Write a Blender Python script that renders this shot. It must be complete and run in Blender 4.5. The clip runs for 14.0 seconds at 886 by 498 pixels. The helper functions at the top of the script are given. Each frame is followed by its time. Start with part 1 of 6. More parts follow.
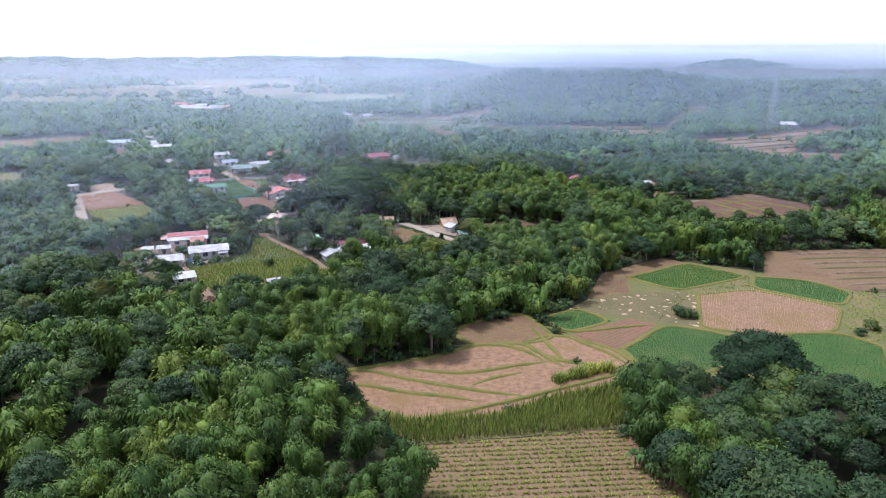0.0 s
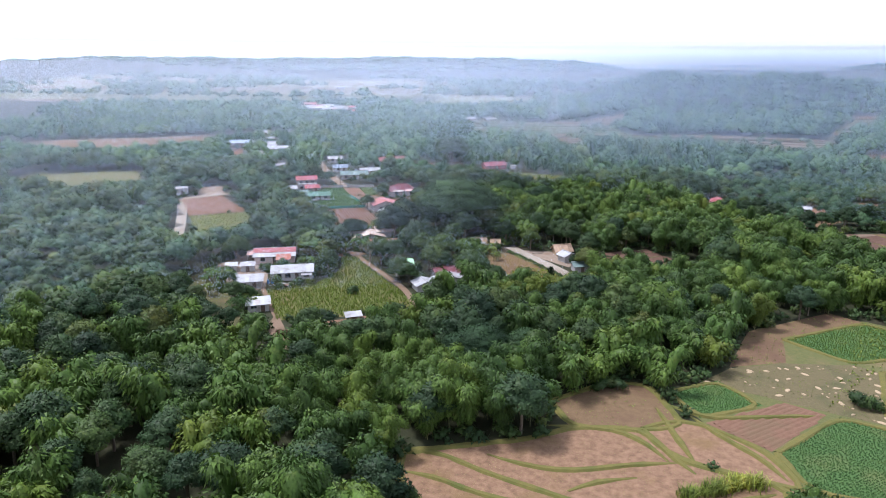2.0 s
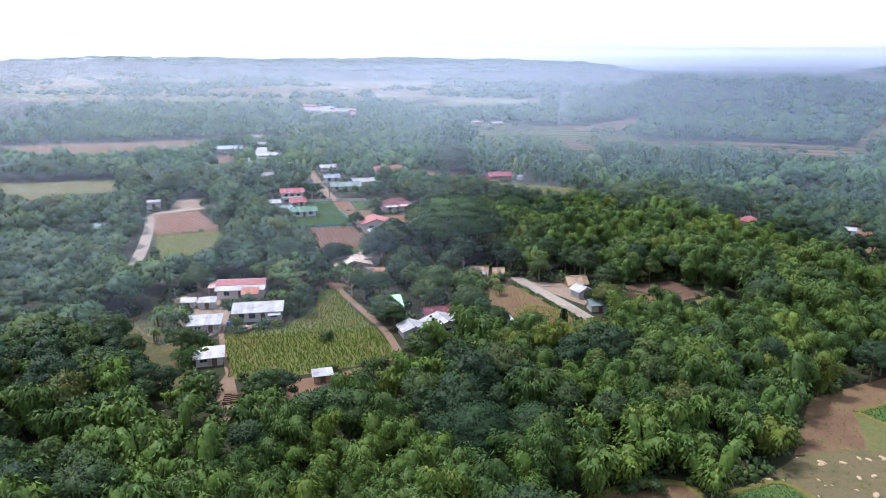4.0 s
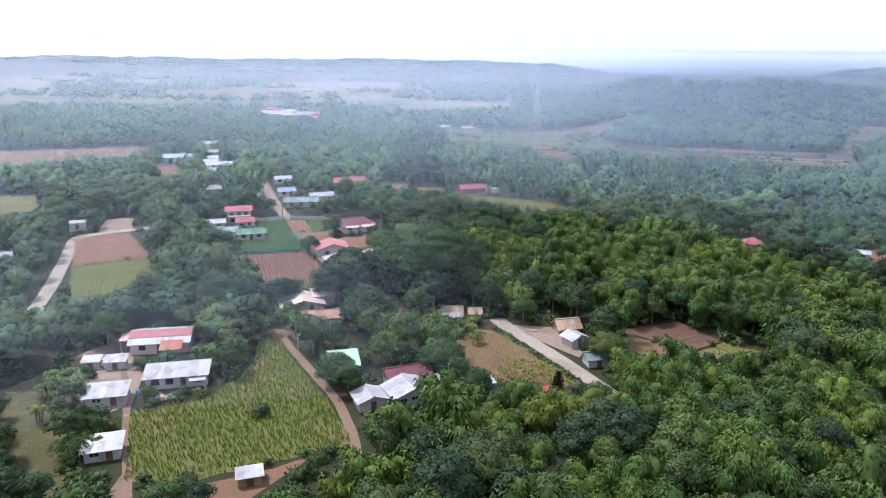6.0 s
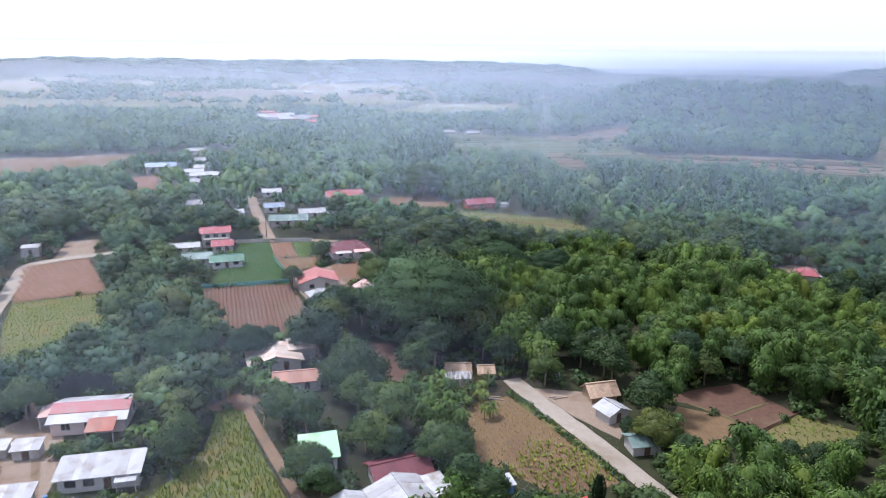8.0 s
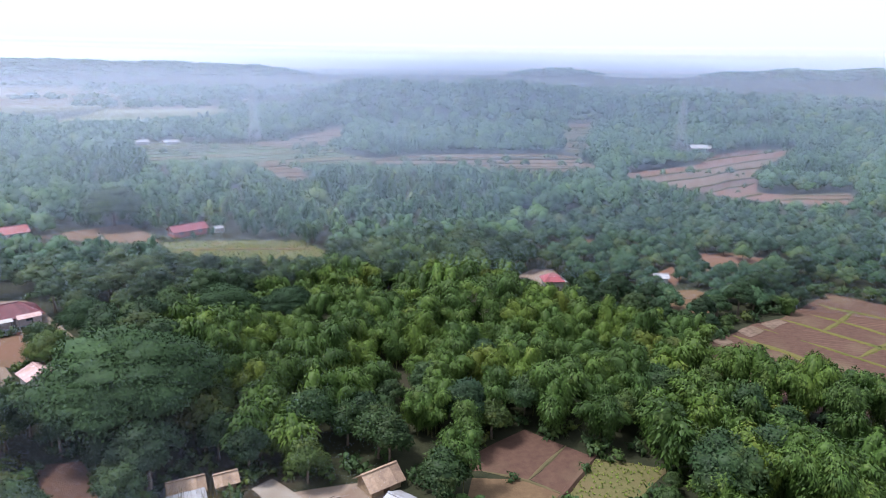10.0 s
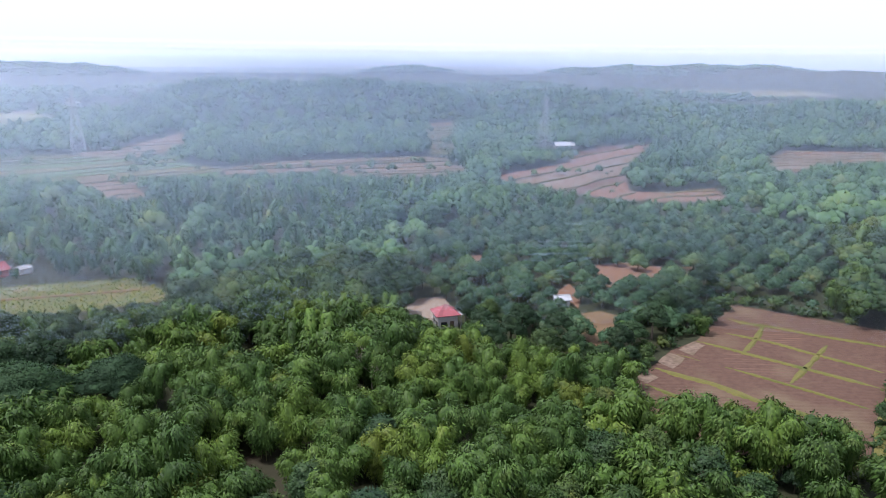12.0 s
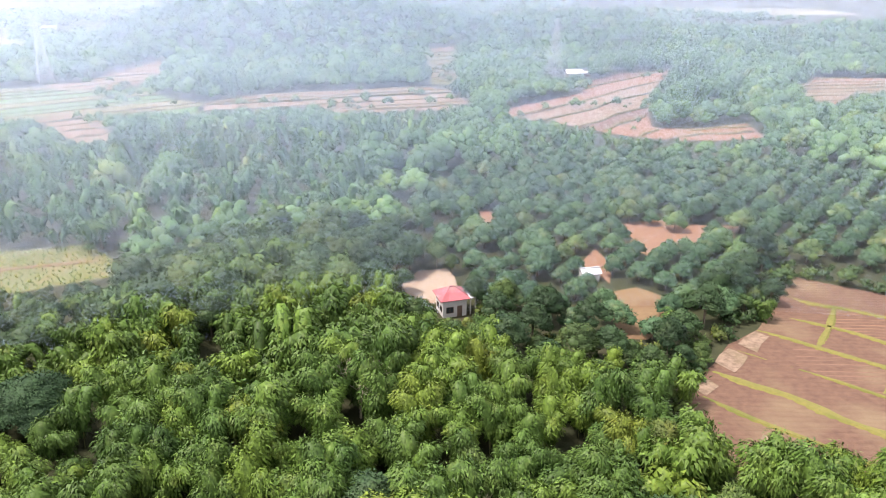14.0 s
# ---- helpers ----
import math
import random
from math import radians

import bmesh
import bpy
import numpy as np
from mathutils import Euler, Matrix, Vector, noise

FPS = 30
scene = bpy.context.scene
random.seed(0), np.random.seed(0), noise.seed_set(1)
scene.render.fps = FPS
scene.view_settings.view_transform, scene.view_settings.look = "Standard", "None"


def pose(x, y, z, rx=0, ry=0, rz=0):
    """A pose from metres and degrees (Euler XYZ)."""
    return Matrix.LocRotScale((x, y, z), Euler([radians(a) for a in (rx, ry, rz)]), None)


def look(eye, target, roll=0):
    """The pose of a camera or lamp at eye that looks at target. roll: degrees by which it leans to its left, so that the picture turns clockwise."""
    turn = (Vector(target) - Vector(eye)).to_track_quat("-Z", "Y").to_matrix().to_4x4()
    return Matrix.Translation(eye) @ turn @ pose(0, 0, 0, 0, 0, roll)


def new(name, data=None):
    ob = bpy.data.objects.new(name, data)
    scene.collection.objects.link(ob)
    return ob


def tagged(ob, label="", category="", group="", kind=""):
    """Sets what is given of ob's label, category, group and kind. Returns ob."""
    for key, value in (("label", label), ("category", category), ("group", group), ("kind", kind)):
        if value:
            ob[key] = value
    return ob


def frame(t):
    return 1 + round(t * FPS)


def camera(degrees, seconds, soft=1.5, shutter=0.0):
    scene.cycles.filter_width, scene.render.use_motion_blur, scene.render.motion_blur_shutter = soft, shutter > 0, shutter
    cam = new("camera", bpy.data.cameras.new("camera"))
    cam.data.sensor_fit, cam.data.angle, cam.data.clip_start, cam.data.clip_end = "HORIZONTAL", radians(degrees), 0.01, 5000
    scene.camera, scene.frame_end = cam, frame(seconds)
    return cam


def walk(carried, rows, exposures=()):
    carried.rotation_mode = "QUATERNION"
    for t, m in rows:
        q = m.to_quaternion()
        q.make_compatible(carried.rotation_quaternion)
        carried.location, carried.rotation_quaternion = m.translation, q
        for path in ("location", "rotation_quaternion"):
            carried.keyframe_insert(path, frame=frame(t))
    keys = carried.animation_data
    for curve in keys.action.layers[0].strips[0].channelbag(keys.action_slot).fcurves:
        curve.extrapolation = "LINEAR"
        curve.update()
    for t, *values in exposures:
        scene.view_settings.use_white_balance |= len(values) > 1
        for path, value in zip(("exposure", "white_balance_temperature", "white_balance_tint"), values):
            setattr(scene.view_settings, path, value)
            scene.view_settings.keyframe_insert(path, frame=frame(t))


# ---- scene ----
cam = camera(65.1, 14.0, soft=1.0)
METRES, EYE, TILT, LEAN, TURN = 200.0, 55.0, -15.8, 0.0, 0.0
ROWS = [
    (0.0, 0.0, 0.0, 0.0, 0.0, 0.0, -0.0),
    (0.5, 0.0074, 0.0322, 0.0098, 1.2, -0.0, -0.42),
    (1.0, 0.0131, 0.0651, 0.0198, 4.49, -0.04, -1.36),
    (1.5, 0.0162, 0.0986, 0.0298, 7.66, -0.12, -2.27),
    (2.0, 0.0169, 0.1325, 0.039, 10.22, -0.19, -3.02),
    (2.5, 0.0161, 0.1663, 0.0485, 11.12, -0.21, -3.3),
    (5.0, -0.0073, 0.3384, 0.0964, 9.49, -0.01, -3.27),
    (5.5, -0.0142, 0.3728, 0.1059, 5.76, 0.2, -2.33),
    (6.0, -0.0194, 0.4069, 0.1158, 8.24, 0.08, -2.94),
    (6.5, -0.0242, 0.4412, 0.1256, 9.24, 0.04, -3.15),
    (7.0, -0.0293, 0.4757, 0.1355, 9.32, 0.04, -3.14),
    (9.5, -0.0548, 0.6485, 0.1836, -1.37, 0.42, -0.33),
    (10.0, -0.0567, 0.683, 0.1933, -14.3, 0.06, 3.21),
    (10.5, -0.0562, 0.7178, 0.2028, -23.25, -0.71, 5.58),
    (11.0, -0.0516, 0.7511, 0.2127, -25.05, -0.99, 6.05),
    (11.5, -0.0418, 0.7839, 0.2215, -25.27, -1.02, 6.22),
    (12.0, -0.0303, 0.8155, 0.2306, -25.78, -1.12, 6.42),
    (12.5, -0.0175, 0.8473, 0.2391, -25.8, -1.35, 6.48),
    (13.0, -0.0027, 0.8785, 0.2478, -25.76, -4.41, 6.57),
    (13.5, 0.0132, 0.9092, 0.2571, -25.75, -7.1, 6.68),
    (14.0, 0.0294, 0.9397, 0.2653, -25.77, -7.24, 6.73),
]
walk(cam, [(t, pose(0, 0, EYE, TILT, LEAN, TURN) @ pose(METRES * x, METRES * y, METRES * z, 90 + pitch, roll, yaw)) for t, x, y, z, yaw, pitch, roll in ROWS],
     exposures=[(0.0, 0.33, 5650, 18), (2.7, 0.31, 5680, 18), (7.2, 0.27, 5720, 18), (9.3, 0.24, 5720, 18), (12.6, 0.24, 5720, 18), (13.0, 0.38, 5850, 18), (13.4, 1.04, 6400, 18), (14.0, 1.21, 6650, 18)])

# ---- light ----
SUN_ELEV, SUN_AZ = 64.0, 285.0
world = bpy.data.worlds.new("sky")
scene.world = world
world.use_nodes = True
wn, wl = world.node_tree.nodes, world.node_tree.links
wn.clear()
sky = wn.new("ShaderNodeTexSky")
sky.sky_type = "NISHITA"
sky.sun_disc = False
sky.sun_elevation, sky.sun_rotation = radians(SUN_ELEV), radians(SUN_AZ)
sky.air_density, sky.dust_density, sky.ozone_density = 1.0, 3.0, 1.0
veil = wn.new("ShaderNodeMix")
veil.data_type = "RGBA"
veil.inputs[0].default_value = 0.62
veil.inputs[7].default_value = (13.0, 13.4, 14.0, 1)
bg = wn.new("ShaderNodeBackground")
bg.inputs[1].default_value = 0.098
wo = wn.new("ShaderNodeOutputWorld")
wl.new(sky.outputs[0], veil.inputs[6])
wl.new(veil.outputs[2], bg.inputs[0])
wl.new(bg.outputs[0], wo.inputs[0])

sun = new("sun", bpy.data.lights.new("sun", "SUN"))
sun.data.energy, sun.data.angle, sun.data.color = 4.0, radians(10), (1.0, 0.95, 0.86)
_e, _a = radians(SUN_ELEV), radians(SUN_AZ)
sun.matrix_world = look((0, 0, 300), (-300 * math.sin(_a) * math.cos(_e), -300 * math.cos(_a) * math.cos(_e), 300 - 300 * math.sin(_e)))


# ---- materials ----
def nodes_of(name):
    m = bpy.data.materials.new(name)
    m.use_nodes = True
    nt = m.node_tree
    nt.nodes.clear()
    return m, nt.nodes, nt.links


def mix_rgb(n, l, fac, a, b, mode="MIX"):
    m = n.new("ShaderNodeMix")
    m.data_type, m.blend_type = "RGBA", mode
    for sock, v in ((m.inputs[0], fac), (m.inputs[6], a), (m.inputs[7], b)):
        if isinstance(v, (int, float)):
            sock.default_value = v
        elif isinstance(v, tuple):
            sock.default_value = (*v, 1)
        else:
            l.new(v, sock)
    return m.outputs[2]


def noise_of(n, l, scale, detail=3.0, vec=None, rough=0.6):
    t = n.new("ShaderNodeTexNoise")
    t.inputs["Scale"].default_value, t.inputs["Detail"].default_value = scale, detail
    t.inputs["Roughness"].default_value = rough
    if vec is None:
        vec = n.new("ShaderNodeNewGeometry").outputs["Position"]
    l.new(vec, t.inputs["Vector"])
    return t.outputs[0]


def ramp_of(n, l, fac, lo, hi):
    r = n.new("ShaderNodeMapRange")
    r.inputs[1].default_value, r.inputs[2].default_value = lo, hi
    l.new(fac, r.inputs[0])
    return r.outputs[0]


def surface(name, c1, c2, c3, big=0.08, small=1.2, rough=0.85, bump=0.3, metal=0.0, island=0.0, patch=(0.52, 0.68), spec=0.3):
    """Two scales of mottling between c1 and c2, with patches of c3."""
    m, n, l = nodes_of(name)
    col = mix_rgb(n, l, ramp_of(n, l, noise_of(n, l, small), 0.3, 0.7), c1, c2)
    col = mix_rgb(n, l, ramp_of(n, l, noise_of(n, l, big, 5), *patch), col, c3)
    fine = noise_of(n, l, small * 7, 2)
    col = mix_rgb(n, l, 0.35, col, mix_rgb(n, l, 1.0, col, mix_rgb(n, l, fine, (0.5, 0.5, 0.5), (1.5, 1.5, 1.5)), "MULTIPLY"))
    if island:
        g = n.new("ShaderNodeObjectInfo").outputs["Random"]
        col = mix_rgb(n, l, island, col, mix_rgb(n, l, 1.0, col, mix_rgb(n, l, g, (0.45, 0.42, 0.4), (1.35, 1.35, 1.35)), "MULTIPLY"))
    b = n.new("ShaderNodeBsdfPrincipled")
    b.inputs["Roughness"].default_value, b.inputs["Metallic"].default_value = rough, metal
    b.inputs["Specular IOR Level"].default_value = spec
    l.new(col, b.inputs["Base Color"])
    if bump:
        bp = n.new("ShaderNodeBump")
        bp.inputs["Strength"].default_value, bp.inputs["Distance"].default_value = bump, 0.15
        l.new(fine, bp.inputs["Height"])
        l.new(bp.outputs[0], b.inputs["Normal"])
    o = n.new("ShaderNodeOutputMaterial")
    l.new(b.outputs[0], o.inputs[0])
    return m


def foliage(name, c1, c2, c3, see=0.3, scale=0.11, rough=0.55, spread=0.5):
    """Leaves: hue drifts from plant to plant, brightness from leaf to leaf, some light comes through."""
    m, n, l = nodes_of(name)
    col = mix_rgb(n, l, ramp_of(n, l, noise_of(n, l, scale, 2), 0.35, 0.65), c1, c2)
    col = mix_rgb(n, l, ramp_of(n, l, noise_of(n, l, scale * 4.3, 2), 0.55, 0.75), col, c3)
    fine = ramp_of(n, l, noise_of(n, l, 2.4, 2), 0.3, 0.7)
    col = mix_rgb(n, l, 1.0, col, mix_rgb(n, l, fine, (0.72, 0.74, 0.76), (1.26, 1.24, 1.16)), "MULTIPLY")
    g = n.new("ShaderNodeNewGeometry").outputs["Random Per Island"]
    col = mix_rgb(n, l, 1.0, col, mix_rgb(n, l, g, (1 - spread, 1 - spread, 1 - spread), (1 + spread, 1 + spread, 1 + spread * 0.6)), "MULTIPLY")
    at = n.new("ShaderNodeAttribute")
    at.attribute_name = "tint"
    add = n.new("ShaderNodeMath")
    add.operation = "ADD"
    l.new(n.new("ShaderNodeObjectInfo").outputs["Random"], add.inputs[0])
    l.new(at.outputs["Fac"], add.inputs[1])
    fr = n.new("ShaderNodeMath")
    fr.operation = "FRACT"
    l.new(add.outputs[0], fr.inputs[0])
    cr = n.new("ShaderNodeValToRGB")
    stops = ((0.0, (0.6, 0.67, 0.68)), (0.4, (0.9, 0.95, 0.95)), (0.75, (1.15, 1.14, 1.0)), (0.9, (1.42, 1.3, 0.95)), (0.98, (1.5, 1.15, 0.85)))
    while len(cr.color_ramp.elements) < len(stops):
        cr.color_ramp.elements.new(0.5)
    for e, (p, c) in zip(cr.color_ramp.elements, stops):
        e.position, e.color = p, (*c, 1)
    l.new(fr.outputs[0], cr.inputs[0])
    col = mix_rgb(n, l, 1.0, col, cr.outputs[0], "MULTIPLY")
    b = n.new("ShaderNodeBsdfPrincipled")
    b.inputs["Roughness"].default_value = rough
    b.inputs["Specular IOR Level"].default_value = 0.18
    t = n.new("ShaderNodeBsdfTranslucent")
    l.new(col, b.inputs["Base Color"])
    l.new(col, t.inputs["Color"])
    mx = n.new("ShaderNodeMixShader")
    mx.inputs[0].default_value = see
    l.new(b.outputs[0], mx.inputs[1])
    l.new(t.outputs[0], mx.inputs[2])
    o = n.new("ShaderNodeOutputMaterial")
    l.new(mx.outputs[0], o.inputs[0])
    return m


BAMBOO = foliage("bamboo_leaves", (0.047, 0.089, 0.019), (0.069, 0.114, 0.023), (0.096, 0.134, 0.034), 0.1, spread=0.34)
BROAD = foliage("broad_leaves", (0.032, 0.063, 0.023), (0.053, 0.085, 0.028), (0.083, 0.107, 0.033), 0.18, spread=0.24)
DARK = foliage("dark_leaves", (0.023, 0.048, 0.022), (0.035, 0.065, 0.025), (0.048, 0.075, 0.028), 0.16, spread=0.22)
RAIN = foliage("rain_tree_leaves", (0.026, 0.053, 0.024), (0.035, 0.069, 0.028), (0.044, 0.078, 0.029), 0.12, 0.3, 0.7, spread=0.2)
# Also the leaves of the further broadleaf wood, with haze in the colour.
MANGO_HAZY = foliage("mango_and_hazy_broad_leaves", (0.042, 0.086, 0.050), (0.060, 0.110, 0.061), (0.110, 0.138, 0.069), 0.2, spread=0.24)
WOODS = foliage("woodland_leaves", (0.047, 0.102, 0.052), (0.081, 0.144, 0.061), (0.117, 0.174, 0.075), 0.16, 0.07, spread=0.2)
BANANA = foliage("banana_leaves", (0.07, 0.135, 0.042), (0.09, 0.16, 0.05), (0.14, 0.15, 0.06), 0.35, 0.4)
MAIZE = foliage("maize_leaves", (0.179, 0.222, 0.043), (0.245, 0.275, 0.062), (0.321, 0.306, 0.095), 0.3, 0.09)
OLIVECROP = foliage("field_crop_leaves", (0.160, 0.225, 0.041), (0.213, 0.258, 0.049), (0.289, 0.249, 0.067), 0.25, 0.12)
GREENCROP = foliage("green_crop_leaves", (0.070, 0.145, 0.047), (0.097, 0.176, 0.054), (0.140, 0.196, 0.062), 0.3, 0.12)
DRYSTALK = foliage("dry_stalks", (0.30, 0.22, 0.09), (0.36, 0.27, 0.12), (0.22, 0.2, 0.06), 0.2, 0.2)
CYPRESS = foliage("cypress_needles", (0.02, 0.04, 0.018), (0.03, 0.055, 0.022), (0.04, 0.06, 0.025), 0.1, 0.8)
BARK = surface("bark", (0.12, 0.09, 0.065), (0.2, 0.16, 0.12), (0.07, 0.06, 0.045), 0.5, 3)
CULM = surface("bamboo_culm", (0.16, 0.17, 0.06), (0.24, 0.22, 0.09), (0.1, 0.11, 0.04), 0.5, 3)
PALEBARK = surface("bare_branches", (0.3, 0.25, 0.2), (0.36, 0.3, 0.25), (0.22, 0.17, 0.13), 0.5, 3)

# Litter tones darkened further; shade of the gaps between crowns is in the colour.
EARTH = surface("shade_dark_ground_cover", (0.019, 0.023, 0.009), (0.031, 0.033, 0.013), (0.043, 0.031, 0.019), 0.03, 0.5, 0.95, 0.5, patch=(0.55, 0.72))
PLOUGH = surface("ploughed_soil", (0.114, 0.062, 0.041), (0.146, 0.084, 0.057), (0.130, 0.087, 0.054), 0.07, 1.5, 0.95, 0.5)
DARKSOIL = surface("dark_ploughed_soil", (0.078, 0.042, 0.029), (0.112, 0.064, 0.042), (0.131, 0.090, 0.054), 0.06, 0.9, 0.95, 0.5)
STUBBLE = surface("rice_stubble", (0.102, 0.070, 0.047), (0.199, 0.142, 0.102), (0.114, 0.088, 0.045), 0.09, 0.9, 0.95, 0.5)
RICE = surface("pinkish_rice_stubble", (0.136, 0.080, 0.046), (0.244, 0.148, 0.088), (0.157, 0.101, 0.042), 0.09, 0.9, 0.95, 0.5)
MAIZESTUB = surface("maize_stubble", (0.130, 0.085, 0.047), (0.170, 0.113, 0.063), (0.102, 0.085, 0.031), 0.1, 1.6, 0.95, 0.4)
BERM = surface("grassy_bank", (0.098, 0.083, 0.038), (0.130, 0.105, 0.051), (0.077, 0.076, 0.032), 0.2, 1.6, 0.95, 0.5)
BANK = surface("yellowing_bank_grass", (0.102, 0.099, 0.025), (0.142, 0.121, 0.032), (0.077, 0.088, 0.019), 0.2, 1.6, 0.95, 0.5)
BANKDARK = surface("weedy_bank", (0.057, 0.060, 0.024), (0.086, 0.080, 0.032), (0.115, 0.085, 0.040), 0.2, 1.6, 0.95, 0.5)
GRASS = surface("short_grass", (0.079, 0.091, 0.028), (0.119, 0.114, 0.038), (0.158, 0.114, 0.056), 0.1, 1.2, 0.95, 0.5)
DRYGRASS = surface("dry_grass", (0.119, 0.075, 0.039), (0.156, 0.103, 0.053), (0.106, 0.060, 0.036), 0.08, 1.0, 0.95, 0.5)
CROPBED = surface("green_crop_bed", (0.046, 0.099, 0.026), (0.064, 0.122, 0.030), (0.091, 0.122, 0.038), 0.12, 1.4, 0.9, 0.5)
MAIZEBED = surface("maize_bed", (0.105, 0.1, 0.035), (0.135, 0.12, 0.045), (0.15, 0.1, 0.055), 0.08, 0.9, 0.95, 0.5)
WEEDBED = surface("weedy_maize_ground", (0.080, 0.098, 0.024), (0.112, 0.118, 0.030), (0.150, 0.112, 0.048), 0.14, 1.1, 0.95, 0.5)
REDSOIL = surface("red_soil", (0.139, 0.074, 0.045), (0.173, 0.098, 0.061), (0.132, 0.087, 0.048), 0.1, 1.2, 0.95, 0.4)
YARD = surface("trodden_yard", (0.203, 0.152, 0.113), (0.237, 0.186, 0.141), (0.169, 0.113, 0.078), 0.15, 1.0, 0.95, 0.3)
PATH = surface("dirt_path", (0.152, 0.100, 0.065), (0.190, 0.132, 0.091), (0.119, 0.086, 0.048), 0.2, 1.5, 0.95, 0.3)
CONCRETE = surface("road_concrete", (0.25, 0.215, 0.175), (0.29, 0.255, 0.21), (0.2, 0.16, 0.12), 0.12, 0.8, 0.85, 0.15)
PADDY = surface("paddy_fields", (0.165, 0.178, 0.104), (0.220, 0.214, 0.134), (0.122, 0.153, 0.073), 0.012, 0.06, 0.9, 0.0)
STRAW = surface("straw", (0.337, 0.253, 0.149), (0.406, 0.316, 0.200), (0.280, 0.211, 0.127), 0.8, 4, 0.9, 0.4)


def roofing(name, c, worn, rough=0.5, metal=0.0):
    return surface(name, c, tuple(min(1, v * 1.12) for v in c), worn, 0.45, 2.0, rough, 0.1, metal, island=0.4, patch=(0.5, 0.68), spec=0.4)


R_WHITE = roofing("galvanised_white_sheet", (0.33, 0.335, 0.35), (0.23, 0.21, 0.195), 0.5)
R_GREY = roofing("weathered_grey_sheet", (0.386, 0.396, 0.405), (0.276, 0.221, 0.184), 0.5)
R_RED = roofing("red_painted_sheet", (0.265, 0.069, 0.078), (0.235, 0.110, 0.102))
R_CORAL = roofing("faded_coral_sheet", (0.357, 0.119, 0.111), (0.323, 0.153, 0.128))
R_MAROON = roofing("maroon_sheet", (0.122, 0.032, 0.040), (0.15, 0.052, 0.056))
R_GREEN = roofing("green_painted_sheet", (0.065, 0.16, 0.11), (0.14, 0.21, 0.15))
R_MINT = roofing("mint_green_sheet", (0.34, 0.6, 0.36), (0.5, 0.6, 0.45))
R_TEAL = roofing("grey_green_sheet", (0.13, 0.19, 0.18), (0.25, 0.29, 0.27))
R_BLUE = roofing("slate_blue_sheet", (0.22, 0.28, 0.38), (0.3, 0.32, 0.36))
R_BEIGE = roofing("cream_roof_tiles", (0.5, 0.42, 0.36), (0.5, 0.37, 0.3), 0.7)
R_ORANGE = roofing("terracotta_sheet", (0.33, 0.17, 0.125), (0.38, 0.24, 0.18), 0.7)
R_PINK = roofing("dusty_pink_sheet", (0.45, 0.3, 0.28), (0.36, 0.24, 0.2), 0.6)
R_RUST = roofing("rusted_sheet", (0.3, 0.11, 0.08), (0.4, 0.26, 0.2), 0.7)
THATCH = surface("palm_thatch", (0.36, 0.25, 0.17), (0.46, 0.34, 0.24), (0.28, 0.2, 0.15), 0.7, 3, 0.95, 0.6, island=0.5)
W_WHITE = surface("white_render", (0.380, 0.366, 0.351), (0.437, 0.418, 0.399), (0.475, 0.437, 0.399), 0.4, 1.5, 0.85, 0.1)
W_GREY = surface("bare_concrete_block", (0.36, 0.34, 0.32), (0.42, 0.4, 0.38), (0.28, 0.25, 0.22), 0.4, 1.5, 0.9, 0.2)
W_PINK = surface("pale_pink_render", (0.58, 0.45, 0.42), (0.62, 0.5, 0.46), (0.45, 0.36, 0.33), 0.4, 1.5, 0.85, 0.1)
W_MAROON = surface("brick_red_render", (0.35, 0.12, 0.1), (0.4, 0.16, 0.13), (0.3, 0.17, 0.15), 0.4, 1.5, 0.85, 0.1)
W_BAMBOO = surface("woven_bamboo_wall", (0.3, 0.22, 0.14), (0.38, 0.28, 0.18), (0.22, 0.16, 0.1), 0.6, 5, 0.9, 0.3)
DARKWOOD = surface("dark_wood", (0.09, 0.06, 0.045), (0.13, 0.09, 0.065), (0.06, 0.045, 0.035), 0.5, 3, 0.8, 0.2)
STEEL = surface("galvanised_steel", (0.4, 0.41, 0.43), (0.46, 0.47, 0.49), (0.34, 0.34, 0.35), 0.3, 2, 0.6, 0.0, 0.2)
REDCLOTH = surface("red_tarpaulin", (0.6, 0.06, 0.07), (0.66, 0.09, 0.09), (0.5, 0.06, 0.07), 0.5, 3, 0.6, 0.2)
BLUEPLASTIC = surface("blue_plastic", (0.08, 0.2, 0.42), (0.1, 0.24, 0.48), (0.07, 0.16, 0.34), 0.5, 3, 0.5, 0.1)
NETTING = surface("teal_netting", (0.098, 0.270, 0.247), (0.128, 0.315, 0.285), (0.083, 0.225, 0.210), 0.5, 3, 0.8, 0.1)
def mist(name, colour):
    """Droplets: they take the light that falls from the sky, whichever way a strand is turned."""
    m, n, l = nodes_of(name)
    o = n.new("ShaderNodeOutputMaterial")
    both = n.new("ShaderNodeAddShader")
    for k, (kind_of, z) in enumerate((("ShaderNodeBsdfDiffuse", 1.0), ("ShaderNodeBsdfTranslucent", -1.0))):
        v = n.new("ShaderNodeCombineXYZ")
        v.inputs[2].default_value = z
        d = n.new(kind_of)
        d.inputs["Color"].default_value = (*colour, 1)
        l.new(v.outputs[0], d.inputs["Normal"])
        l.new(d.outputs[0], both.inputs[k])
    l.new(both.outputs[0], o.inputs[0])
    return m


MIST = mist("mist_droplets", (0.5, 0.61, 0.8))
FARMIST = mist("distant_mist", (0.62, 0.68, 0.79))


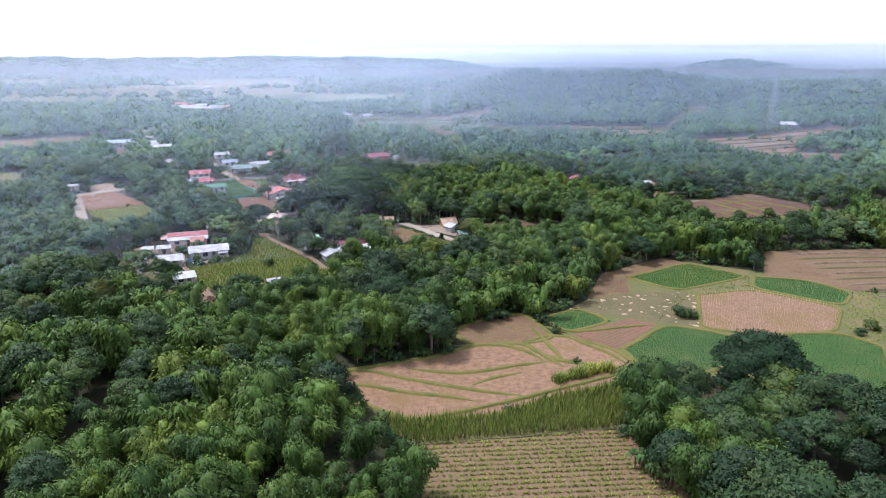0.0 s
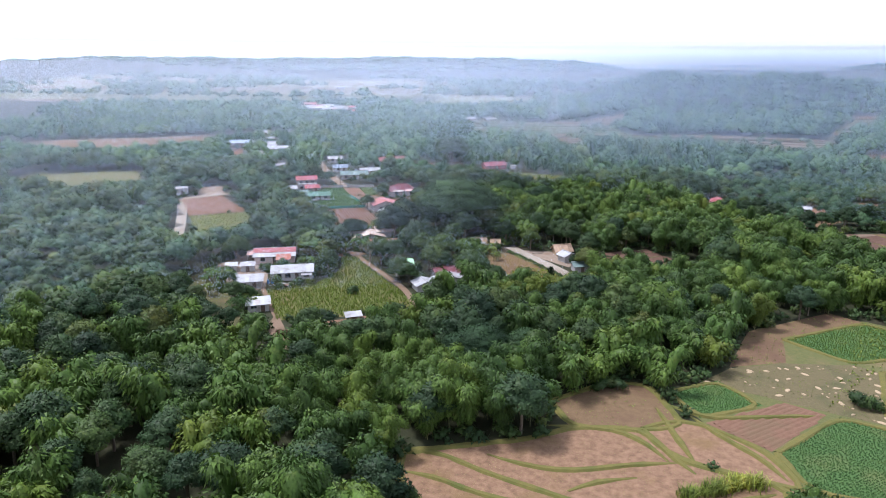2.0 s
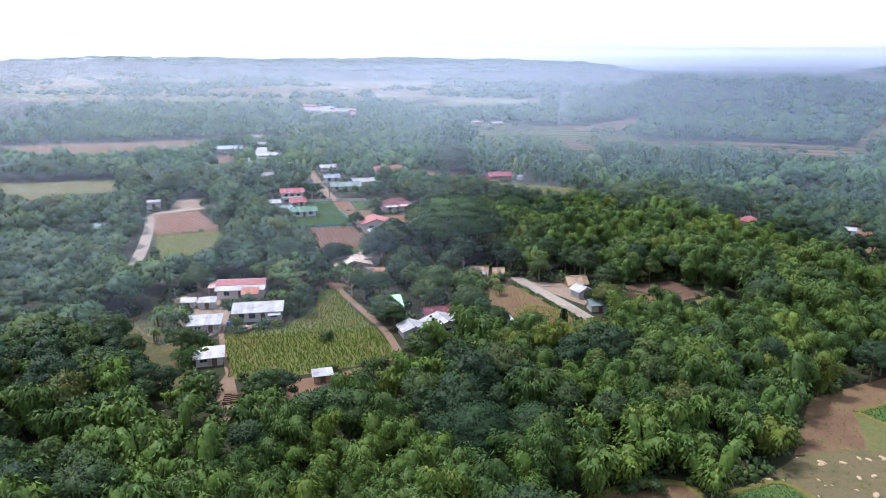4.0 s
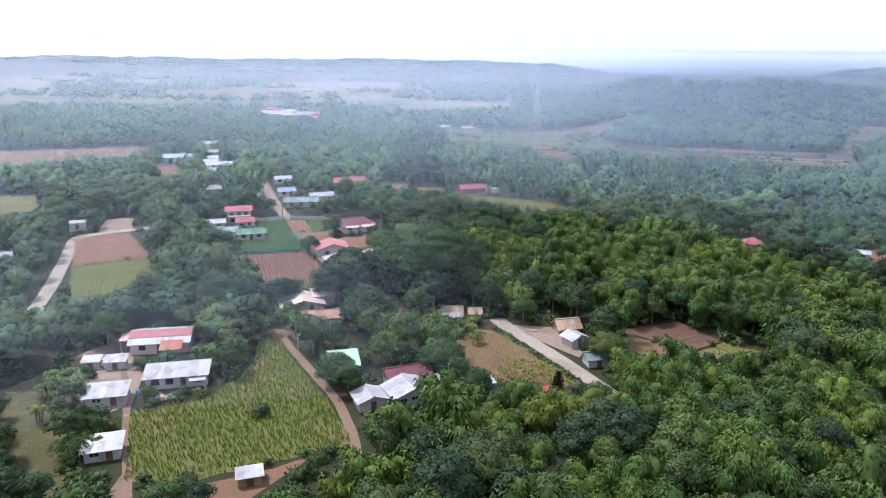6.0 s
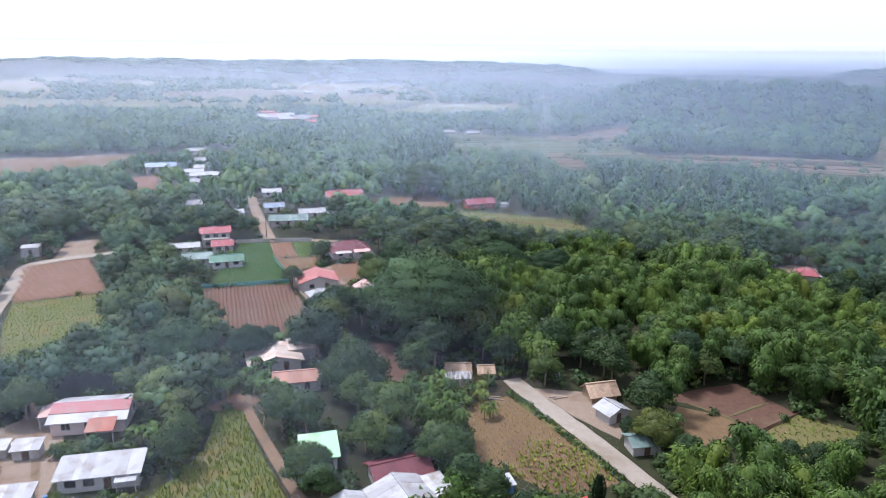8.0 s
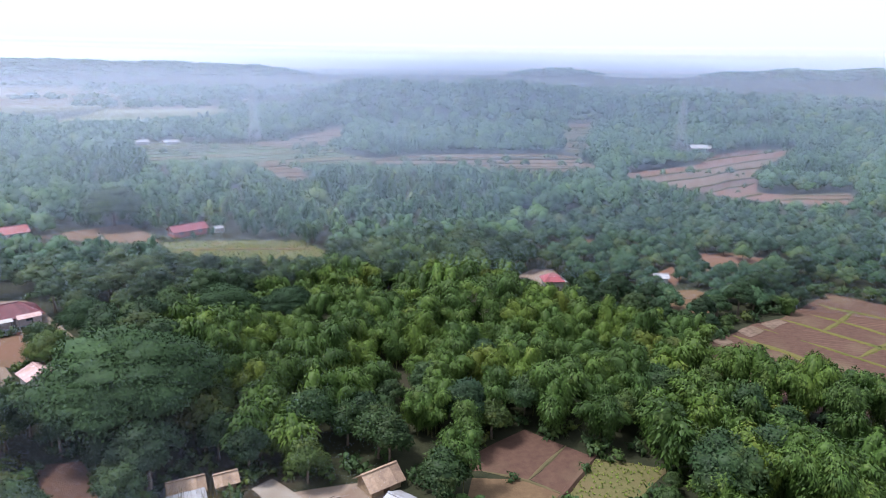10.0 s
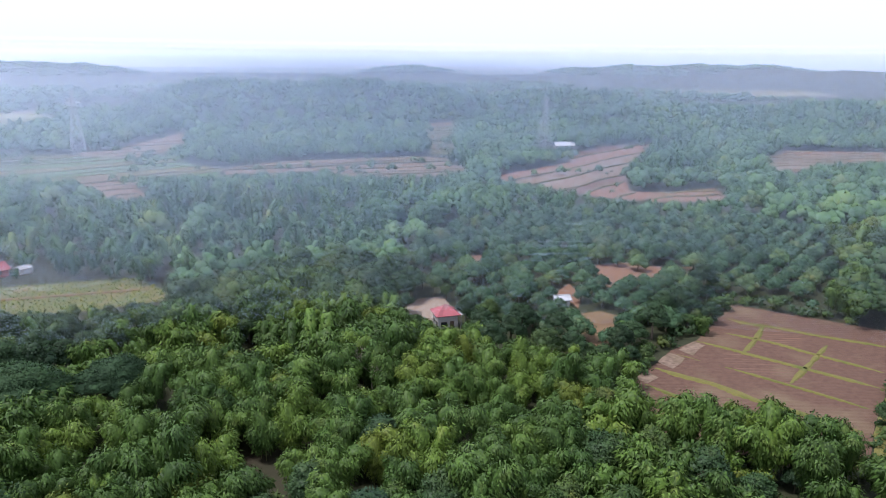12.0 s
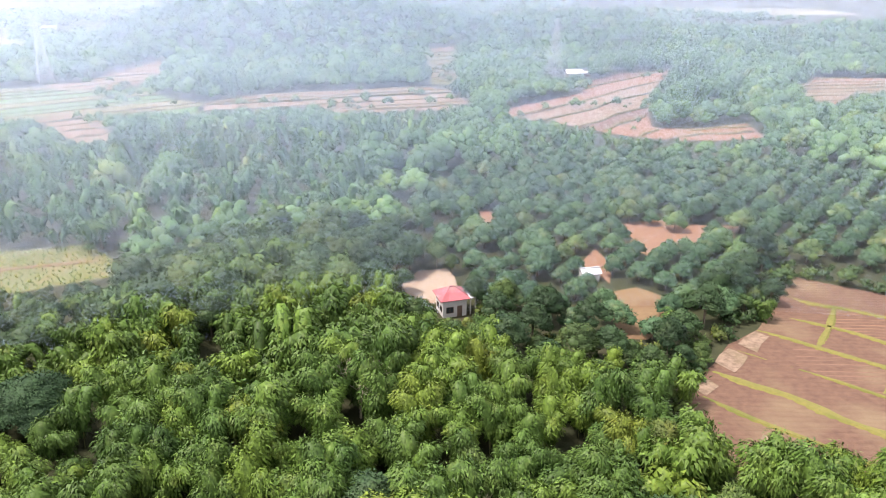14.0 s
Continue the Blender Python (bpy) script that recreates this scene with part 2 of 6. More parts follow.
def glass():
    m, n, l = nodes_of("window_glass")
    b = n.new("ShaderNodeBsdfPrincipled")
    b.inputs["Base Color"].default_value = (0.02, 0.025, 0.03, 1)
    b.inputs["Roughness"].default_value = 0.12
    o = n.new("ShaderNodeOutputMaterial")
    l.new(b.outputs[0], o.inputs[0])
    return m


GLASS = glass()


# ---- mesh helpers ----
def tri_data(name, V, T, material, smooth=False, normals=None):
    V = np.asarray(V, dtype=np.float32).reshape(-1, 3)
    T = np.asarray(T, dtype=np.int32).reshape(-1, 3)
    me = bpy.data.meshes.new(name)
    me.vertices.add(len(V))
    me.vertices.foreach_set("co", V.ravel())
    me.loops.add(len(T) * 3)
    me.loops.foreach_set("vertex_index", T.ravel())
    me.polygons.add(len(T))
    me.polygons.foreach_set("loop_start", np.arange(0, len(T) * 3, 3, dtype=np.int32))
    if smooth:
        me.polygons.foreach_set("use_smooth", np.ones(len(T), dtype=bool))
    me.update(calc_edges=True)
    if normals is not None:
        me.attributes.new("custom_normal", "FLOAT_VECTOR", "POINT").data.foreach_set("vector", np.asarray(normals, dtype=np.float32).ravel())
    me.materials.append(material)
    return me


def part(name, bm, material, parent, label=""):
    me = bpy.data.meshes.new(name)
    bm.to_mesh(me)
    bm.free()
    me.materials.append(material)
    ob = new(name, me)
    ob.parent = parent
    return tagged(ob, label)


def root(name, x, y, z, rz, label, category, group=""):
    e = new(name)
    e.matrix_world = pose(x, y, z, 0, 0, rz)
    return tagged(e, label, category, group)


def box(bm, x0, y0, z0, x1, y1, z1):
    v = [bm.verts.new(p) for p in ((x0, y0, z0), (x1, y0, z0), (x1, y1, z0), (x0, y1, z0), (x0, y0, z1), (x1, y0, z1), (x1, y1, z1), (x0, y1, z1))]
    for f in ((3, 2, 1, 0), (4, 5, 6, 7), (0, 1, 5, 4), (1, 2, 6, 5), (2, 3, 7, 6), (3, 0, 4, 7)):
        bm.faces.new([v[i] for i in f])


def slab(bm, corners, thick):
    """A sheet with thickness under four corners given counter-clockwise from above."""
    up = [bm.verts.new(c) for c in corners]
    lo = [bm.verts.new((c[0], c[1], c[2] - thick)) for c in corners]
    k = len(corners)
    bm.faces.new(up)
    bm.faces.new(lo[::-1])
    for i in range(k):
        bm.faces.new((up[i], lo[i], lo[(i + 1) % k], up[(i + 1) % k]))


# ---- the lie of the land ----
BUMPS = [(90, 826, 28, 61, 85), (199, 806, 21, 71, 85), (272, 772, 18, 97, 85), (394, 700, 19, 71, 85), (487, 610, 8, 129, 90), (551, 520, 14, 67, 90), (563, 400, 5, 117, 100)]


def height(x, y):
    """Ground level: flat round the village, the wooded hill behind the terraces, ridges in the distance."""
    x, y = np.asarray(x, dtype=float), np.asarray(y, dtype=float)
    h = np.zeros(np.broadcast(x, y).shape)
    for bx, by, bh, sx, sy in BUMPS:
        h = h + bh * np.exp(-((x - bx) / sx) ** 2 - ((y - by) / sy) ** 2)
    h = np.where(h < 1.2, 0, h - 1.2) * np.clip((np.hypot(x, y - 100) - 390) / 90, 0, 1)
    az = np.degrees(np.arctan2(x, y - 100))
    d = np.hypot(x, y - 100)
    far = (35 + 3 * np.sin(az * 0.31) + 2 * np.sin(az * 0.83 + 1)) * np.exp(-((d - 2150) / 330) ** 2) / (1 + np.exp((az - 1.5) / 1.5))
    far2 = (35 + 4 * np.sin(az * 0.4 + 2) + 3 * np.sin(az * 1.3)) * np.exp(-((d - 2600) / 330) ** 2) / (1 + np.exp((35 - az) / 1.3))
    knoll = 28 * np.exp(-((d - 2500) / 300) ** 2 - ((az - 23) / 3.2) ** 2)
    return h + far + far2 + knoll


def inside(px, py, poly):
    r = np.zeros(np.shape(px), dtype=bool)
    for (x0, y0), (x1, y1) in zip(poly, poly[1:] + poly[:1]):
        c = (y0 > py) != (y1 > py)
        with np.errstate(divide="ignore", invalid="ignore"):
            r ^= c & (px < (x1 - x0) * (py - y0) / ((y1 - y0) if y1 != y0 else 1e-9) + x0)
    return r


def ground():
    def axis(lo, hi, step):
        a = list(np.arange(lo, hi + 0.1, step))
        s, p, q = step, lo, hi
        left, right = [], []
        while q < 4700 or p > -4700:
            s *= 1.12
            p, q = p - s, q + s
            left.append(max(p, -4800)), right.append(min(q, 4800))
        return np.array(sorted(set(left)) + a + sorted(set(right)))
    xs, ys = axis(-320, 640, 8), axis(-120, 900, 8)
    X, Y = np.meshgrid(xs, ys)
    V = np.stack([X, Y, height(X, Y)], -1).reshape(-1, 3)
    w, h = len(xs), len(ys)
    i = (np.arange(h - 1)[:, None] * w + np.arange(w - 1)).ravel()
    T = np.concatenate([np.stack([i, i + 1, i + w + 1], 1), np.stack([i, i + w + 1, i + w], 1)])
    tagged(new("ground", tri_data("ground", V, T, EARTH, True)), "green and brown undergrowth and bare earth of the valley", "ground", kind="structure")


ground()


# ---- fields, roads and yards ----
CLEAR = []


def sheet(name, poly, z, material, label, category="field", hilly=False, clear=True):
    """A field, yard or bed: a thin layer of its own soil or crop on the ground."""
    bm = bmesh.new()
    n = len(poly)
    mx, my = sum(p[0] for p in poly) / n, sum(p[1] for p in poly) / n
    pts = []
    for i, (a, b) in enumerate(zip(poly, poly[1:] + poly[:1])):
        k = max(1, int(math.hypot(b[0] - a[0], b[1] - a[1]) / (6 if hilly else 2.5)))
        for j in range(k):
            s = j / k
            x, y = a[0] + (b[0] - a[0]) * s, a[1] + (b[1] - a[1]) * s
            w = 0.35 * noise.noise((x * 0.35, y * 0.35, 3.1)) if not hilly else 2.5 * noise.noise((x * 0.05, y * 0.05, 3.1))
            pts.append((x + w * (1 if x > mx else -1), y + w * (1 if y > my else -1)))
    face = bm.faces.new([bm.verts.new((x, y, 0)) for x, y in pts])
    if face.calc_area() and face.normal.z < 0:
        face.normal_flip()
    bmesh.ops.triangulate(bm, faces=bm.faces[:])
    if hilly:
        for _ in range(2):
            bmesh.ops.subdivide_edges(bm, edges=[e for e in bm.edges if e.calc_length() > 9], cuts=1)
            bmesh.ops.triangulate(bm, faces=[f for f in bm.faces if len(f.verts) > 3])
    bm.normal_update()
    for f in bm.faces:
        if f.normal.z < 0:
            f.normal_flip()
    for v in bm.verts:
        v.co.z = z + (float(height(v.co.x, v.co.y)) if hilly else 0.0)
    me = bpy.data.meshes.new(name)
    bm.to_mesh(me)
    bm.free()
    me.materials.append(material)
    if clear:
        CLEAR.append(list(poly))
    return tagged(new(name, me), label, category, kind="structure")


def ribbon(name, line, width, z, material, label, category, thick=0.0):
    """A road, path or bank along a line; with thick it stands above the ground as a low ridge."""
    bm = bmesh.new()
    pts = []
    for a, b in zip(line, line[1:]):
        k = max(1, int(math.hypot(b[0] - a[0], b[1] - a[1]) / 2))
        pts += [(a[0] + (b[0] - a[0]) * j / k, a[1] + (b[1] - a[1]) * j / k) for j in range(k)]
    pts.append(line[-1])
    for _ in range(2):
        pts = [pts[0]] + [((p[0] + 2 * q[0] + r[0]) / 4, (p[1] + 2 * q[1] + r[1]) / 4) for p, q, r in zip(pts, pts[1:], pts[2:])] + [pts[-1]]
    rows = []
    for i, p in enumerate(pts):
        a, b = pts[max(i - 1, 0)], pts[min(i + 1, len(pts) - 1)]
        d = math.hypot(b[0] - a[0], b[1] - a[1]) or 1
        nx, ny = -(b[1] - a[1]) / d, (b[0] - a[0]) / d
        w = width / 2 * (1 + (0.5 if thick else 0.13) * noise.noise((p[0] * 0.4, p[1] * 0.4, 7)))
        end = 1.0 if not thick or line[0] == line[-1] else min(1.0, 0.3 + 0.7 * min(i, len(pts) - 1 - i) / 2)
        rise = thick * (end - 0.3) / 0.7
        w *= end
        h = float(height(*p)) + z
        prof = ((1, 0), (0.5, rise), (-0.5, rise), (-1, 0)) if thick else ((1, 0), (-1, 0))
        rows.append([bm.verts.new((p[0] + nx * w * s, p[1] + ny * w * s, h + t)) for s, t in prof])
    for r, q in zip(rows, rows[1:]):
        for i in range(len(r) - 1):
            bm.faces.new((r[i], r[i + 1], q[i + 1], q[i]))
    bm.normal_update()
    for f in bm.faces:
        if f.normal.z < 0:
            f.normal_flip()
    me = bpy.data.meshes.new(name)
    bm.to_mesh(me)
    bm.free()
    me.materials.append(material)
    return tagged(new(name, me), label, category, kind="structure")


def corridor(line, half):
    """Keeps trees off a road."""
    for (x0, y0), (x1, y1) in zip(line, line[1:]):
        d = math.hypot(x1 - x0, y1 - y0)
        nx, ny = -(y1 - y0) / d * half, (x1 - x0) / d * half
        CLEAR.append([(x0 + nx, y0 + ny), (x1 + nx, y1 + ny), (x1 - nx, y1 - ny), (x0 - nx, y0 - ny)])


def rows_in(poly, angle, gap, step, jitter, rng):
    """Places along parallel rows inside a field."""
    a = radians(angle)
    c, s = math.cos(a), math.sin(a)
    P = np.array(poly)
    u, v = P[:, 0] * c + P[:, 1] * s, -P[:, 0] * s + P[:, 1] * c
    uu, vv = np.meshgrid(np.arange(u.min(), u.max(), step), np.arange(v.min(), v.max(), gap))
    uu = uu + rng.normal(0, jitter, uu.shape) * 2
    vv = vv + rng.normal(0, jitter, vv.shape)
    x, y = (uu * c - vv * s).ravel(), (uu * s + vv * c).ravel()
    k = inside(x, y, poly)
    return x[k], y[k]


def plants(name, poly, angle, gap, step, tall, blades, width, material, label, seed, bend=0.5, jitter=0.08, thin=1.0):
    """A crop: each plant a tuft of arched blades, standing in rows."""
    rng = np.random.default_rng(seed)
    x, y = rows_in(poly, angle, gap, step, jitter, rng)
    if thin < 1:
        k = rng.random(len(x)) < thin
        x, y = x[k], y[k]
    n = len(x)
    X, Y = np.repeat(x, blades), np.repeat(y, blades)
    m = len(X)
    az = rng.random(m) * 2 * np.pi
    h = tall * (0.6 + 0.5 * rng.random(m)) * np.repeat(0.8 + 0.4 * rng.random(n), blades)
    out = h * bend * (0.3 + 0.7 * rng.random(m))
    dx, dy = np.cos(az), np.sin(az)
    z0 = h * 0.15 * rng.random(m)
    w = width * (0.7 + 0.6 * rng.random(m))
    p0 = np.stack([X - dy * w, Y + dx * w, z0 + 0.05], 1)
    p1 = np.stack([X + dy * w, Y - dx * w, z0 + 0.05], 1)
    p2 = np.stack([X + dx * out, Y + dy * out, h], 1)
    V = np.stack([p0, p1, p2], 1).reshape(-1, 3)
    tagged(new(name, tri_data(name, V, np.arange(len(V)), material)), label, "crop", kind="stuff")


def furrows(name, poly, angle, gap, tall, material, label, seed):
    """Ridges of turned soil in a field, each a low bank with a wavering crest."""
    rng = np.random.default_rng(seed)
    a = radians(angle)
    c, s = math.cos(a), math.sin(a)
    P = np.array(poly)
    u, v = P[:, 0] * c + P[:, 1] * s, -P[:, 0] * s + P[:, 1] * c
    bed = new(name)
    tagged(bed, label, "furrows")
    bed.matrix_world = pose(float(P[:, 0].mean()), float(P[:, 1].mean()), 0)
    ox, oy = P.mean(0)
    for vv in np.arange(v.min() + gap * 0.4, v.max(), gap):
        uu = np.arange(u.min(), u.max(), 0.9)
        k = inside(uu * c - vv * s, uu * s + vv * c, poly)
        uu = uu[k]
        if len(uu) < 3:
            continue
        n = len(uu)
        sway = np.array([0.3 * gap * noise.noise((q * 0.11, vv * 0.7, seed)) for q in uu])
        hz = tall * (0.65 + 0.7 * rng.random(n))
        V = np.zeros((n, 3, 3))
        for j, (w, z) in enumerate(((-0.4, 0), (0, 1), (0.4, 0))):
            y = vv + sway + w * gap + rng.normal(0, 0.03, n)
            V[:, j, 0], V[:, j, 1], V[:, j, 2] = uu * c - y * s - ox, uu * s + y * c - oy, 0.045 + z * hz
        i = np.arange(n - 1) * 3
        T = np.concatenate([np.stack([i, i + 3, i + 4], 1), np.stack([i, i + 4, i + 1], 1), np.stack([i + 1, i + 4, i + 5], 1), np.stack([i + 1, i + 5, i + 2], 1)])
        ob = new("ridge", tri_data("ridge", V.reshape(-1, 3), T, material))
        ob.parent = bed


# southern fields
stubble_p = [(-4.0, 89.2), (26.6, 93.6), (27.6, 87.7), (30.5, 77.0), (32.6, 62.0), (-1.0, 62.0)]
maize_p = [(-8.2, 95.9), (-3.4, 96.0), (8.5, 97.6), (16.3, 102.4), (33.0, 109.5), (27.6, 94.2), (-3.6, 89.5), (-7.9, 91.5)]
rice_p = [(-18.6, 113.4), (-8.0, 117.6), (0.6, 120.9), (4.5, 125.0), (16.0, 126.5), (19.8, 118.6), (23.8, 117.5), (34.4, 114.4), (33.8, 110.8), (16.3, 102.6), (8.0, 97.8), (-3.4, 96.3), (-8.4, 98.2), (-17.5, 105.7)]
dry_p = [(1.9, 132.9), (10.5, 140.8), (18.1, 142.5), (22.7, 128.5), (16.1, 126.0), (5.1, 125.2)]
lane_p = [(16.0, 126.6), (22.0, 131.0), (25.5, 129.5), (33.5, 123.0), (36.0, 113.5), (34.4, 114.5), (23.8, 117.6), (20.0, 118.7)]
small_p = [(21.4, 139.8), (30.4, 145.7), (36.0, 137.7), (25.2, 131.6)]
redplot_p = [(25.8, 130.2), (36.5, 137.2), (39.5, 139.2), (45.3, 136.5), (33.9, 123.5)]
green_p = [(34.5, 123.2), (46.8, 136.0), (57.1, 131.4), (60.0, 124.0), (48.0, 113.0), (36.5, 114.0)]
corn_h = [(46.8, 167.5), (66.1, 180.3), (78.0, 168.4), (56.4, 157.5)]
green_i = [(79.4, 168.4), (91.5, 165.2), (97.5, 156.0), (90.4, 147.0), (75.0, 159.5)]
brown_j = [(60.2, 154.7), (74.4, 158.3), (89.2, 145.7), (80.4, 132.0), (64.0, 130.0), (53.6, 134.4)]
straw_p = [(27.0, 144.2), (33.5, 151.6), (43.7, 155.5), (56.4, 157.2), (60.0, 154.5), (53.4, 134.6), (46.5, 137.0), (38.0, 140.8)]
brown_l = [(40.9, 170.8), (61.0, 185.4), (66.1, 180.6), (46.8, 167.8), (44.5, 156.2), (33.5, 152.0)]
terr_n = [(92.5, 192.1), (150.5, 196.0), (145.1, 150.5), (99.4, 157.7), (82.0, 168.7)]
green_r = [(61.5, 130.5), (81.0, 131.5), (86.0, 124.0), (75.1, 104.7), (62.0, 112.7)]
open_e = [(82.0, 131.5), (90.0, 145.5), (99.0, 157.0), (144.0, 150.0), (120.0, 112.0), (88.0, 118.0)]
sheet("open_grass", [(24.5, 132.0), (36.0, 154.0), (47.0, 168.0), (66.5, 181.5), (92.0, 167.0), (99.0, 157.0), (90.0, 130.0), (62.0, 108.0), (36.0, 112.0)], 0.02, GRASS, "yellowing grass between the crop plots", "grass", clear=True)
sheet("maize_stubble_field", stubble_p, 0.03, MAIZESTUB, "cut maize field with yellow-green regrowth in rows")
sheet("maize_strip", maize_p, 0.03, MAIZEBED, "strip of standing maize along the stubble field")
sheet("rice_stubble_field", rice_p, 0.03, RICE, "harvested rice terraces, pinkish-tan stubble with grassy banks")
sheet("dry_meadow", dry_p, 0.03, DRYGRASS, "dry brown meadow at the edge of the trees")
sheet("stubble_lane", lane_p, 0.035, RICE, "small harvested plots beside the rice terraces")
sheet("bean_plot", small_p, 0.04, CROPBED, "small bright green crop plot")
sheet("bare_plot", redplot_p, 0.04, REDSOIL, "bare reddish-brown soil plot")
sheet("green_plot", green_p, 0.04, CROPBED, "green crop plot on a slope of rows")
sheet("far_maize_plot", corn_h, 0.04, CROPBED, "young green maize plot near the woods")
sheet("far_bean_plot", green_i, 0.04, CROPBED, "green crop plot with pale border")
sheet("tilled_plot", brown_j, 0.04, RICE, "tilled pinkish-brown plot with rows of stakes")
sheet("straw_ground", straw_p, 0.03, BERM, "yellow-brown ground strewn with straw heaps")
sheet("woods_edge_soil", brown_l, 0.03, DRYGRASS, "bare brown margin below the woods")
sheet("east_terraces", terr_n, 0.03, DRYGRASS, "brown dry terraces beside the river fields")
sheet("east_green_plot", green_r, 0.03, CROPBED, "green plot behind the umbrella tree")
sheet("east_meadow", open_e, 0.025, GRASS, "yellowish meadow with bushes")
for i, line in enumerate(([(-18.2, 113.9), (-13.6, 114.4), (-6.3, 110.5), (0.6, 108.2), (7.2, 105.7), (13.3, 104.7)],
             [(-17.4, 108.8), (-13.0, 108.4), (-7.0, 105.7), (1.5, 104.1), (6.1, 102.4)],
             [(-6.5, 115.1), (-1.4, 113.2), (5.6, 112.8), (8.8, 114.4), (15.1, 116.7), (20.0, 117.9)],
             [(5.0, 108.4), (8.6, 111.4), (14.2, 113.2)],
             [(1.8, 124.9), (7.3, 125.4), (13.3, 125.1), (16.8, 121.7), (18.9, 117.9)],
             [(15.8, 127.1), (18.7, 120.4), (22.2, 115.5)],
             [(18.8, 133.8), (20.6, 125.7), (22.6, 117.9)],
             [(23.8, 132.0), (28.2, 125.1), (31.8, 121.7), (34.1, 116.0)],
             [(-5.6, 96.1), (4.2, 99.6), (14.7, 104.3), (20.8, 107.4), (31.8, 112.8)],
             [(19.7, 135.9), (26.0, 131.4), (44.6, 135.9)])):
    ribbon("field_bank", line, 1.15, 0.03, BANK, "low grassy bank between rice plots", "bank", 0.26 + 0.008 * i)
for i, edge in enumerate((small_p, green_p, corn_h, green_i, brown_j, dry_p, lane_p, green_r)):
    ribbon("plot_border", edge + edge[:1], 1.2, 0.035, BANK, "yellow-green grass bank round a plot", "bank", 0.19 + 0.007 * i)
ribbon("rice_border", rice_p + rice_p[:1], 1.4, 0.03, BANK, "yellow-green grass bank round the rice terraces", "bank", 0.25)
for i in range(9):
    y = 152 + i * 4.4
    ribbon("terrace_bank", [(100 - i * 0.5, y + 1), (118, y + 3), (135, y + 1.5), (148, y)], 1.3, 0.03, BERM if i % 2 else STUBBLE, "low bank of the dry terraces", "bank", 0.35)
ribbon("red_track", [(26.8, 94.5), (27.6, 90.0), (28.6, 86.0), (31.5, 76.5), (33.5, 62.0)], 1.3, 0.05, REDSOIL, "red earth footpath beside the stubble field", "path")
plants("maize_regrowth", stubble_p, 4, 1.15, 0.17, 0.45, 4, 0.09, MAIZE, "yellow-green tufts in rows on the cut field", 11, 0.9, 0.12, 0.85)
plants("maize_plants", maize_p, 8, 0.75, 0.42, 2.2, 5, 0.09, MAIZE, "standing maize plants with arched leaves", 12)
plants("bean_plants", small_p, 35, 0.4, 0.25, 0.24, 5, 0.09, GREENCROP, "leafy bright green crop rows", 13, 0.9)
plants("green_rows", green_p, 38, 0.42, 0.25, 0.22, 5, 0.09, GREENCROP, "leafy green crop rows", 14, 0.9)
plants("far_maize_plants", corn_h, 30, 0.5, 0.32, 0.32, 5, 0.1, GREENCROP, "young green maize rows", 15, 0.6)
plants("far_bean_plants", green_i, -15, 0.5, 0.32, 0.28, 5, 0.1, GREENCROP, "leafy green crop rows", 16, 0.9)
plants("east_green_rows", green_r, 38, 0.45, 0.28, 0.24, 5, 0.1, GREENCROP, "leafy green crop rows behind the umbrella tree", 17, 0.9)
plants("straw_plot_grass", straw_p, 20, 0.8, 0.55, 0.13, 4, 0.13, MAIZE, "yellowing grass tufts among the straw heaps", 35, 1.1, 0.45, 0.3)
plants("dry_meadow_tufts", dry_p, 70, 0.9, 0.7, 0.14, 4, 0.1, OLIVECROP, "sparse green tufts on the dry meadow", 36, 1.1, 0.45, 0.45)
plants("open_grass_tufts", [(46.0, 138.0), (60.0, 156.0), (76.0, 160.0), (80.0, 166.0), (66.0, 181.0), (55.0, 157.0)], 10, 1.0, 0.7, 0.35, 4, 0.16, MAIZE, "rough yellow-green grass between the plots", 37, 1.1, 0.45, 0.5)
plants("east_meadow_tufts", open_e, 15, 1.1, 0.8, 0.4, 4, 0.12, OLIVECROP, "rough tufts of the yellowish meadow", 41, 1.1, 0.45, 0.6)
plants("clearing_grass_tufts", [(25.2, 214.9), (33.0, 221.7), (42.0, 216.8), (30.0, 208.9)], 15, 0.8, 0.5, 0.35, 4, 0.1, OLIVECROP, "rough grass of the clearing", 42, 1.1, 0.4, 0.8)
plants("woods_edge_tufts", brown_l, 0, 0.9, 0.7, 0.15, 4, 0.13, OLIVECROP, "sparse tufts below the woods", 38, 1.1, 0.45, 0.5)
plants("rice_straw", rice_p, 12, 0.45, 0.5, 0.1, 3, 0.06, DRYSTALK, "short cut rice straw", 43, 0.8, 0.2, 0.8)
furrows("bare_plot_furrows", redplot_p, 40, 0.9, 0.14, REDSOIL, "shallow furrows in reddish soil", 18)
furrows("stubble_furrows", stubble_p, 4, 1.15, 0.12, MAIZESTUB, "low ridges of the cut maize field", 19)
furrows("tilled_furrows", brown_j, -72, 1.5, 0.1, RICE, "low ridges of the tilled plot", 20)

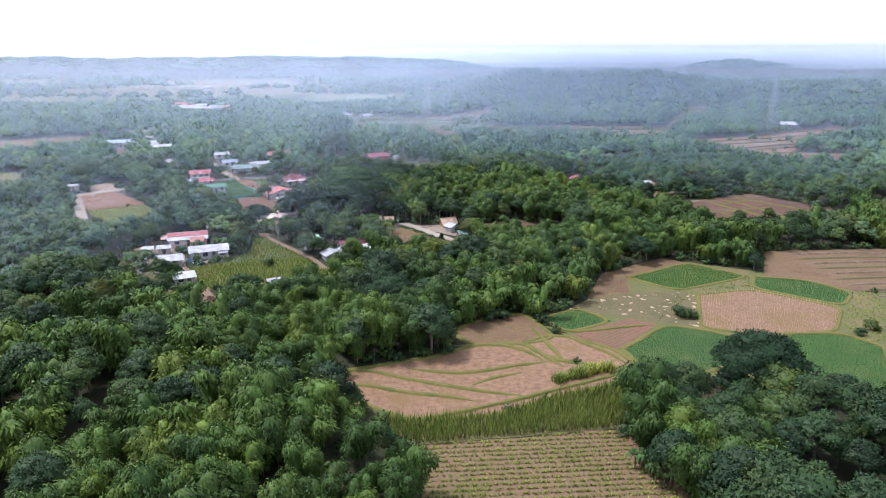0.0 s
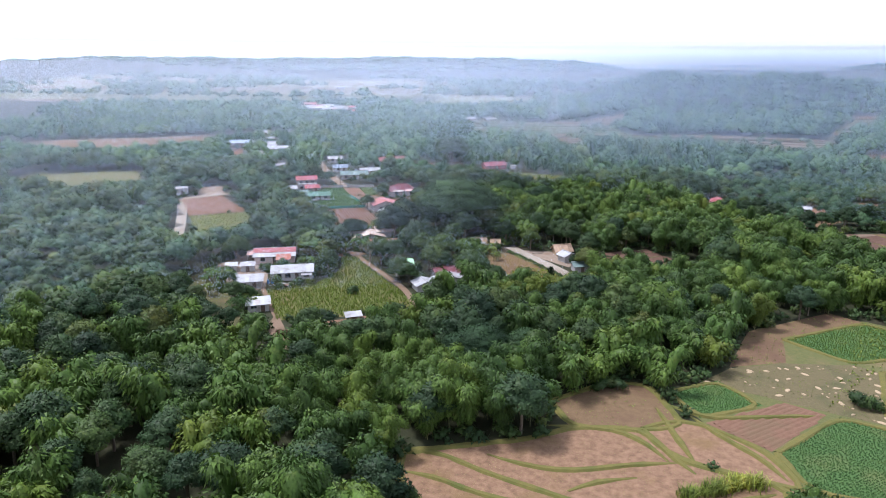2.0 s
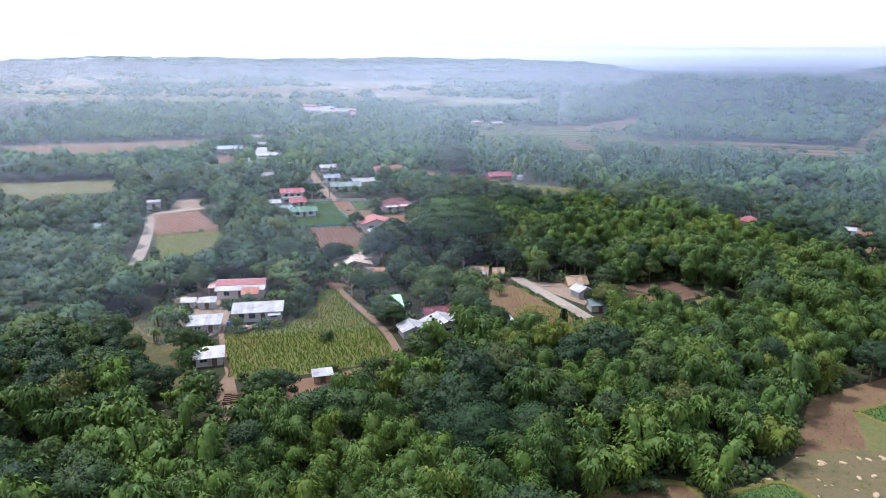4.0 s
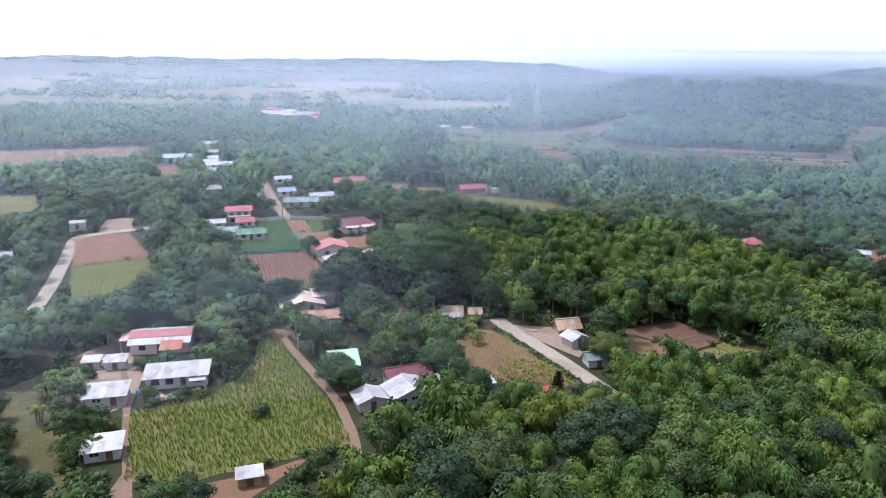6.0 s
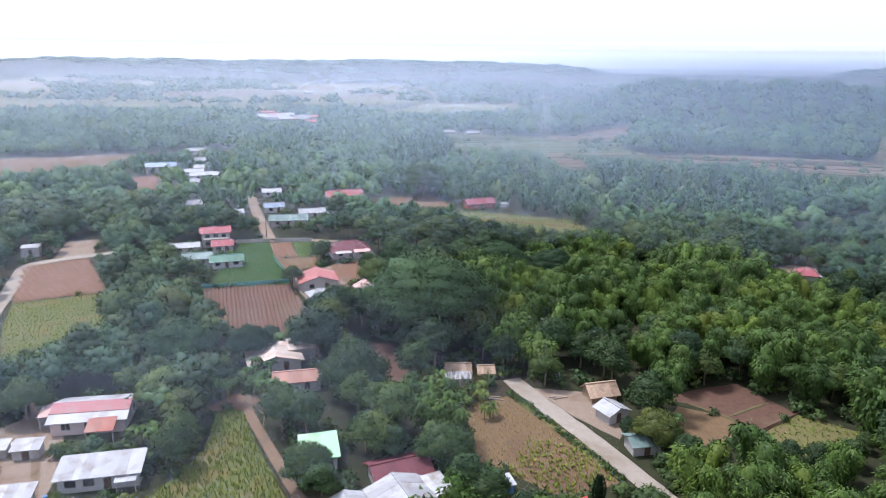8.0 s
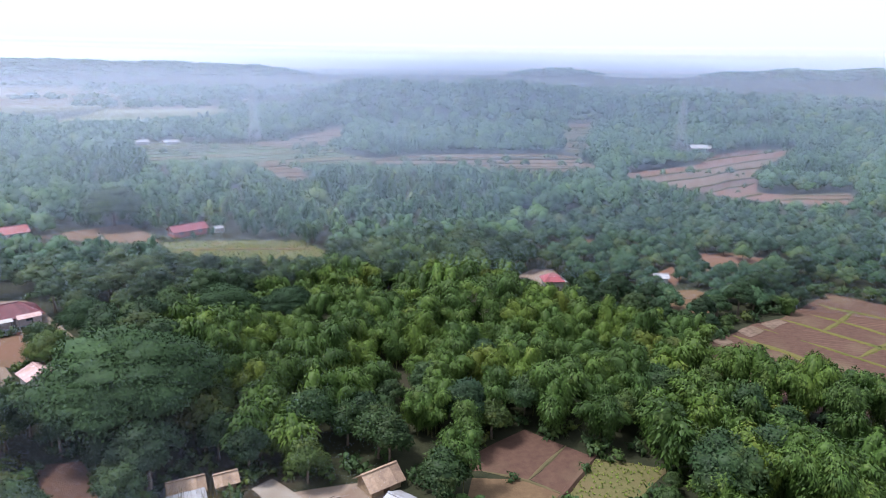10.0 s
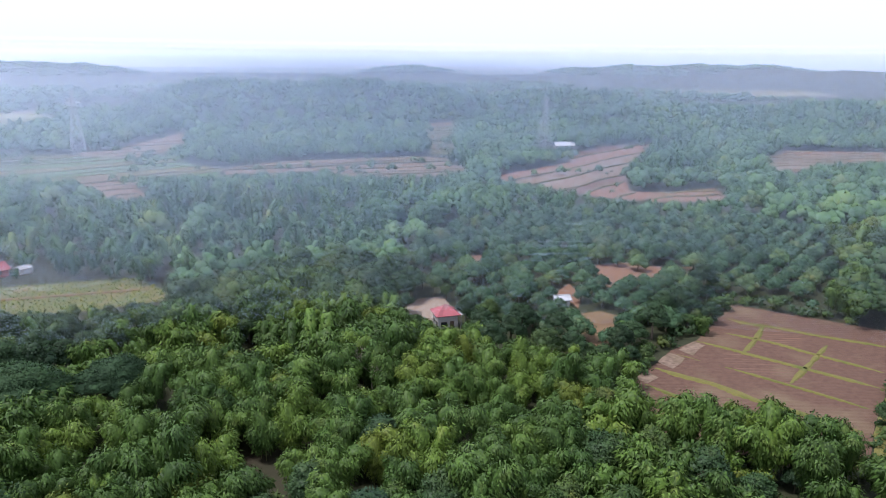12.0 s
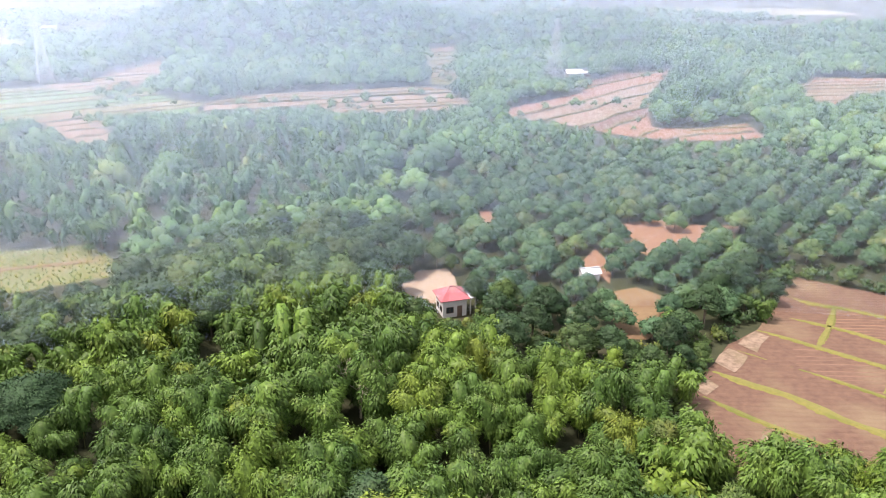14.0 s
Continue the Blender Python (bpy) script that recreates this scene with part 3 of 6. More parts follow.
# village fields
corn_p = [(-67.5, 175.5), (-57.5, 181.8), (-55.5, 195.0), (-59.0, 206.0), (-55.5, 207.5), (-44.5, 192.4), (-36.1, 182.0), (-30.2, 172.4), (-35.0, 169.0), (-48.1, 160.2), (-57.4, 157.9)]
field_nwb = [(-146.1, 271.0), (-134.8, 281.1), (-112.0, 256.6), (-128.5, 245.4)]
field_nwg = [(-128.0, 244.8), (-112.0, 255.6), (-97.6, 236.4), (-108.0, 215.4)]
field_se = [(-21.6, 214.6), (-13.4, 219.9), (-2.6, 205.8), (3.0, 197.8), (-4.7, 193.0), (-16.4, 199.7)]
clear_a = [(11.0, 223.9), (19.5, 228.8), (26.0, 231.8), (30.0, 226.0), (21.5, 219.0), (16.0, 222.5)]
clear_b = [(21.8, 219.0), (30.2, 225.8), (33.0, 221.9), (25.0, 215.0)]
clear_c = [(14.0, 221.5), (21.3, 218.8), (24.6, 214.8), (16.5, 209.0), (11.0, 213.0)]
plough_p = [(-92.6, 260.8), (-71.4, 269.4), (-58.9, 250.0), (-57.9, 239.4), (-66.0, 238.0), (-79.5, 241.4)]
green_v = [(-90.6, 263.9), (-100.0, 303.7), (-92.5, 307.0), (-72.2, 271.4), (-72.0, 270.0)]
plot_v1 = [(-91.9, 306.2), (-85.8, 308.3), (-78.5, 293.3), (-83.5, 290.5)]
plot_v2 = [(-85.6, 308.3), (-79.8, 309.8), (-73.5, 295.5), (-78.3, 293.4)]
plot_v3 = [(-83.2, 290.0), (-73.2, 295.0), (-69.5, 285.3), (-76.7, 279.8)]
red_v = [(-66.3, 288.2), (-59.0, 291.8), (-53.5, 278.3), (-57.2, 273.7), (-63.5, 277.0)]
yard_v = [(-74.0, 279.0), (-66.0, 287.0), (-56.0, 270.0), (-57.0, 262.0), (-62.0, 258.0), (-70.0, 268.5)]
farm_g = [(-45.5, 371.8), (-32.8, 362.1), (0.0, 356.4), (8.0, 335.1), (-12.4, 334.8), (-36.1, 341.3)]
farm_d = [(-82.9, 376.8), (-56.4, 390.3), (-45.9, 371.8), (-33.8, 362.1), (-50.0, 362.0)]
sheet("village_maize", corn_p, 0.03, WEEDBED, "village maize field, yellow-green and patchy")
sheet("fallow_field", field_nwb, 0.03, REDSOIL, "fallow brown field beside the concrete lane")
sheet("grass_field", field_nwg, 0.03, WEEDBED, "green field of grass and young maize by the lane")
sheet("dry_maize_field", field_se, 0.03, DRYGRASS, "dry harvested maize field beside the lane")
sheet("cleared_soil", clear_a, 0.03, DARKSOIL, "cleared dark brown plot at the edge of the bamboo")
sheet("cleared_soil_dark", clear_b, 0.03, DARKSOIL, "freshly dug dark brown plot")
sheet("cleared_tan_plot", clear_c, 0.03, DRYGRASS, "tan plot in the bamboo clearing")
sheet("clearing_grass", [(25.2, 214.9), (33.0, 221.7), (42.0, 216.8), (30.0, 208.9)], 0.03, MAIZEBED, "grassy corner of the clearing", "grass")
sheet("ploughed_field", plough_p, 0.03, PLOUGH, "ploughed reddish-brown field in straight furrows")
sheet("onion_field", green_v, 0.03, CROPBED, "green vegetable field behind the ploughed field")
sheet("tan_bed", plot_v1, 0.03, REDSOIL, "tan vegetable bed")
sheet("lime_bed", plot_v2, 0.03, CROPBED, "bright lime-green seed bed")
sheet("dry_bed", plot_v3, 0.03, DRYGRASS, "dry brown garden bed")
sheet("red_yard", red_v, 0.03, REDSOIL, "bare red-brown soil below the maroon house", "yard")
sheet("concrete_yard", yard_v, 0.025, YARD, "pale trodden yard round the coral-roofed house", "yard")
sheet("farm_meadow", farm_g, 0.03, GRASS, "green meadow beside the red farmhouse", "grass")
sheet("farm_stubble", farm_d, 0.03, DRYGRASS, "dry tan field between the two red houses")
sheet("west_yard", [(-90.2, 191.8), (-86.0, 204.5), (-79.0, 197.0), (-73.0, 188.2), (-69.0, 178.3), (-72.0, 172.0), (-80.5, 180.1)], 0.02, YARD, "trodden earth yard between the houses", "yard")
sheet("west_soil", [(-58.4, 156.0), (-59.2, 162.6), (-54.4, 155.1), (-47.5, 143.4), (-51.1, 144.0), (-56.3, 151.5)], 0.02, PATH, "bare earth at the end of the yard path", "yard")
sheet("west_clearing", [(-93.0, 178.8), (-89.9, 187.1), (-80.3, 179.0), (-69.7, 163.4), (-61.9, 153.8), (-71.0, 152.2)], 0.012, BANKDARK, "dry trodden grass clearing beside the houses", "grass")
sheet("kitchen_soil", [(-48.0, 158.6), (-39.0, 164.6), (-34.6, 168.8), (-38.0, 161.0), (-42.0, 152.0), (-46.0, 150.4)], 0.02, REDSOIL, "bare orange-brown soil by the field hut", "yard")
sheet("north_yard", [(-144.1, 279.8), (-152.5, 296.2), (-144.7, 300.4), (-135.2, 284.0)], 0.025, YARD, "pale yard at the end of the lane", "yard")
sheet("hut_yard", [(-10.0, 223.8), (1.0, 223.5), (6.0, 216.0), (4.0, 209.0), (-1.5, 213.5)], 0.02, YARD, "trodden yard beside the lane", "yard")
sheet("path_head", [(-62.0, 206.0), (-59.0, 213.0), (-53.0, 212.0), (-55.5, 207.8)], 0.03, REDSOIL, "bare soil at the head of the path", "yard")
sheet("dark_yard", [(-44.0, 238.0), (-38.0, 238.0), (-30.0, 222.0), (-36.0, 218.0)], 0.02, DARKSOIL, "shaded bare soil under the big tree", "yard")
sheet("village_lot", [(-205.0, 402.0), (-190.0, 412.0), (-170.0, 372.0), (-180.0, 366.0)], 0.03, REDSOIL, "bare orange lot below the far houses", "yard")
sheet("west_meadow", [(-250.0, 312.0), (-205.0, 330.0), (-182.0, 300.0), (-205.0, 270.0), (-240.0, 280.0)], 0.03, GRASS, "green field beyond the western trees")
sheet("west_far_field", [(-330.0, 430.0), (-240.0, 470.0), (-230.0, 430.0), (-270.0, 385.0), (-330.0, 390.0)], 0.03, DRYGRASS, "tan field along the far western road")
plants("village_maize_plants", corn_p, 108, 0.75, 0.3, 0.85, 6, 0.06, OLIVECROP, "yellow-green maize plants in patchy rows", 21, 0.45, 0.27, 0.85)
plants("clearing_tufts", [(-93.0, 178.8), (-89.9, 187.1), (-80.3, 179.0), (-69.7, 163.4), (-61.9, 153.8), (-71.0, 152.2)], 30, 1.0, 0.8, 0.16, 4, 0.11, OLIVECROP, "rough tufts in the dry clearing", 39, 1.0, 0.45, 0.6)
plants("dry_maize_stalks", field_se, -52, 0.9, 0.6, 0.6, 3, 0.035, DRYSTALK, "dry broken maize stalks in rows", 22, 0.4, 0.12)
plants("stalk_field_grass", field_se, 20, 1.0, 0.7, 0.16, 4, 0.1, OLIVECROP, "green grass among the dry stalks", 44, 1.0, 0.45, 0.6)
plants("vegetable_rows", green_v, -62, 0.42, 0.34, 0.28, 4, 0.09, GREENCROP, "low green vegetable rows", 23, 0.9)
plants("seed_bed_rows", plot_v2, -62, 0.5, 0.4, 0.35, 4, 0.1, MAIZE, "bright lime seedlings", 24, 0.9)
plants("lane_field_plants", field_nwg, -40, 0.8, 0.45, 0.35, 4, 0.1, OLIVECROP, "young maize and grass in rows", 25, 0.9, 0.3, 0.7)
plants("field_weeds", [(-9.5, 206.5), (-2.6, 205.8), (3.0, 197.8), (-4.7, 193.0), (-12.5, 197.5)], -52, 0.7, 0.5, 0.6, 5, 0.1, OLIVECROP, "green weeds over the end of the dry field", 45, 0.9, 0.35, 0.8)
furrows("ploughed_ridges", plough_p, -63, 0.9, 0.6, PLOUGH, "straight ridges of the ploughed field", 26)
furrows("bed_ridges", plot_v1, -62, 0.9, 0.2, REDSOIL, "low ridges of the garden bed", 27)
furrows("fallow_ridges", field_nwb, -40, 1.4, 0.15, REDSOIL, "weathered ridges of the fallow field", 28)

roads = {"lane_nw": ([(-113.0, 210.6), (-123.2, 231.0), (-134.2, 250.6), (-146.8, 272.0), (-141.0, 279.0), (-131.0, 288.0)], 3.4, CONCRETE, "narrow pale concrete lane"),
         "lane_se": ([(-13.5, 226.5), (-10.4, 221.6), (-1.0, 209.3), (8.3, 195.4), (9.4, 193.8)], 3.4, CONCRETE, "narrow pale concrete lane beside the dry field"),
         "village_road": ([(-128.0, 374.0), (-112.0, 343.0), (-96.0, 315.0), (-92.5, 309.0)], 3.6, YARD, "dusty village road between the houses"),
         "cross_lane": ([(-103.0, 305.5), (-92.0, 309.5), (-79.0, 312.0), (-66.0, 312.0), (-58.0, 298.0), (-48.3, 281.5)], 3.0, YARD, "dusty lane behind the gardens"),
         "far_road": ([(-380.0, 395.0), (-280.0, 452.0), (-235.0, 480.0), (-195.0, 505.0)], 4.5, YARD, "pale road across the western fields"),
         "field_path": ([(-57.0, 212.5), (-55.5, 208.8), (-45.5, 196.2), (-36.2, 184.6), (-30.2, 173.6), (-28.0, 167.0)], 1.6, PATH, "rutted dirt track beside the maize"),
         "yard_path": ([(-90.8, 204.9), (-82.0, 195.0), (-72.2, 182.0), (-63.8, 168.1), (-57.0, 157.9), (-54.0, 153.5), (-49.2, 143.7)], 1.1, PATH, "worn footpath along the field edge")}
for key, (line, width, material, label) in roads.items():
    ribbon("lane" if "lane" in key else "road" if "road" in key else "path", line, width, 0.06, material, label, "road" if "path" not in key else "path")
    corridor(line, width / 2 + 1.4)
ribbon("hedge_bank", [(-13.5, 221.0), (-3.4, 208.2), (3.0, 198.6)], 1.6, 0.03, GRASS, "weedy verge between lane and field", "grass", 0.3)

# the ploughed terraces to the east
plough_m = [(82.4, 258.2), (91.2, 262.5), (99.3, 263.9), (114.0, 271.4), (123.9, 276.8), (141.7, 248.5), (121.4, 237.7), (95.8, 224.9), (86.0, 219.0), (74.0, 226.0), (65.0, 241.1), (67.1, 245.4), (70.6, 251.2), (75.6, 255.6)]
sheet("terraced_ploughland", plough_m, 0.03, DARKSOIL, "broad dark-brown ploughed plots with green banks")
sheet("ploughland_plot", [(84.6, 259.5), (90.1, 261.5), (90.9, 258.3), (85.0, 255.7)], 0.13, STUBBLE, "pale tan plot at the edge of the ploughland")
sheet("ploughland_plot", [(92.5, 261.9), (98.4, 263.7), (99.0, 261.4), (93.1, 258.6)], 0.13, STUBBLE, "pinkish tan plot at the edge of the ploughland")
sheet("ploughland_plot", [(76.3, 256.1), (80.1, 257.1), (80.1, 254.2), (76.6, 253.2)], 0.13, STUBBLE, "pale tan plot at the edge of the ploughland")
sheet("ploughland_plot", [(70.3, 240.8), (76.4, 243.4), (77.6, 240.9), (73.9, 238.4)], 0.13, STUBBLE, "pale bare plot at the edge of the ploughland")
sheet("ploughland_plot", [(118.5, 263.3), (122.2, 256.6), (114.5, 251.6), (111.5, 259.1)], 0.036, REDSOIL, "lighter reddish plot of the ploughland")
sheet("ploughland_plot", [(101.1, 258.7), (102.3, 255.1), (106.3, 246.3), (99.7, 242.1), (98.2, 245.1), (95.3, 253.2)], 0.036, PLOUGH, "freshly tilled brown plot of the ploughland")
sheet("east_meadow", [(124.5, 235.5), (143.5, 246.0), (168.0, 258.0), (172.0, 246.0), (154.0, 235.0), (136.0, 226.0)], 0.03, GRASS, "yellowish grass field beyond the crop beds", "grass")
sheet("east_crop", [(88.0, 216.5), (97.5, 223.0), (123.0, 235.8), (128.0, 228.0), (112.0, 218.0), (96.0, 208.0)], 0.03, CROPBED, "bright green crop beds beside the ploughland")
plants("east_crop_rows", [(91.0, 217.0), (98.5, 222.0), (122.5, 234.5), (127.5, 228.0), (112.0, 218.5), (96.5, 209.0)], 40, 1.1, 0.6, 0.8, 4, 0.12, GREENCROP, "green crop rows beside the ploughland", 31, 0.8)
furrows("ploughland_ridges", plough_m, -29, 1.1, 0.075, DARKSOIL, "faint ridges of the ploughland", 32)
for line, wide in (([(82.4, 258.2), (84.4, 252.1), (87.6, 248.1), (87.8, 243.7), (89.4, 238.4), (90.8, 236.4), (93.1, 230.9), (95.4, 225.3)], 2.2),
                   ([(99.3, 263.9), (101.6, 259.1), (102.7, 255.9), (104.8, 251.5), (106.9, 246.7), (109.8, 240.3), (112.7, 234.0)], 1.5),
                   ([(119.5, 264.3), (112.3, 259.8), (105.6, 256.5), (102.3, 255.1)], 1.6),
                   ([(115.5, 270.8), (115.6, 266.7), (120.4, 262.4), (122.9, 257.0), (127.7, 250.6), (132.5, 244.2)], 1.4),
                   ([(107.9, 264.8), (110.9, 259.4), (113.4, 255.5), (114.1, 251.3), (116.9, 244.3), (119.6, 237.3)], 1.2),
                   ([(94.2, 253.3), (95.9, 249.8), (97.6, 244.8), (99.0, 241.7), (101.3, 235.6), (103.6, 229.6)], 1.0),
                   ([(76.1, 253.7), (77.0, 249.5), (78.0, 245.7), (79.9, 242.0), (84.0, 231.3), (88.2, 220.5)], 1.2),
                   ([(90.6, 260.8), (92.9, 255.8)], 0.7),
                   ([(122.0, 251.0), (109.6, 246.0), (99.4, 242.2)], 1.5)):
    ribbon("ploughland_bank", line, wide * 0.85, 0.05, BANK, "low grassy bank between ploughed plots", "bank", 0.24)
ribbon("ploughland_path", [(86.5, 217.8), (96.5, 224.2), (122.2, 236.9), (142.6, 247.4)], 1.7, 0.06, BANK, "grassy path along the crop beds", "path", 0.2)

# clearings in the orchard and by the red-roofed house
for poly, material, label in (([(52.5, 302.8), (53.0, 306.8), (58.8, 311.6), (64.5, 310.4), (64.0, 306.1), (61.5, 299.0), (59.0, 294.5), (54.5, 297.4)], YARD, "bare yard behind the red-roofed house"),
                              ([(105.5, 308.5), (114.9, 316.8), (125.0, 314.2), (131.8, 306.4), (139.0, 303.0), (129.1, 296.5), (114.9, 297.0), (106.0, 297.0)], REDSOIL, "bare reddish clearing among mango trees"),
                              ([(86.5, 287.0), (93.0, 286.4), (94.8, 280.0), (86.4, 271.0), (80.5, 269.5), (76.5, 272.2)], DRYGRASS, "tan clearing among mango trees"),
                              ([(83.5, 338.0), (91.5, 340.0), (88.0, 329.0), (81.0, 329.0)], REDSOIL, "small bare clearing among mango trees"),
                              ([(90.5, 300.5), (98.9, 306.4), (95.0, 296.0), (89.5, 290.0)], REDSOIL, "narrow bare strip among mango trees")):
    sheet("orchard_clearing", poly, 0.03, material, label, "clearing")


# terraces in the valley before the hill
def clip(poly, nx, ny, d):
    out = []
    for (x0, y0), (x1, y1) in zip(poly, poly[1:] + poly[:1]):
        a, b = nx * x0 + ny * y0 - d, nx * x1 + ny * y1 - d
        if a >= 0:
            out.append((x0, y0))
        if a * b < 0:
            s = a / (a - b)
            out.append((x0 + s * (x1 - x0), y0 + s * (y1 - y0)))
    return out


def terraces(poly, angle, gap, mats, label, seed):
    rng = random.Random(seed)
    a = radians(angle)
    nx, ny = -math.sin(a), math.cos(a)
    ds = [nx * x + ny * y for x, y in poly]
    d, k = min(ds), 0
    CLEAR.append(list(poly))
    while d < max(ds):
        w = gap * rng.uniform(0.7, 1.4)
        strip = clip(clip(poly, nx, ny, d), -nx, -ny, -(d + w - gap * 0.1))
        foot = sorted((-ny * x + nx * y, x, y) for x, y in strip if abs(nx * x + ny * y - d) < 1e-6)
        if gap < 30 and len(foot) > 1 and foot[-1][0] - foot[0][0] > 12:
            (_, ax, ay), (_, bx, by) = foot[0], foot[-1]
            line = [(ax + (bx - ax) * j / 8 + nx * 1.4 * math.sin(j * 1.3 + k), ay + (by - ay) * j / 8 + ny * 1.4 * math.sin(j * 1.3 + k)) for j in range(9)]
            ribbon("terrace_bank", line, 2.2, 0.1, BERM if k % 4 else BANKDARK, "grassy step between valley terraces", "bank", rng.uniform(0.4, 0.8))
        d += w
        if len(strip) > 2:
            sheet("valley_terrace", strip, 0.08 + 0.05 * (k % 3), mats[rng.randrange(len(mats))], label, "field", hilly=True, clear=False)
            k += 1


terraces([(-16, 622), (4, 632), (20, 670), (50, 708), (53, 679), (32, 614), (18, 592), (-7, 603)], 14, 15, [REDSOIL, STUBBLE, DRYGRASS, STUBBLE], "pinkish bare valley terrace", 1)
terraces([(-90, 640), (-17, 617), (-7, 601), (18, 590), (32, 603), (37, 559), (52, 533), (46, 509), (8, 519), (2, 529), (-8, 524), (-29, 523), (-70, 537)], 12, 11, [CROPBED, GRASS, MAIZEBED, CROPBED, BANK, GRASS], "grassy valley terrace", 2)
terraces([(-16, 517), (-8, 524), (2, 529), (9, 506), (9, 471), (13, 464), (-1, 468), (-8, 493)], 8, 14, [DRYGRASS, STUBBLE], "tan valley plot", 11)
terraces([(46, 509), (52, 533), (72, 544), (97, 546), (121, 545), (167, 535), (174, 520), (164, 500), (166, 484), (145, 470), (100, 482), (96, 503), (70, 509)], -6, 11, [STUBBLE, BERM, REDSOIL, DRYGRASS, STUBBLE, DARKSOIL], "brown valley terrace", 3)
terraces([(166, 461), (197, 471), (229, 483), (255, 515), (298, 536), (339, 535), (285, 490), (254, 461), (217, 421), (202, 402), (208, 391), (189, 380), (180, 395), (175, 415), (169, 430), (159, 441)], 24, 13, [REDSOIL, STUBBLE, DARKSOIL, STUBBLE], "brown valley terrace below the pylon", 4)
terraces([(208, 391), (243, 392), (226, 369), (206, 372), (190, 380)], -10, 9, [REDSOIL, DRYGRASS, REDSOIL], "bare valley plot", 5)
terraces([(232, 674), (261, 679), (210, 578), (183, 538), (173, 542), (197, 599)], 5, 9, [GRASS, DRYGRASS, GRASS], "stepped grassy terrace on the hillside", 6)
terraces([(393, 475), (440, 440), (420, 415), (379, 418), (355, 423), (315, 404), (313, 416), (329, 438)], -15, 13, [REDSOIL, DRYGRASS, STUBBLE], "brown hillside terrace", 7)
# paddy plain far to the north-west
for poly, seed in (([(-1150, 1450), (-60, 1500), (-110, 1000), (-330, 820), (-640, 760), (-900, 900)], 8), ([(-160, 985), (-60, 1000), (-30, 880), (-90, 820), (-180, 800)], 9), ([(500, 1500), (1300, 1150), (1150, 950), (480, 1250)], 10)):
    terraces(poly, 6, 46, [PADDY, GRASS, PADDY, STUBBLE], "pale paddy field on the plain", seed)


# straw heaps and stakes on the southern plots
rh = np.random.default_rng(61)
sx, sy = (rh.uniform(28, 59, 260), rh.uniform(135, 157, 260))
ok = inside(sx, sy, straw_p)
for x, y in list(zip(sx[ok], sy[ok]))[:60]:
    bm = bmesh.new()
    bmesh.ops.create_icosphere(bm, subdivisions=2, radius=1)
    r, h = 0.22 + 0.6 * rh.random() ** 2, rh.uniform(0.08, 0.2)
    for v in bm.verts:
        v.co = Vector((v.co.x * r, v.co.y * r * 0.55, max(v.co.z, -0.1) * h)) * (1 + 0.25 * noise.noise(v.co * 2 + Vector((x, y, 0))))
    me = bpy.data.meshes.new("straw_mound")
    bm.to_mesh(me)
    bm.free()
    me.materials.append(STRAW)
    ob = new("straw_mound", me)
    ob.matrix_world = pose(x, y, 0.05, 0, 0, rh.uniform(0, 360))
    tagged(ob, "small pale mound of straw on dry ground", "straw mound", "straw mounds")
px, py = rows_in(brown_j, -72, 1.5, 0.9, 0.06, rh)
V, T = [], []
for k, (x, y) in enumerate(zip(px, py)):
    h, dx, dy = rh.uniform(0.8, 1.5), rh.normal(0, 0.12), rh.normal(0, 0.12)
    o = len(V)
    V += [(x - 0.07, y, 0), (x + 0.07, y, 0), (x, y + 0.08, 0), (x + dx, y + dy, h)]
    T += [(o, o + 1, o + 3), (o + 1, o + 2, o + 3), (o + 2, o, o + 3)]
tagged(new("stakes", tri_data("stakes", V, T, STRAW)), "rows of thin pale stakes in the tilled plot", "stakes", kind="stuff")

plants("meadow_tufts", farm_g, 10, 1.3, 0.8, 0.5, 4, 0.12, GREENCROP, "rough tufts of the farm meadow", 33, 0.9, 0.3, 0.7)
plants("meadow_dry_tufts", farm_g, 40, 1.9, 1.1, 0.6, 4, 0.12, MAIZE, "yellow tufts of the farm meadow", 34, 0.9, 0.4, 0.6)
ribbon("meadow_bank", [(-36.0, 352.0), (-18.0, 348.5), (3.0, 345.0)], 1.6, 0.03, DRYGRASS, "low dry bank across the meadow", "bank", 0.3)


# ---- plants ----
def unit(A):
    return A / (np.linalg.norm(A, axis=-1, keepdims=True) + 1e-9)


def tri_leaves(P, D, size, width, rng, N=None):
    """A leaf at each of P, pointing along D, its face turned roughly to N."""
    n = len(P)
    D = unit(D)
    S = unit(np.cross(D, rng.normal(0, 1, (n, 3)) if N is None else N + rng.normal(0, 0.35, (n, 3))))
    L = size * (0.6 + 0.8 * rng.random((n, 1)))
    W = width * (0.6 + 0.8 * rng.random((n, 1)))
    V = np.stack([P - S * W * 0.5 + D * L * 0.25, P + S * W * 0.5 + D * L * 0.25, P + D * L], 1)
    return V.reshape(-1, 3), np.arange(3 * n).reshape(-1, 3)


def leaf_mass(P, D, size, width, rng, N):
    """Leaves that lie like shingles on a mass of foliage, lit as the mass they belong to."""
    N = unit(N)
    V, T = tri_leaves(P, D, size, width, rng, N)
    G = np.cross(V[1::3] - V[0::3], V[2::3] - V[0::3])
    back = (G * N).sum(1) < 0
    T[back] = T[back][:, ::-1]
    G = unit(np.where(back[:, None], -G, G))
    return V, T, np.repeat(unit(N * 0.74 + G * 0.56), 3, axis=0)


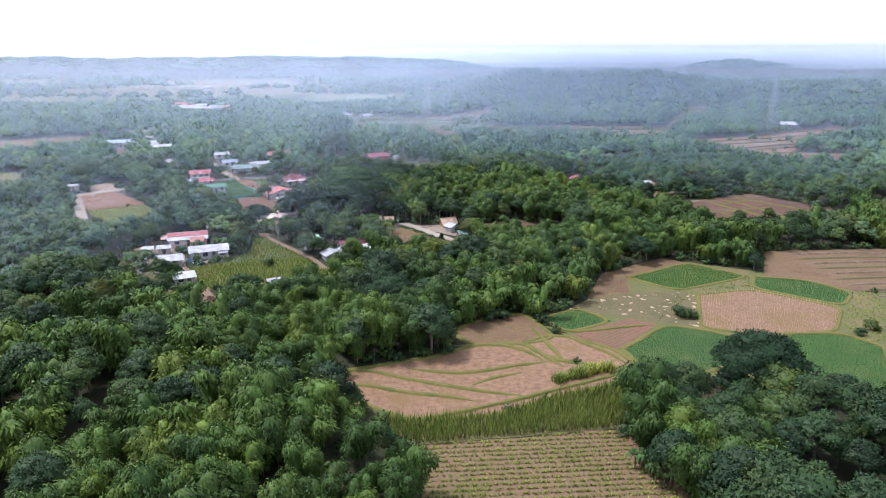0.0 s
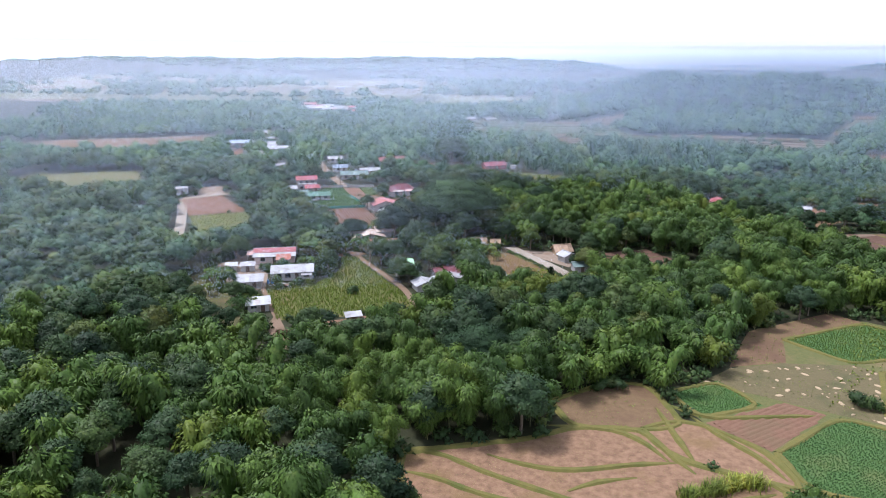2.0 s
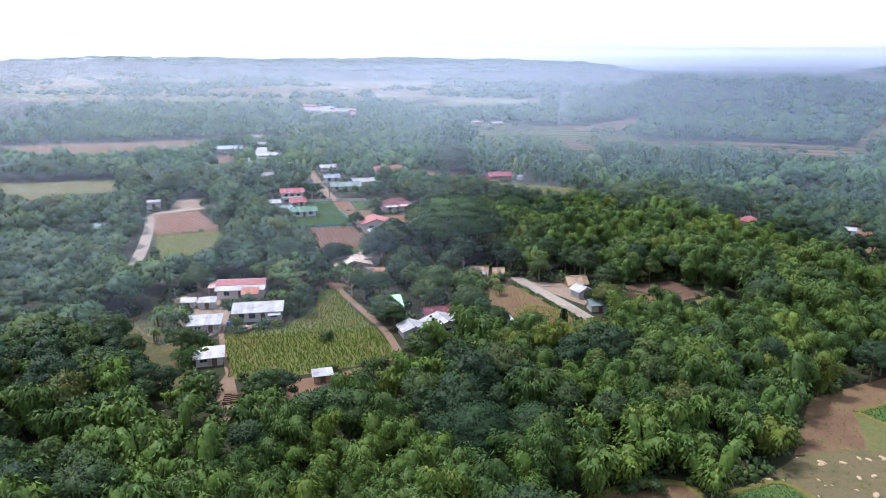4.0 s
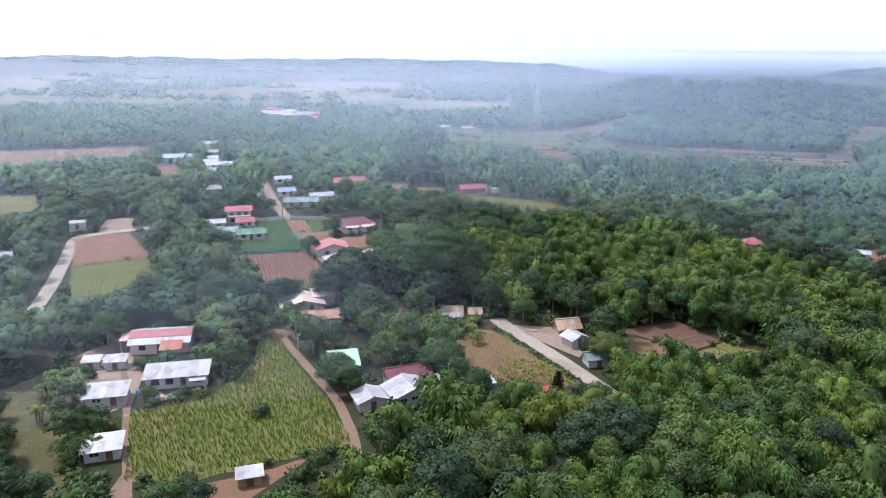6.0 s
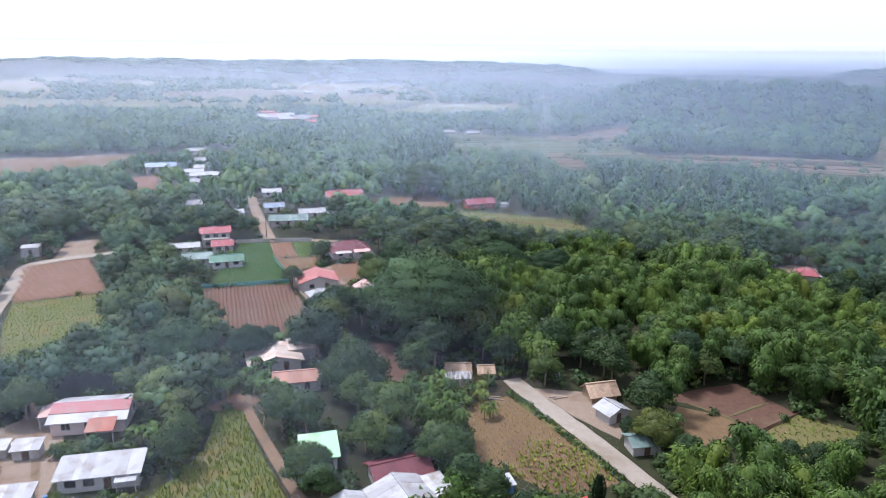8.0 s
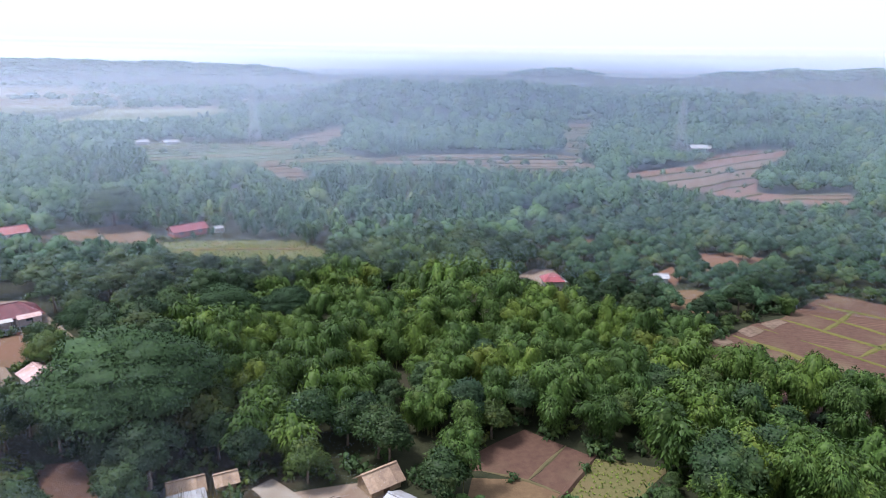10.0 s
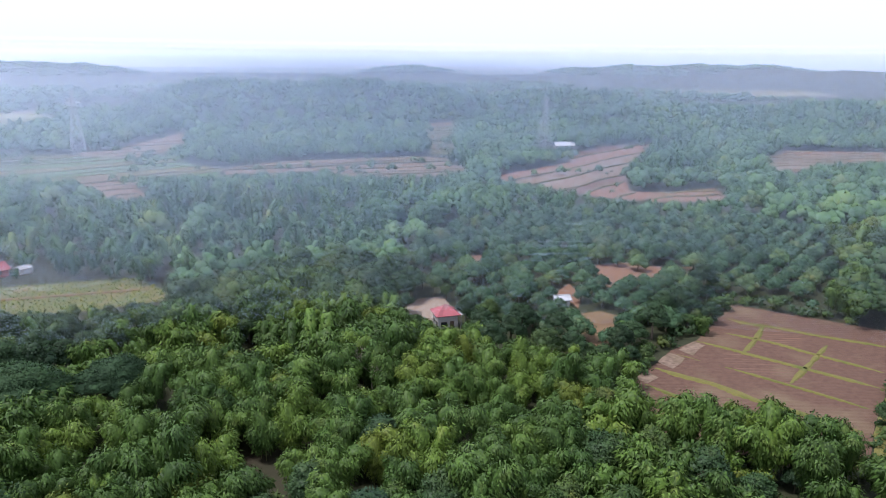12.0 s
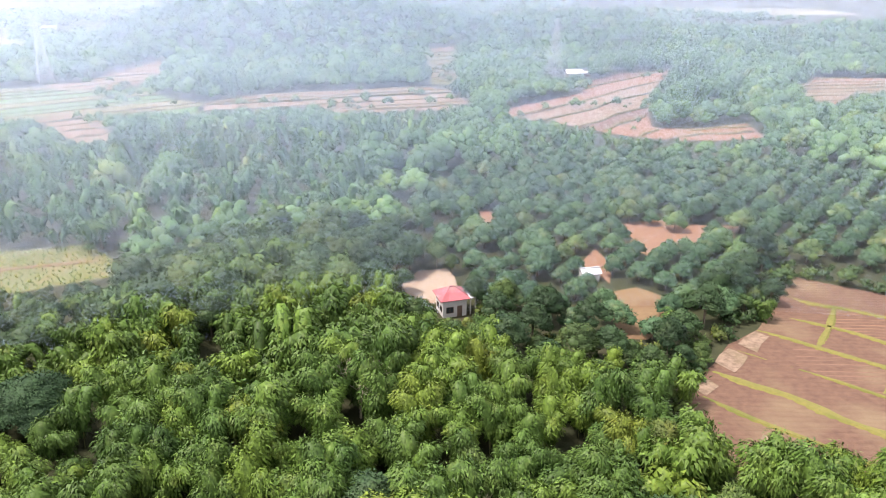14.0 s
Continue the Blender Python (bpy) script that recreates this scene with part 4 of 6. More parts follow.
def join(parts):
    Vs, Ts, Ns, k = [], [], [], 0
    for V, T, *N in parts:
        Vs.append(V), Ts.append(T + k), Ns.extend(N)
        k += len(V)
    return (np.concatenate(Vs), np.concatenate(Ts), np.concatenate(Ns)) if Ns else (np.concatenate(Vs), np.concatenate(Ts))


def ico(sub):
    bm = bmesh.new()
    bmesh.ops.create_icosphere(bm, subdivisions=sub, radius=1)
    bm.verts.index_update()
    V = np.array([v.co[:] for v in bm.verts])
    T = np.array([[v.index for v in f.verts] for f in bm.faces])
    bm.free()
    return V, T


ICO0, ICO1 = ico(1), ico(2)


def blob(c, r, rng, base, rough, heart):
    V, T = base
    W = V * (1 + rng.normal(0, rough, (len(V), 1))) * np.array(r) + np.array(c)
    return W, T, unit(unit(V / np.array(r)) * 0.5 + unit(W - heart) * 0.6)


def tube(pts, radii, sides=5):
    pts = np.array(pts, dtype=float)
    V, T = [], []
    for i, (p, r) in enumerate(zip(pts, radii)):
        d = pts[min(i + 1, len(pts) - 1)] - pts[max(i - 1, 0)]
        d /= np.linalg.norm(d) + 1e-9
        a = np.cross(d, (0.31, 0.9, 0.2))
        a /= np.linalg.norm(a)
        b = np.cross(d, a)
        for j in range(sides):
            w = 2 * np.pi * j / sides
            V.append(p + r * (a * np.cos(w) + b * np.sin(w)))
        if i:
            o = i * sides
            for j in range(sides):
                k = (j + 1) % sides
                T += [(o - sides + j, o - sides + k, o + k), (o - sides + j, o + k, o + j)]
    return np.array(V), np.array(T)


def bamboo(seed, culms, leaves, size, tall=9.6, slim=0.34, rings=9):
    """A clump: culms fan out of one foot and arch over, each a heavy plume of hanging sprays about a dense heart."""
    rng = np.random.default_rng(seed)
    stems, leafs = [], []
    for i in range(culms):
        a = 2.39996 * i + rng.normal(0, 0.35)
        H = tall * rng.uniform(0.62, 1.12)
        lean = rng.uniform(0.6, 2.5)
        droop = rng.uniform(0.3, 0.95)
        foot = rng.normal(0, 0.7, 2)

        def at(q):
            r = lean * q ** 1.6 + 1.5 * droop * np.maximum(q - 0.6, 0) * 2.5
            z = H * (q - droop * np.maximum(q - 0.6, 0) ** 2 * 2.9)
            return np.stack([foot[0] + np.cos(a) * r, foot[1] + np.sin(a) * r, z], -1)
        s = np.linspace(0, 1, 9)
        stems.append(tube(at(s), 0.055 * (1.1 - s), 3))
        big = rng.uniform(0.8, 1.25)
        girth = lambda q: big * (0.1 + 1.35 * np.sin(np.pi * np.clip((q - 0.16) / 0.92, 0, 1)) ** 0.8) * (0.84 + 0.3 * np.abs(np.sin(q * 11 + i * 1.7)))
        s = np.linspace(0.26, 1.0, rings)
        V, T = tube(at(s), 0.6 * girth(s) * np.clip((1.0 - s) * 6, 0.05, 1), 6)
        mid = np.repeat(at(s), 6, axis=0)
        leafs.append((mid + (V - mid) * rng.uniform(0.7, 1.25, (len(V), 1)), T, unit(unit(V - mid) + np.array((0, 0, 0.2)))))
        q = 0.24 + 0.76 * rng.random(leaves) ** 0.75
        d = rng.normal(0, 1, (leaves, 3)) * np.array((1, 1, 0.75))
        d[:, 2] += 0.25
        d = unit(d)
        P = at(q) + d * (girth(q) * rng.uniform(0.66, 1.04, leaves))[:, None]
        D = d * 0.4 + rng.normal(0, 0.2, (leaves, 3)) + np.array((math.cos(a) * 0.25, math.sin(a) * 0.25, -0.7))
        leafs.append(leaf_mass(P, D, size, size * slim, rng, d + np.array((0, 0, 0.12))))
    return join(stems), join(leafs)


def broadleaf(seed, R, H, lobes, leaves, size, flat=0.75, low=0.35, base=ICO1, limbs=5, core=0.86):
    """A tree: trunk, limbs to each mass of foliage, leaves thick on the outside of every mass."""
    rng = np.random.default_rng(seed)
    stems, leafs = [], []
    stems.append(tube([(0, 0, -0.3), (0.1, 0.05, H * low * 0.5), (0.05, 0.1, H * low), (0.1, 0, H * 0.7)], [0.045 * R + 0.08, 0.04 * R + 0.06, 0.035 * R + 0.05, 0.03], 6))
    heart = np.array((0, 0, H * (low + 0.1)))
    for i in range(lobes):
        a = i * 2.39996 + rng.normal(0, 0.3)
        u = math.sqrt((i + 0.5) / lobes)
        r = R * 0.76 * u * rng.uniform(0.8, 1.15)
        top = H * (low + (1 - low) * (1 - 0.55 * u ** 2) * rng.uniform(0.8, 1.02))
        lr = R * rng.uniform(0.28, 0.44) * (1 if lobes < 15 else 0.86)
        lz = lr * flat
        c = np.array((math.cos(a) * r, math.sin(a) * r, top - lz))
        if i < limbs:
            stems.append(tube([(0.05, 0.1, H * low * rng.uniform(0.7, 1)), (c[0] * 0.5, c[1] * 0.5, (H * low + c[2]) / 2 + 0.2), tuple(c)], [0.03 * R, 0.02 * R, 0.01 * R], 4))
        if core:
            leafs.append(blob(c, (lr * core, lr * core, lz * core), rng, base, 0.2, heart))
        d = rng.normal(0, 1, (leaves, 3))
        d[:, 2] = np.abs(d[:, 2]) * 1.15 - 0.5
        d = unit(d)
        P = c + d * np.array((lr, lr, lz)) * rng.uniform(0.78, 1.12, (leaves, 1))
        N = unit(d / np.array((1, 1, flat))) * 0.5 + unit(P - heart) * 0.6
        leafs.append(leaf_mass(P, d * 0.6 + rng.normal(0, 0.55, (leaves, 3)) + np.array((0, 0, -0.35)), size, size * 0.6, rng, N))
    return join(stems), join(leafs)


def banana(seed, stems_n=4):
    rng = np.random.default_rng(seed)
    stems, leafs = [], []
    for k in range(stems_n):
        bx, by = rng.normal(0, 0.9, 2)
        h = rng.uniform(1.8, 3.0)
        stems.append(tube([(bx, by, -0.1), (bx, by, h * 0.6), (bx, by, h)], [0.16, 0.13, 0.07], 6))
        for i in range(8):
            a = i * 0.785 + rng.normal(0, 0.25)
            L, w = rng.uniform(1.5, 2.3), rng.uniform(0.28, 0.4)
            rise = rng.uniform(0.5, 1.1)
            s = np.linspace(0, 1, 6)
            r, z = L * s * (0.95 - 0.15 * s), h + rise * np.sin(s * 2.4) * 1.1 - 0.8 * s ** 2
            c, sn = math.cos(a), math.sin(a)
            wid = w * np.sin(np.pi * np.clip(s * 0.93 + 0.06, 0, 1)) ** 0.6
            mid = np.stack([bx + r * c, by + r * sn, z], 1)
            lt = mid + np.stack([-sn * wid, c * wid, 0.12 * wid], 1)
            rt = mid + np.stack([sn * wid, -c * wid, 0.12 * wid], 1)
            V = np.concatenate([lt, mid, rt])
            T = []
            for j in range(5):
                T += [(j, j + 6, j + 7), (j, j + 7, j + 1), (j + 6, j + 12, j + 13), (j + 6, j + 13, j + 7)]
            leafs.append((V, np.array(T)))
    return join(stems), join(leafs)


def cane(seed):
    """A stand of cane: long arched blades rising from one foot."""
    rng = np.random.default_rng(seed)
    leafs = []
    for i in range(120):
        a, L, w = rng.random() * 2 * np.pi, rng.uniform(1.4, 2.7), rng.uniform(0.05, 0.09)
        f = rng.normal(0, 0.55, 2)
        s = np.linspace(0, 1, 5)
        out = L * rng.uniform(0.2, 0.6) * s ** 1.8
        z = L * (s - 0.3 * s ** 3)
        wid = w * (1 - s ** 2) + 0.008
        c, sn = math.cos(a), math.sin(a)
        mid = np.stack([f[0] + out * c, f[1] + out * sn, z], 1)
        V = np.concatenate([mid + np.stack([-sn * wid, c * wid, 0 * s], 1), mid + np.stack([sn * wid, -c * wid, 0 * s], 1)])
        leafs.append((V, np.array([q for j in range(4) for q in ((j, j + 5, j + 6), (j, j + 6, j + 1))])))
    return tube([(0, 0, -0.1), (0, 0, 0.5), (0.05, 0, 1.0)], [0.12, 0.1, 0.04], 6), join(leafs)


def palm(seed, h):
    rng = np.random.default_rng(seed)
    bend = rng.uniform(0.3, 0.9)
    s = np.linspace(0, 1, 6)
    trunk = tube(np.stack([bend * s ** 2, 0 * s, h * s], 1), 0.16 - 0.06 * s, 6)
    leafs = []
    for i in range(18):
        a = i * 2.39996
        up = rng.uniform(0.1, 1.0)
        L = rng.uniform(2.4, 3.2)
        q = np.repeat(np.linspace(0.1, 1, 22), 2)
        side = np.tile([1, -1], 22)
        r, z = L * q * 0.95, h + up * L * 0.5 * np.sin(q * 2.2) - (1.2 - up * 0.4) * q ** 2 * 1.2
        c, sn = math.cos(a), math.sin(a)
        P = np.stack([bend + r * c, r * sn, z], 1)
        D = np.stack([c * 0.5 - sn * side, sn * 0.5 + c * side, np.full(44, -0.55)], 1)
        leafs.append(tri_leaves(P, D, 0.75, 0.16, rng))
        leafs.append(tube(P[::6], np.full(len(P[::6]), 0.03), 3))
    return trunk, join(leafs)


def cypress(seed, h):
    rng = np.random.default_rng(seed)
    n = 700
    z = h * (0.06 + 0.94 * rng.random(n))
    r = 0.72 * np.sin(np.pi * np.clip(1 - z / h, 0.03, 1) ** 0.75) ** 0.8
    a = rng.random(n) * 2 * np.pi
    P = np.stack([r * np.cos(a), r * np.sin(a), z], 1)
    D = np.stack([np.cos(a) * 0.4, np.sin(a) * 0.4, np.full(n, 0.9)], 1)
    zz = np.linspace(0.05, 1, 7)
    core = tube(np.stack([0 * zz, 0 * zz, h * zz], 1), 0.6 * np.sin(np.pi * np.clip(1 - zz, 0.02, 1) ** 0.75) ** 0.8, 7)
    return tube([(0, 0, -0.1), (0, 0, h * 0.3)], [0.12, 0.1], 5), join([tri_leaves(P, D, 0.4, 0.2, rng), core])


def bare_tree(seed, h):
    rng = np.random.default_rng(seed)
    out = [tube([(0, 0, -0.2), (0.1, 0, h * 0.3), (0, 0.1, h * 0.55)], [0.2, 0.14, 0.09], 5)]

    def grow(p, d, L, r, depth):
        e = p + d * L
        out.append(tube([p, (p + e) / 2 + rng.normal(0, 0.06 * L, 3), e], [r, r * 0.75, r * 0.5], 4))
        if depth:
            for _ in range(3):
                n = d + rng.normal(0, 0.5, 3) + np.array((0, 0, 0.1))
                grow(e, n / np.linalg.norm(n), L * 0.68, r * 0.5, depth - 1)
    for i in range(6):
        a = i * 1.05 + rng.normal(0, 0.2)
        grow(np.array((0, 0, h * rng.uniform(0.3, 0.55))), np.array((math.cos(a) * 0.7, math.sin(a) * 0.7, 0.75)), h * 0.28, 0.07, 3)
    return join(out)


KINDS = {}


def kind(name, made, leaf, trunk_part, crown_part, trunk_mat=BARK):
    KINDS[name] = [(tri_data(trunk_part, s[0], s[1], trunk_mat), tri_data(crown_part, l[0], l[1], leaf, len(l) > 2, l[2] if len(l) > 2 else None), trunk_part, crown_part) for s, l in made]


kind("bamboo_clump", [bamboo(100 + i, 5 + i % 3, 880, 0.58) for i in range(8)], BAMBOO, "stalk", "foliage", CULM)
kind("broadleaf_tree", [broadleaf(200 + i, (3.0, 3.4, 2.6, 3.8, 3.1, 2.8)[i], (7.5, 8.5, 6.5, 9.0, 8.0, 7.0)[i], 14, 230, 0.46, limbs=6, base=ICO0) for i in range(6)], BROAD, "trunk", "crown")
kind("dark_tree", [broadleaf(230 + i, (3.6, 4.2, 3.3)[i], (8.5, 9.5, 8.0)[i], 16, 250, 0.46, 0.7, limbs=6, base=ICO0) for i in range(3)], DARK, "trunk", "crown")
kind("umbrella_tree", [broadleaf(260 + i, (10.5, 7.5)[i], (13.5, 10.5)[i], (64, 42)[i], 520, 0.42, 0.36, 0.36, ICO0, 14, 0.8) for i in range(2)], RAIN, "trunk", "crown")
kind("great_tree", [broadleaf(280 + i, (5.2, 5.8)[i], (9.0, 10.0)[i], 26, 320, 0.44, 0.75, 0.3, ICO0, 10) for i in range(2)], BROAD, "trunk", "crown")
kind("mango_tree", [broadleaf(300 + i, (2.5, 2.8, 2.2)[i], (4.6, 5.2, 4.0)[i], 16, 110, 0.38, 0.85, 0.2, ICO0, 4, 0.92) for i in range(3)], MANGO_HAZY, "trunk", "crown")
kind("shrub", [broadleaf(330 + i, (1.5, 1.9)[i], (2.0, 2.6)[i], 6, 110, 0.32, 0.9, 0.1, ICO0, 3) for i in range(2)], BROAD, "stems", "leaves")
kind("banana_plant", [banana(340 + i, 3 + i % 3) for i in range(4)], BANANA, "stem", "leaves", CULM)
kind("cane_clump", [cane(370 + i) for i in range(3)], MAIZE, "stem", "foliage", CULM)
kind("coconut_palm", [palm(350 + i, (3.2, 5.0)[i]) for i in range(2)], BANANA, "trunk", "fronds")
kind("cypress_tree", [cypress(360, 5.5)], CYPRESS, "trunk", "crown")

LABELS = {"bamboo_clump": ("arching bamboo clump with yellow-green drooping plumes", "bamboo"), "broadleaf_tree": ("leafy broadleaf tree with an uneven green crown", "tree"),
          "dark_tree": ("tall dark-green broadleaf tree with dense crown", "tree"), "umbrella_tree": ("wide dark-green rain tree with flat umbrella crown", "tree"),
          "great_tree": ("large round dark-green tree beside the houses", "tree"), "mango_tree": ("round dense mango tree of the orchard rows", "tree"), "shrub": ("low leafy green shrub", "shrub"), "banana_plant": ("banana plants with broad arched leaves", "banana plant"),
          "cane_clump": ("yellow-green clump of tall arched cane blades", "cane"), "coconut_palm": ("young coconut palm with arched fronds", "palm"), "cypress_tree": ("narrow dark column of a cypress tree", "tree")}
GROUPS = {"bamboo_clump": "bamboo grove", "broadleaf_tree": "broadleaf trees", "dark_tree": "dark broadleaf trees", "mango_tree": "mango orchard", "banana_plant": "banana patch", "shrub": "shrubs", "umbrella_tree": "rain trees", "coconut_palm": "palms", "cane_clump": "cane clumps"}
PLACED = []


def plant(name, x, y, rng, scale=None, variant=None, label=""):
    made = KINDS[name]
    trunk, crown, tp, cp = made[rng.randrange(len(made)) if variant is None else variant]
    s = scale or rng.uniform(0.82, 1.2)
    e = new(name)
    e.matrix_world = pose(x, y, float(height(x, y)), 0, 0, rng.uniform(0, 360)) @ Matrix.Diagonal((s, s, s * rng.uniform(0.9, 1.1), 1))
    tagged(e, label or LABELS[name][0], LABELS[name][1], GROUPS.get(name, ""))
    for nm, me in ((tp, trunk), (cp, crown)):
        ob = new(nm, me)
        ob.parent = e
        if nm in ("stalk", "stem"):
            ob["kind"] = "stuff"
    PLACED.append((x, y, name))
    return e


def joined(name, places, templates, material, label, seed, spread=(0.8, 1.25)):
    """Woods that nobody could count: many plants in one mesh."""
    rng = np.random.default_rng(seed)
    Vs, Ts, Ns, tints, k = [], [], [], [], 0
    for x, y, *own in places:
        V, T, N = templates[rng.integers(len(templates))]
        a, s = rng.random() * 2 * np.pi, own[0] if own else rng.uniform(*spread)
        c, sn = math.cos(a) * s, math.sin(a) * s
        W = np.empty_like(V)
        W[:, 0], W[:, 1] = V[:, 0] * c - V[:, 1] * sn + x, V[:, 0] * sn + V[:, 1] * c + y
        W[:, 2] = V[:, 2] * s * rng.uniform(0.85, 1.15) + float(height(x, y)) - 0.1
        M = np.stack([(N[:, 0] * c - N[:, 1] * sn) / s, (N[:, 0] * sn + N[:, 1] * c) / s, N[:, 2]], 1)
        Vs.append(W), Ts.append(T + k), Ns.append(M), tints.append(np.full(len(V), rng.random(), dtype=np.float32))
        k += len(V)
    if Vs:
        me = tri_data(name, np.concatenate(Vs), np.concatenate(Ts), material, True, np.concatenate(Ns))
        me.attributes.new("tint", "FLOAT", "POINT").data.foreach_set("value", np.concatenate(tints))
        tagged(new(name, me), label, "woodland", kind="stuff")


def free(x, y, margin=0.0):
    ok = np.ones(np.shape(x), dtype=bool)
    for poly in CLEAR:
        ok &= ~inside(x, y, poly)
    return ok


def lattice(x0, y0, x1, y1, cell, rng, jitter=0.42):
    X, Y = np.meshgrid(np.arange(x0, x1, cell), np.arange(y0, y1, cell))
    X = X + np.where(np.arange(X.shape[0]) % 2, cell / 2, 0)[:, None]
    X, Y = X + rng.uniform(-jitter, jitter, X.shape) * cell, Y + rng.uniform(-jitter, jitter, Y.shape) * cell
    return X.ravel(), Y.ravel()


# ---- houses ----
LIFT = {}


SHEETS = []


def roof_slope(bm, a, b, c, d, sheets):
    """A slope from eave a-b up to ridge d-c: the boarding below; its sheets are laid on by lay_sheets."""
    a, b, c, d = Vector(a), Vector(b), Vector(c), Vector(d)
    low = Vector((0, 0, 0.035))
    slab(bm, [a - low, b - low, c - low] + ([d - low] if (c - d).length > 0.05 else []), 0.05)
    SHEETS.append((a, b, c, d, sheets))


def lay_sheets(roof, material, fine):
    """Overlapping sheets side by side, every other one a little proud."""
    for a, b, c, d, sheets in SHEETS:
        for i in range(sheets if fine else 0):
            s, t = i / sheets, (i + 1) / sheets + (0.02 if i < sheets - 1 else 0)
            lift = Vector((0, 0, 0.025 * (i % 2)))
            p, q, r, u = a.lerp(b, s) + lift, a.lerp(b, t) + lift, d.lerp(c, t) + lift, d.lerp(c, s) + lift
            bm = bmesh.new()
            slab(bm, [p, q, r] if (r - u).length < 0.05 else [p, q, r, u], 0.03)
            part("roof_sheet", bm, material, roof)
    SHEETS.clear()


def house(name, label, x0, y0, x1, y1, depth, wall_h, roof, roof_mat, wall_mat, rise=1.4, eave=0.55, wins=3, base=0.0, band=None, category="house", door=True, grow=0.0):
    """A house on the front line (x0, y0)-(x1, y1); the rest lies behind it."""
    w = math.hypot(x1 - x0, y1 - y0) + grow
    wall_h, depth, rise = wall_h * 0.8, depth * 0.88, rise * 0.8
    fine = y0 < 330
    rz = math.degrees(math.atan2(y1 - y0, x1 - x0))
    ca, sa = math.cos(radians(rz)), math.sin(radians(rz))
    cx, cy = (x0 + x1) / 2 - sa * depth / 2, (y0 + y1) / 2 + ca * depth / 2
    z = float(height(cx, cy))
    h = root(name, cx, cy, z, rz, label, category)
    m = 1.6
    LIFT[len(CLEAR)] = wall_h * 0.75 if wall_h > 4 else 1.0
    CLEAR.append([(cx + ca * u - sa * v, cy + sa * u + ca * v) for u, v in ((-w / 2 - m, -depth / 2 - m - 1), (w / 2 + m, -depth / 2 - m - 1), (w / 2 + m, depth / 2 + m), (-w / 2 - m, depth / 2 + m))])
    hw, hd, t = w / 2, depth / 2, 0.15
    bm = bmesh.new()
    box(bm, -hw, -hd, -0.2, hw, -hd + t, wall_h)
    box(bm, -hw, hd - t, -0.2, hw, hd, wall_h)
    box(bm, -hw, -hd + t, -0.2, -hw + t, hd - t, wall_h)
    box(bm, hw - t, -hd + t, -0.2, hw, hd - t, wall_h)
    wall = part("wall", bm, wall_mat, h)
    e, ez = eave, wall_h + 0.05
    sheets = max(3, int(w / 0.95))
    n2 = max(3, int(depth / 0.95))
    bm = bmesh.new()
    X, Y = hw + e, hd + e
    drop = rise * e / hd
    if roof == "gable":
        roof_slope(bm, (-X, -Y, ez - drop), (X, -Y, ez - drop), (X, 0, ez + rise), (-X, 0, ez + rise), sheets)
        roof_slope(bm, (X, Y, ez - drop), (-X, Y, ez - drop), (-X, 0, ez + rise), (X, 0, ez + rise), sheets)
        ridge = ((-X, 0), (X, 0))
        g = [((-hw + k, -hd, wall_h), (-hw + k, hd, wall_h), (-hw + k, 0, ez + rise - 0.1)) for k in (0.02, w - 0.02)]
    elif roof == "gable_end":
        drop = rise * e / hw
        roof_slope(bm, (-X, Y, ez - drop), (-X, -Y, ez - drop), (0, -Y, ez + rise), (0, Y, ez + rise), n2)
        roof_slope(bm, (X, -Y, ez - drop), (X, Y, ez - drop), (0, Y, ez + rise), (0, -Y, ez + rise), n2)
        ridge = ((0, -Y), (0, Y))
        g = [((-hw, -hd + k, wall_h), (hw, -hd + k, wall_h), (0, -hd + k, ez + rise - 0.1)) for k in (0.02, depth - 0.02)]
    elif roof == "hip":
        r = max(hw - hd * 0.9, 0.25)
        roof_slope(bm, (-X, -Y, ez - drop), (X, -Y, ez - drop), (r, 0, ez + rise), (-r, 0, ez + rise), sheets)
        roof_slope(bm, (X, Y, ez - drop), (-X, Y, ez - drop), (-r, 0, ez + rise), (r, 0, ez + rise), sheets)
        roof_slope(bm, (X, -Y, ez - drop), (X, Y, ez - drop), (r, 0.02, ez + rise), (r, -0.02, ez + rise), n2)
        roof_slope(bm, (-X, Y, ez - drop), (-X, -Y, ez - drop), (-r, -0.02, ez + rise), (-r, 0.02, ez + rise), n2)
        ridge, g = ((-r, 0), (r, 0)), []
    else:
        roof_slope(bm, (-X, -Y, ez - 0.1), (X, -Y, ez - 0.1), (X, Y, ez + rise), (-X, Y, ez + rise), sheets)
        ridge, g = None, [((-hw + k, -hd, wall_h), (-hw + k, hd, wall_h), (-hw + k, hd, ez + rise - 0.15)) for k in (0.02, w - 0.02)]
    rf = part("roof", bm, roof_mat, h)
    lay_sheets(rf, roof_mat, fine)
    if ridge:
        (ax, ay), (bx, by) = ridge
        bm = bmesh.new()
        px, py = (0, 0.18) if ay == by else (0.18, 0)
        box(bm, ax - px, ay - py, ez + rise - 0.05, bx + px, by + py, ez + rise + 0.07)
        part("ridge_cap", bm, roof_mat, rf)
    if band:
        bm = bmesh.new()
        k0, k1, bmaterial = band
        zz = lambda v: ez - drop + (rise + drop) * v + 0.13
        roof_slope(bm, (-X, -Y * (1 - k0), zz(k0)), (X, -Y * (1 - k0), zz(k0)), (X, -Y * (1 - k1), zz(k1)), (-X, -Y * (1 - k1), zz(k1)), sheets)
        part("roof_patch", bm, bmaterial, rf, "newer sheets of another colour")
        SHEETS.clear()
